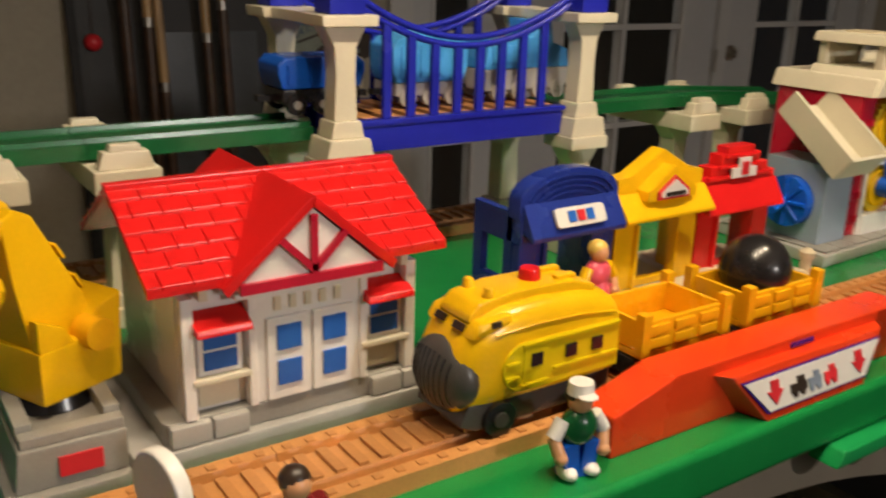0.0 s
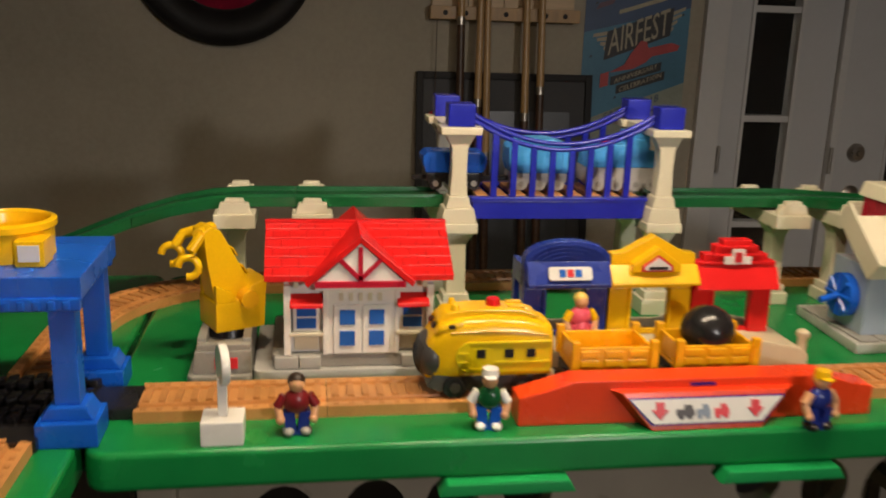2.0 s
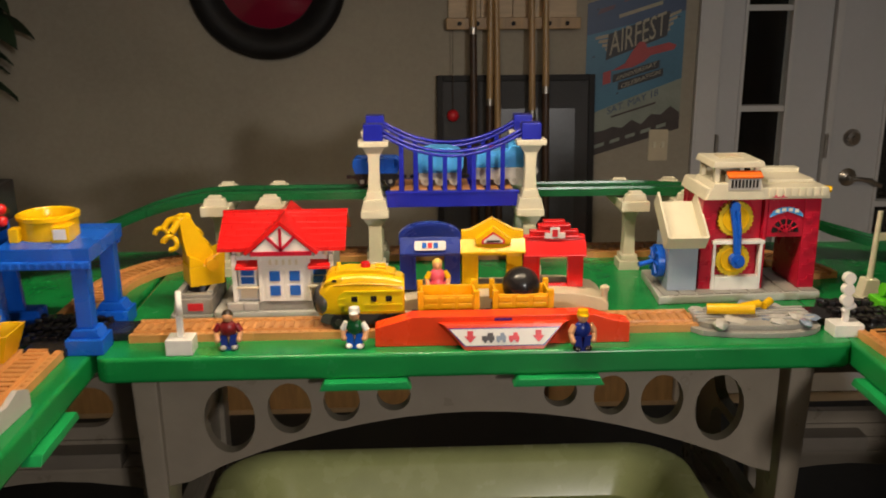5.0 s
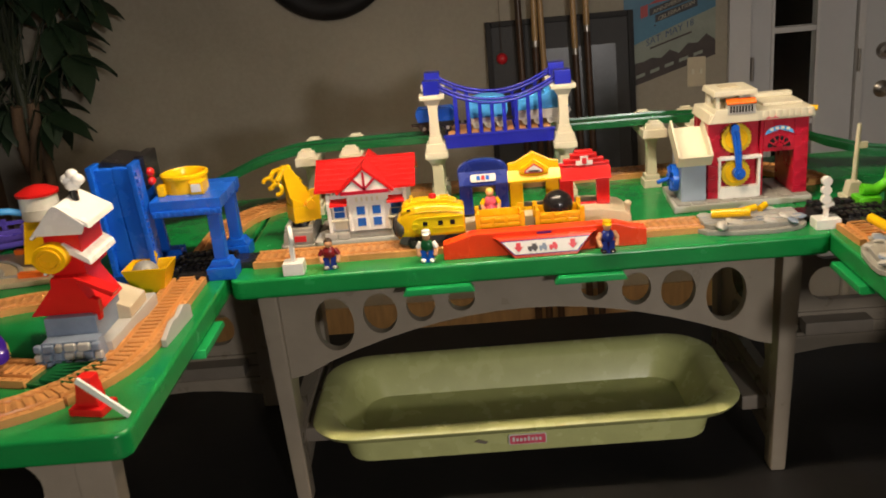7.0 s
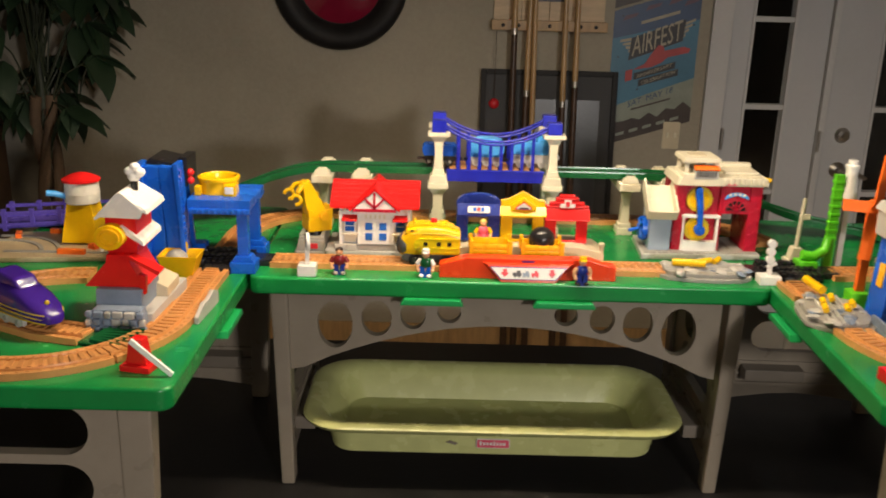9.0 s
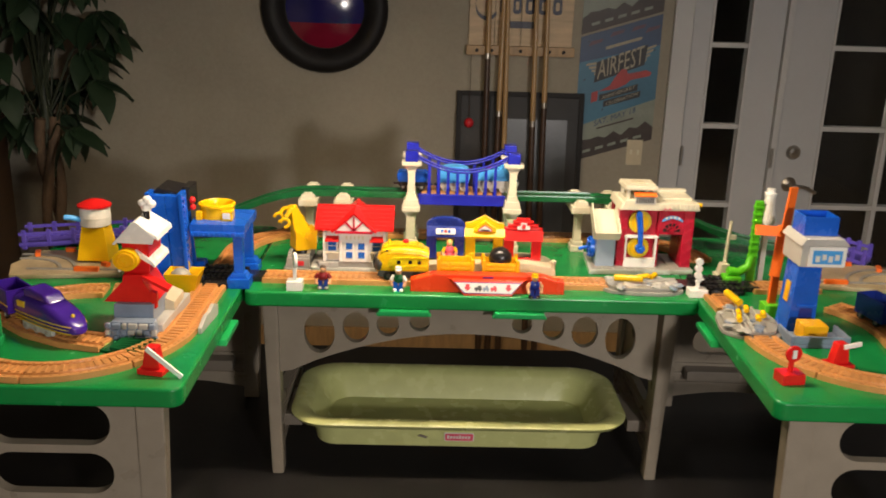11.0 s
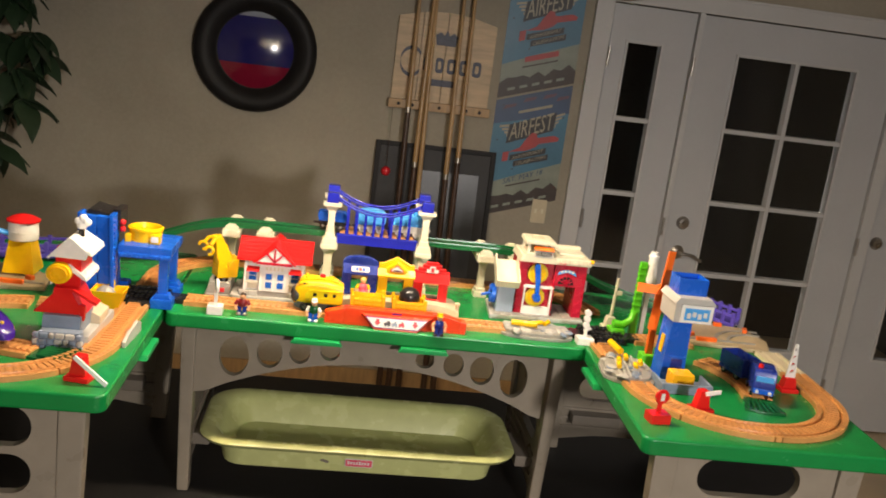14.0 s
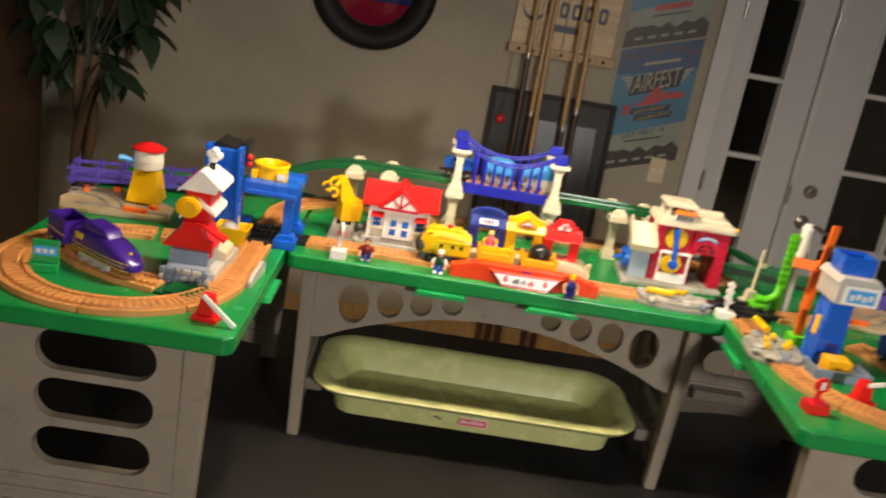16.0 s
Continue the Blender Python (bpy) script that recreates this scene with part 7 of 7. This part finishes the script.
part("dark_print", box(nb(), -0.245, -0.0022, 0.04, -0.155, -0.0002, H2 - 0.07), MAT_GREY, pf2)

# posters: two sheets, hung one above the other with slanting edges


def poster(x0, x1, z_left, h, slope, full):
    t = thing("poster", pose(x0, Y, z_left), "blue printed air show poster with a red plane", "poster", "posters by the door")
    w = x1 - x0

    def sheet(name, pts, y, mat, label=""):
        part(name, prism(nb(), [(u * w, v * h + u * w * slope) for u, v in pts], -y - 0.0008, -y), mat, t, label)

    def lettering(text, u, v, size, width, mat, y):
        ob = words("lettering", text, size, Matrix.Identity(4), mat, t, width)
        sh = Matrix.Identity(4)
        sh[1][0] = slope + 0.06
        ob.data.transform(sh)
        ob.matrix_basis = pose(u * w, -y, v * h + u * w * slope, 90)
    sheet("paper", [(0, 0), (1, 0), (1, 1), (0, 1)], 0.0010, PAPER_BLUE, "light blue printed paper")
    sheet("upper_sky", [(0, 0.80), (1, 0.76), (1, 1), (0, 1)], 0.0020, PAPER_DEEP)
    sheet("haze", [(0, 0.10), (1, 0.10), (1, 0.33), (0.5, 0.31), (0, 0.28)], 0.0020, PAPER_SAND)
    rng = random.Random(11)
    top = [(k / 10, 0.10 + 0.05 * rng.random() + 0.03 * (k % 2)) for k in range(11)]
    sheet("hill_band", [(0, 0), (1, 0)] + top[::-1], 0.0030, PAPER_BROWN, "brown printed hills")
    for k in range(5):
        sheet("hangar_mark", [(0.12 + 0.16 * k, 0.045), (0.22 + 0.16 * k, 0.045), (0.22 + 0.16 * k, 0.068), (0.12 + 0.16 * k, 0.068)], 0.0040, PAPER_SAND)
    for side in (-1, 1):
        for k in range(4):
            u0, u1, v = 0.52 + side * 0.30, 0.52 + side * (0.43 - 0.035 * k), 0.745 - 0.030 * k
            sheet("wing", sorted([(u0, v), (u0, v + 0.022)])[::1] + [(u1, v + 0.030), (u1, v + 0.012)], 0.0030, PAPER_CREAM, "cream printed wing feather")
    sheet("badge", [(0.20, 0.605), (0.82, 0.635), (0.84, 0.790), (0.22, 0.765)], 0.0040, PAPER_INK)
    sheet("plane", [(0.26, 0.525), (0.40, 0.545), (0.46, 0.600), (0.54, 0.655), (0.60, 0.640), (0.62, 0.600), (0.84, 0.590), (0.92, 0.560), (0.90, 0.535), (0.66, 0.545), (0.60, 0.520), (0.48, 0.505)], 0.0068, PAPER_RED, "red plane shape")
    for u, v in ((0.10, 0.93), (0.36, 0.955), (0.62, 0.95), (0.80, 0.91)):
        sheet("red_cloud", [(u, v - 0.020), (u + 0.16, v - 0.014), (u + 0.18, v + 0.008), (u + 0.03, v + 0.012)], 0.0026, PAPER_MAUVE)
    sheet("ribbon", [(0.28, 0.445), (0.76, 0.445), (0.76, 0.495), (0.28, 0.495)], 0.0044, PAPER_INK)
    sheet("ribbon", [(0.34, 0.385), (0.80, 0.385), (0.80, 0.435), (0.34, 0.435)], 0.0044, PAPER_INK)
    sheet("numeral_patch", [(0.18, 0.45), (0.26, 0.45), (0.26, 0.53), (0.18, 0.53)], 0.0044, PAPER_RED)
    sheet("top_bar", [(0.32, 0.845), (0.76, 0.845), (0.76, 0.868), (0.32, 0.868)], 0.0030, PAPER_CREAM)
    for k in range(6):
        u, v = rng.uniform(0.05, 0.95), rng.uniform(0.3, 0.95)
        sheet("plane_mark", [(u, v), (u + 0.03, v + 0.006), (u + 0.012, v + 0.016)], 0.0034, PAPER_INK)
    lettering("AIRFEST", 0.52, 0.702, 0.118, 0.200, PAPER_CREAM, 0.0056)
    lettering("ANNIVERSARY", 0.52, 0.470, 0.022, 0.145, PAPER_CREAM, 0.0060)
    lettering("CELEBRATION", 0.57, 0.410, 0.022, 0.140, PAPER_CREAM, 0.0060)
    if full:
        lettering("SAT. MAY 18", 0.50, 0.275, 0.036, 0.185, PAPER_DEEP, 0.0036)
    else:
        sheet("line_bar", [(0.30, 0.26), (0.74, 0.26), (0.74, 0.305), (0.30, 0.305)], 0.0030, PAPER_RED)
    sheet("small_line", [(0.28, 0.215), (0.74, 0.215), (0.74, 0.228), (0.28, 0.228)], 0.0030, PAPER_BROWN)


poster(1.045, 1.398, 0.980, 0.555, 0.31, True)
poster(1.045, 1.398, 1.545, 0.555, 0.31, False)
sw = thing("light_switch", pose(1.325, Y, 1.028), "beige double light switch plate on the wall", "light switch")
part("plate", prism(nb(), rounded(-0.036, -0.058, 0.036, 0.058, 0.006), -0.006, 0.0), BEIGE, sw, bevel=0.0015)
for x in (-0.016, 0.016):
    part("toggle", box(nb(), x - 0.005, -0.014, -0.008, x + 0.005, -0.0055, 0.012), CREAM, sw, bevel=0.001)
wb = thing("wooden_sign", pose(0.245, Y, 2.005), "weathered grey brown wooden sign board", "sign board")
part("board", box(nb(), -0.20, -0.022, 0.0, 0.20, -0.001, 0.16), DARK_WOOD, wb, bevel=0.003)
vl = thing("wooden_valance", pose(3.1, Y, 2.305), "red-brown wooden beam above the doors", "beam")
part("beam", box(nb(), -1.0, -0.10, 0.022, 1.19, -0.001, 0.15), REDWOOD, vl, bevel=0.004)
part("lower_edge", box(nb(), -1.0, -0.108, 0.0, 1.19, -0.001, 0.0219), DARK_WOOD, vl, bevel=0.003)

# tall dark cabinet and potted plant in the far corner
cb = thing("cabinet", pose(-1.78, 1.95, 0), "tall dark stained wooden cabinet", "cabinet")
part("body", box(nb(), -0.36, -0.28, 0.06, 0.36, 0.30, 1.75), DARK_WOOD, cb, bevel=0.006)
part("plinth", box(nb(), -0.34, -0.26, 0.0, 0.34, 0.29, 0.06), DARK_WOOD, cb)
part("top", box(nb(), -0.39, -0.31, 1.7502, 0.39, 0.30, 1.785), DARK_WOOD, cb, bevel=0.006)
for s in (-1, 1):
    d = part("door", box(nb(), min(s * 0.006, s * 0.35), -0.300, 0.09, max(s * 0.006, s * 0.35), -0.281, 1.72), DARK_WOOD, cb, bevel=0.004)
    part("knob", ball(nb(), s * 0.03, -0.312, 0.95, 0.012, seg=10), SATIN, d)

pl = thing("potted_plant", pose(-1.13, 1.97, 0), "tall money tree with large drooping leaves", "potted plant")
part("pot", lathe(nb(), [(0.13, 0.0), (0.17, 0.30), (0.18, 0.31), (0.18, 0.335), (0.16, 0.335), (0.155, 0.29)]), surface("terracotta", (0.20, 0.085, 0.045), 0.7, spread=0.2), pl, "brown clay pot")
part("soil", cyl(nb(), 0, 0, 0.27, 0.292, 0.153), SOIL, pl)
for k in range(3):
    bm = nb()
    path = [(0.032 * math.cos(2 * math.pi * k / 3 + 0.5 * j), 0.032 * math.sin(2 * math.pi * k / 3 + 0.5 * j), 0.285 + 0.07 * j) for j in range(14)]
    tube(bm, path, 0.021, 8)
    part("trunk", bm, BARK, pl, "braided brown trunk")


def leaf_mesh():
    """One long pointed leaflet with a folded midrib, drooping to its tip."""
    bm = nb()
    rows = []
    for j in range(7):
        f = j / 6
        w = 0.047 * math.sin(math.pi * (0.04 + 0.96 * f) ** 0.75) + 0.0005
        z = -0.055 * f * f
        rows.append([bm.verts.new((0.17 * f, s * w, z + (0.006 if s else 0))) for s in (-1, 0, 1)])
    for a, b in zip(rows, rows[1:]):
        for k in range(2):
            bm.faces.new((a[k], b[k], b[k + 1], a[k + 1]))
    return finish(bm, "leaf", LEAF)


LEAVES = leaf_mesh()
rng = random.Random(21)
heads = []
bm = nb()
for k in range(54):
    a = rng.uniform(0, 2 * math.pi)
    r, z = rng.uniform(0.10, 0.30), rng.uniform(1.14, 2.15)
    base = Vector((rng.uniform(-0.03, 0.03), rng.uniform(-0.03, 0.03), min(1.10, z - 0.10) + 0.35 * max(0.0, z - 1.35)))
    tip = Vector((r * math.cos(a) * (1.0 if math.cos(a) > 0 else 0.5), r * math.sin(a) * (0.75 if math.sin(a) > 0 else 1.0), z))
    mid = (base + tip) / 2 + Vector((0, 0, 0.06))
    tube(bm, [base, mid, tip], 0.0035, 5)
    heads.append((tip, a))
rod(bm, (0, 0, 1.15), (0, 0, 1.75), 0.02, 8, 0.008)
part("branch", bm, STEM, pl)
for tip, a in heads:
    for j in range(6):
        b = a + radians(-110 + 44 * j) + rng.uniform(-0.2, 0.2)
        ob = new("leaf", LEAVES)
        ob.parent = pl
        s = rng.uniform(0.7, 1.1)
        ob.matrix_basis = pose(*tip, rng.uniform(-25, 25), rng.uniform(5, 55), math.degrees(b)) @ Matrix.Diagonal((s, s, s, 1))
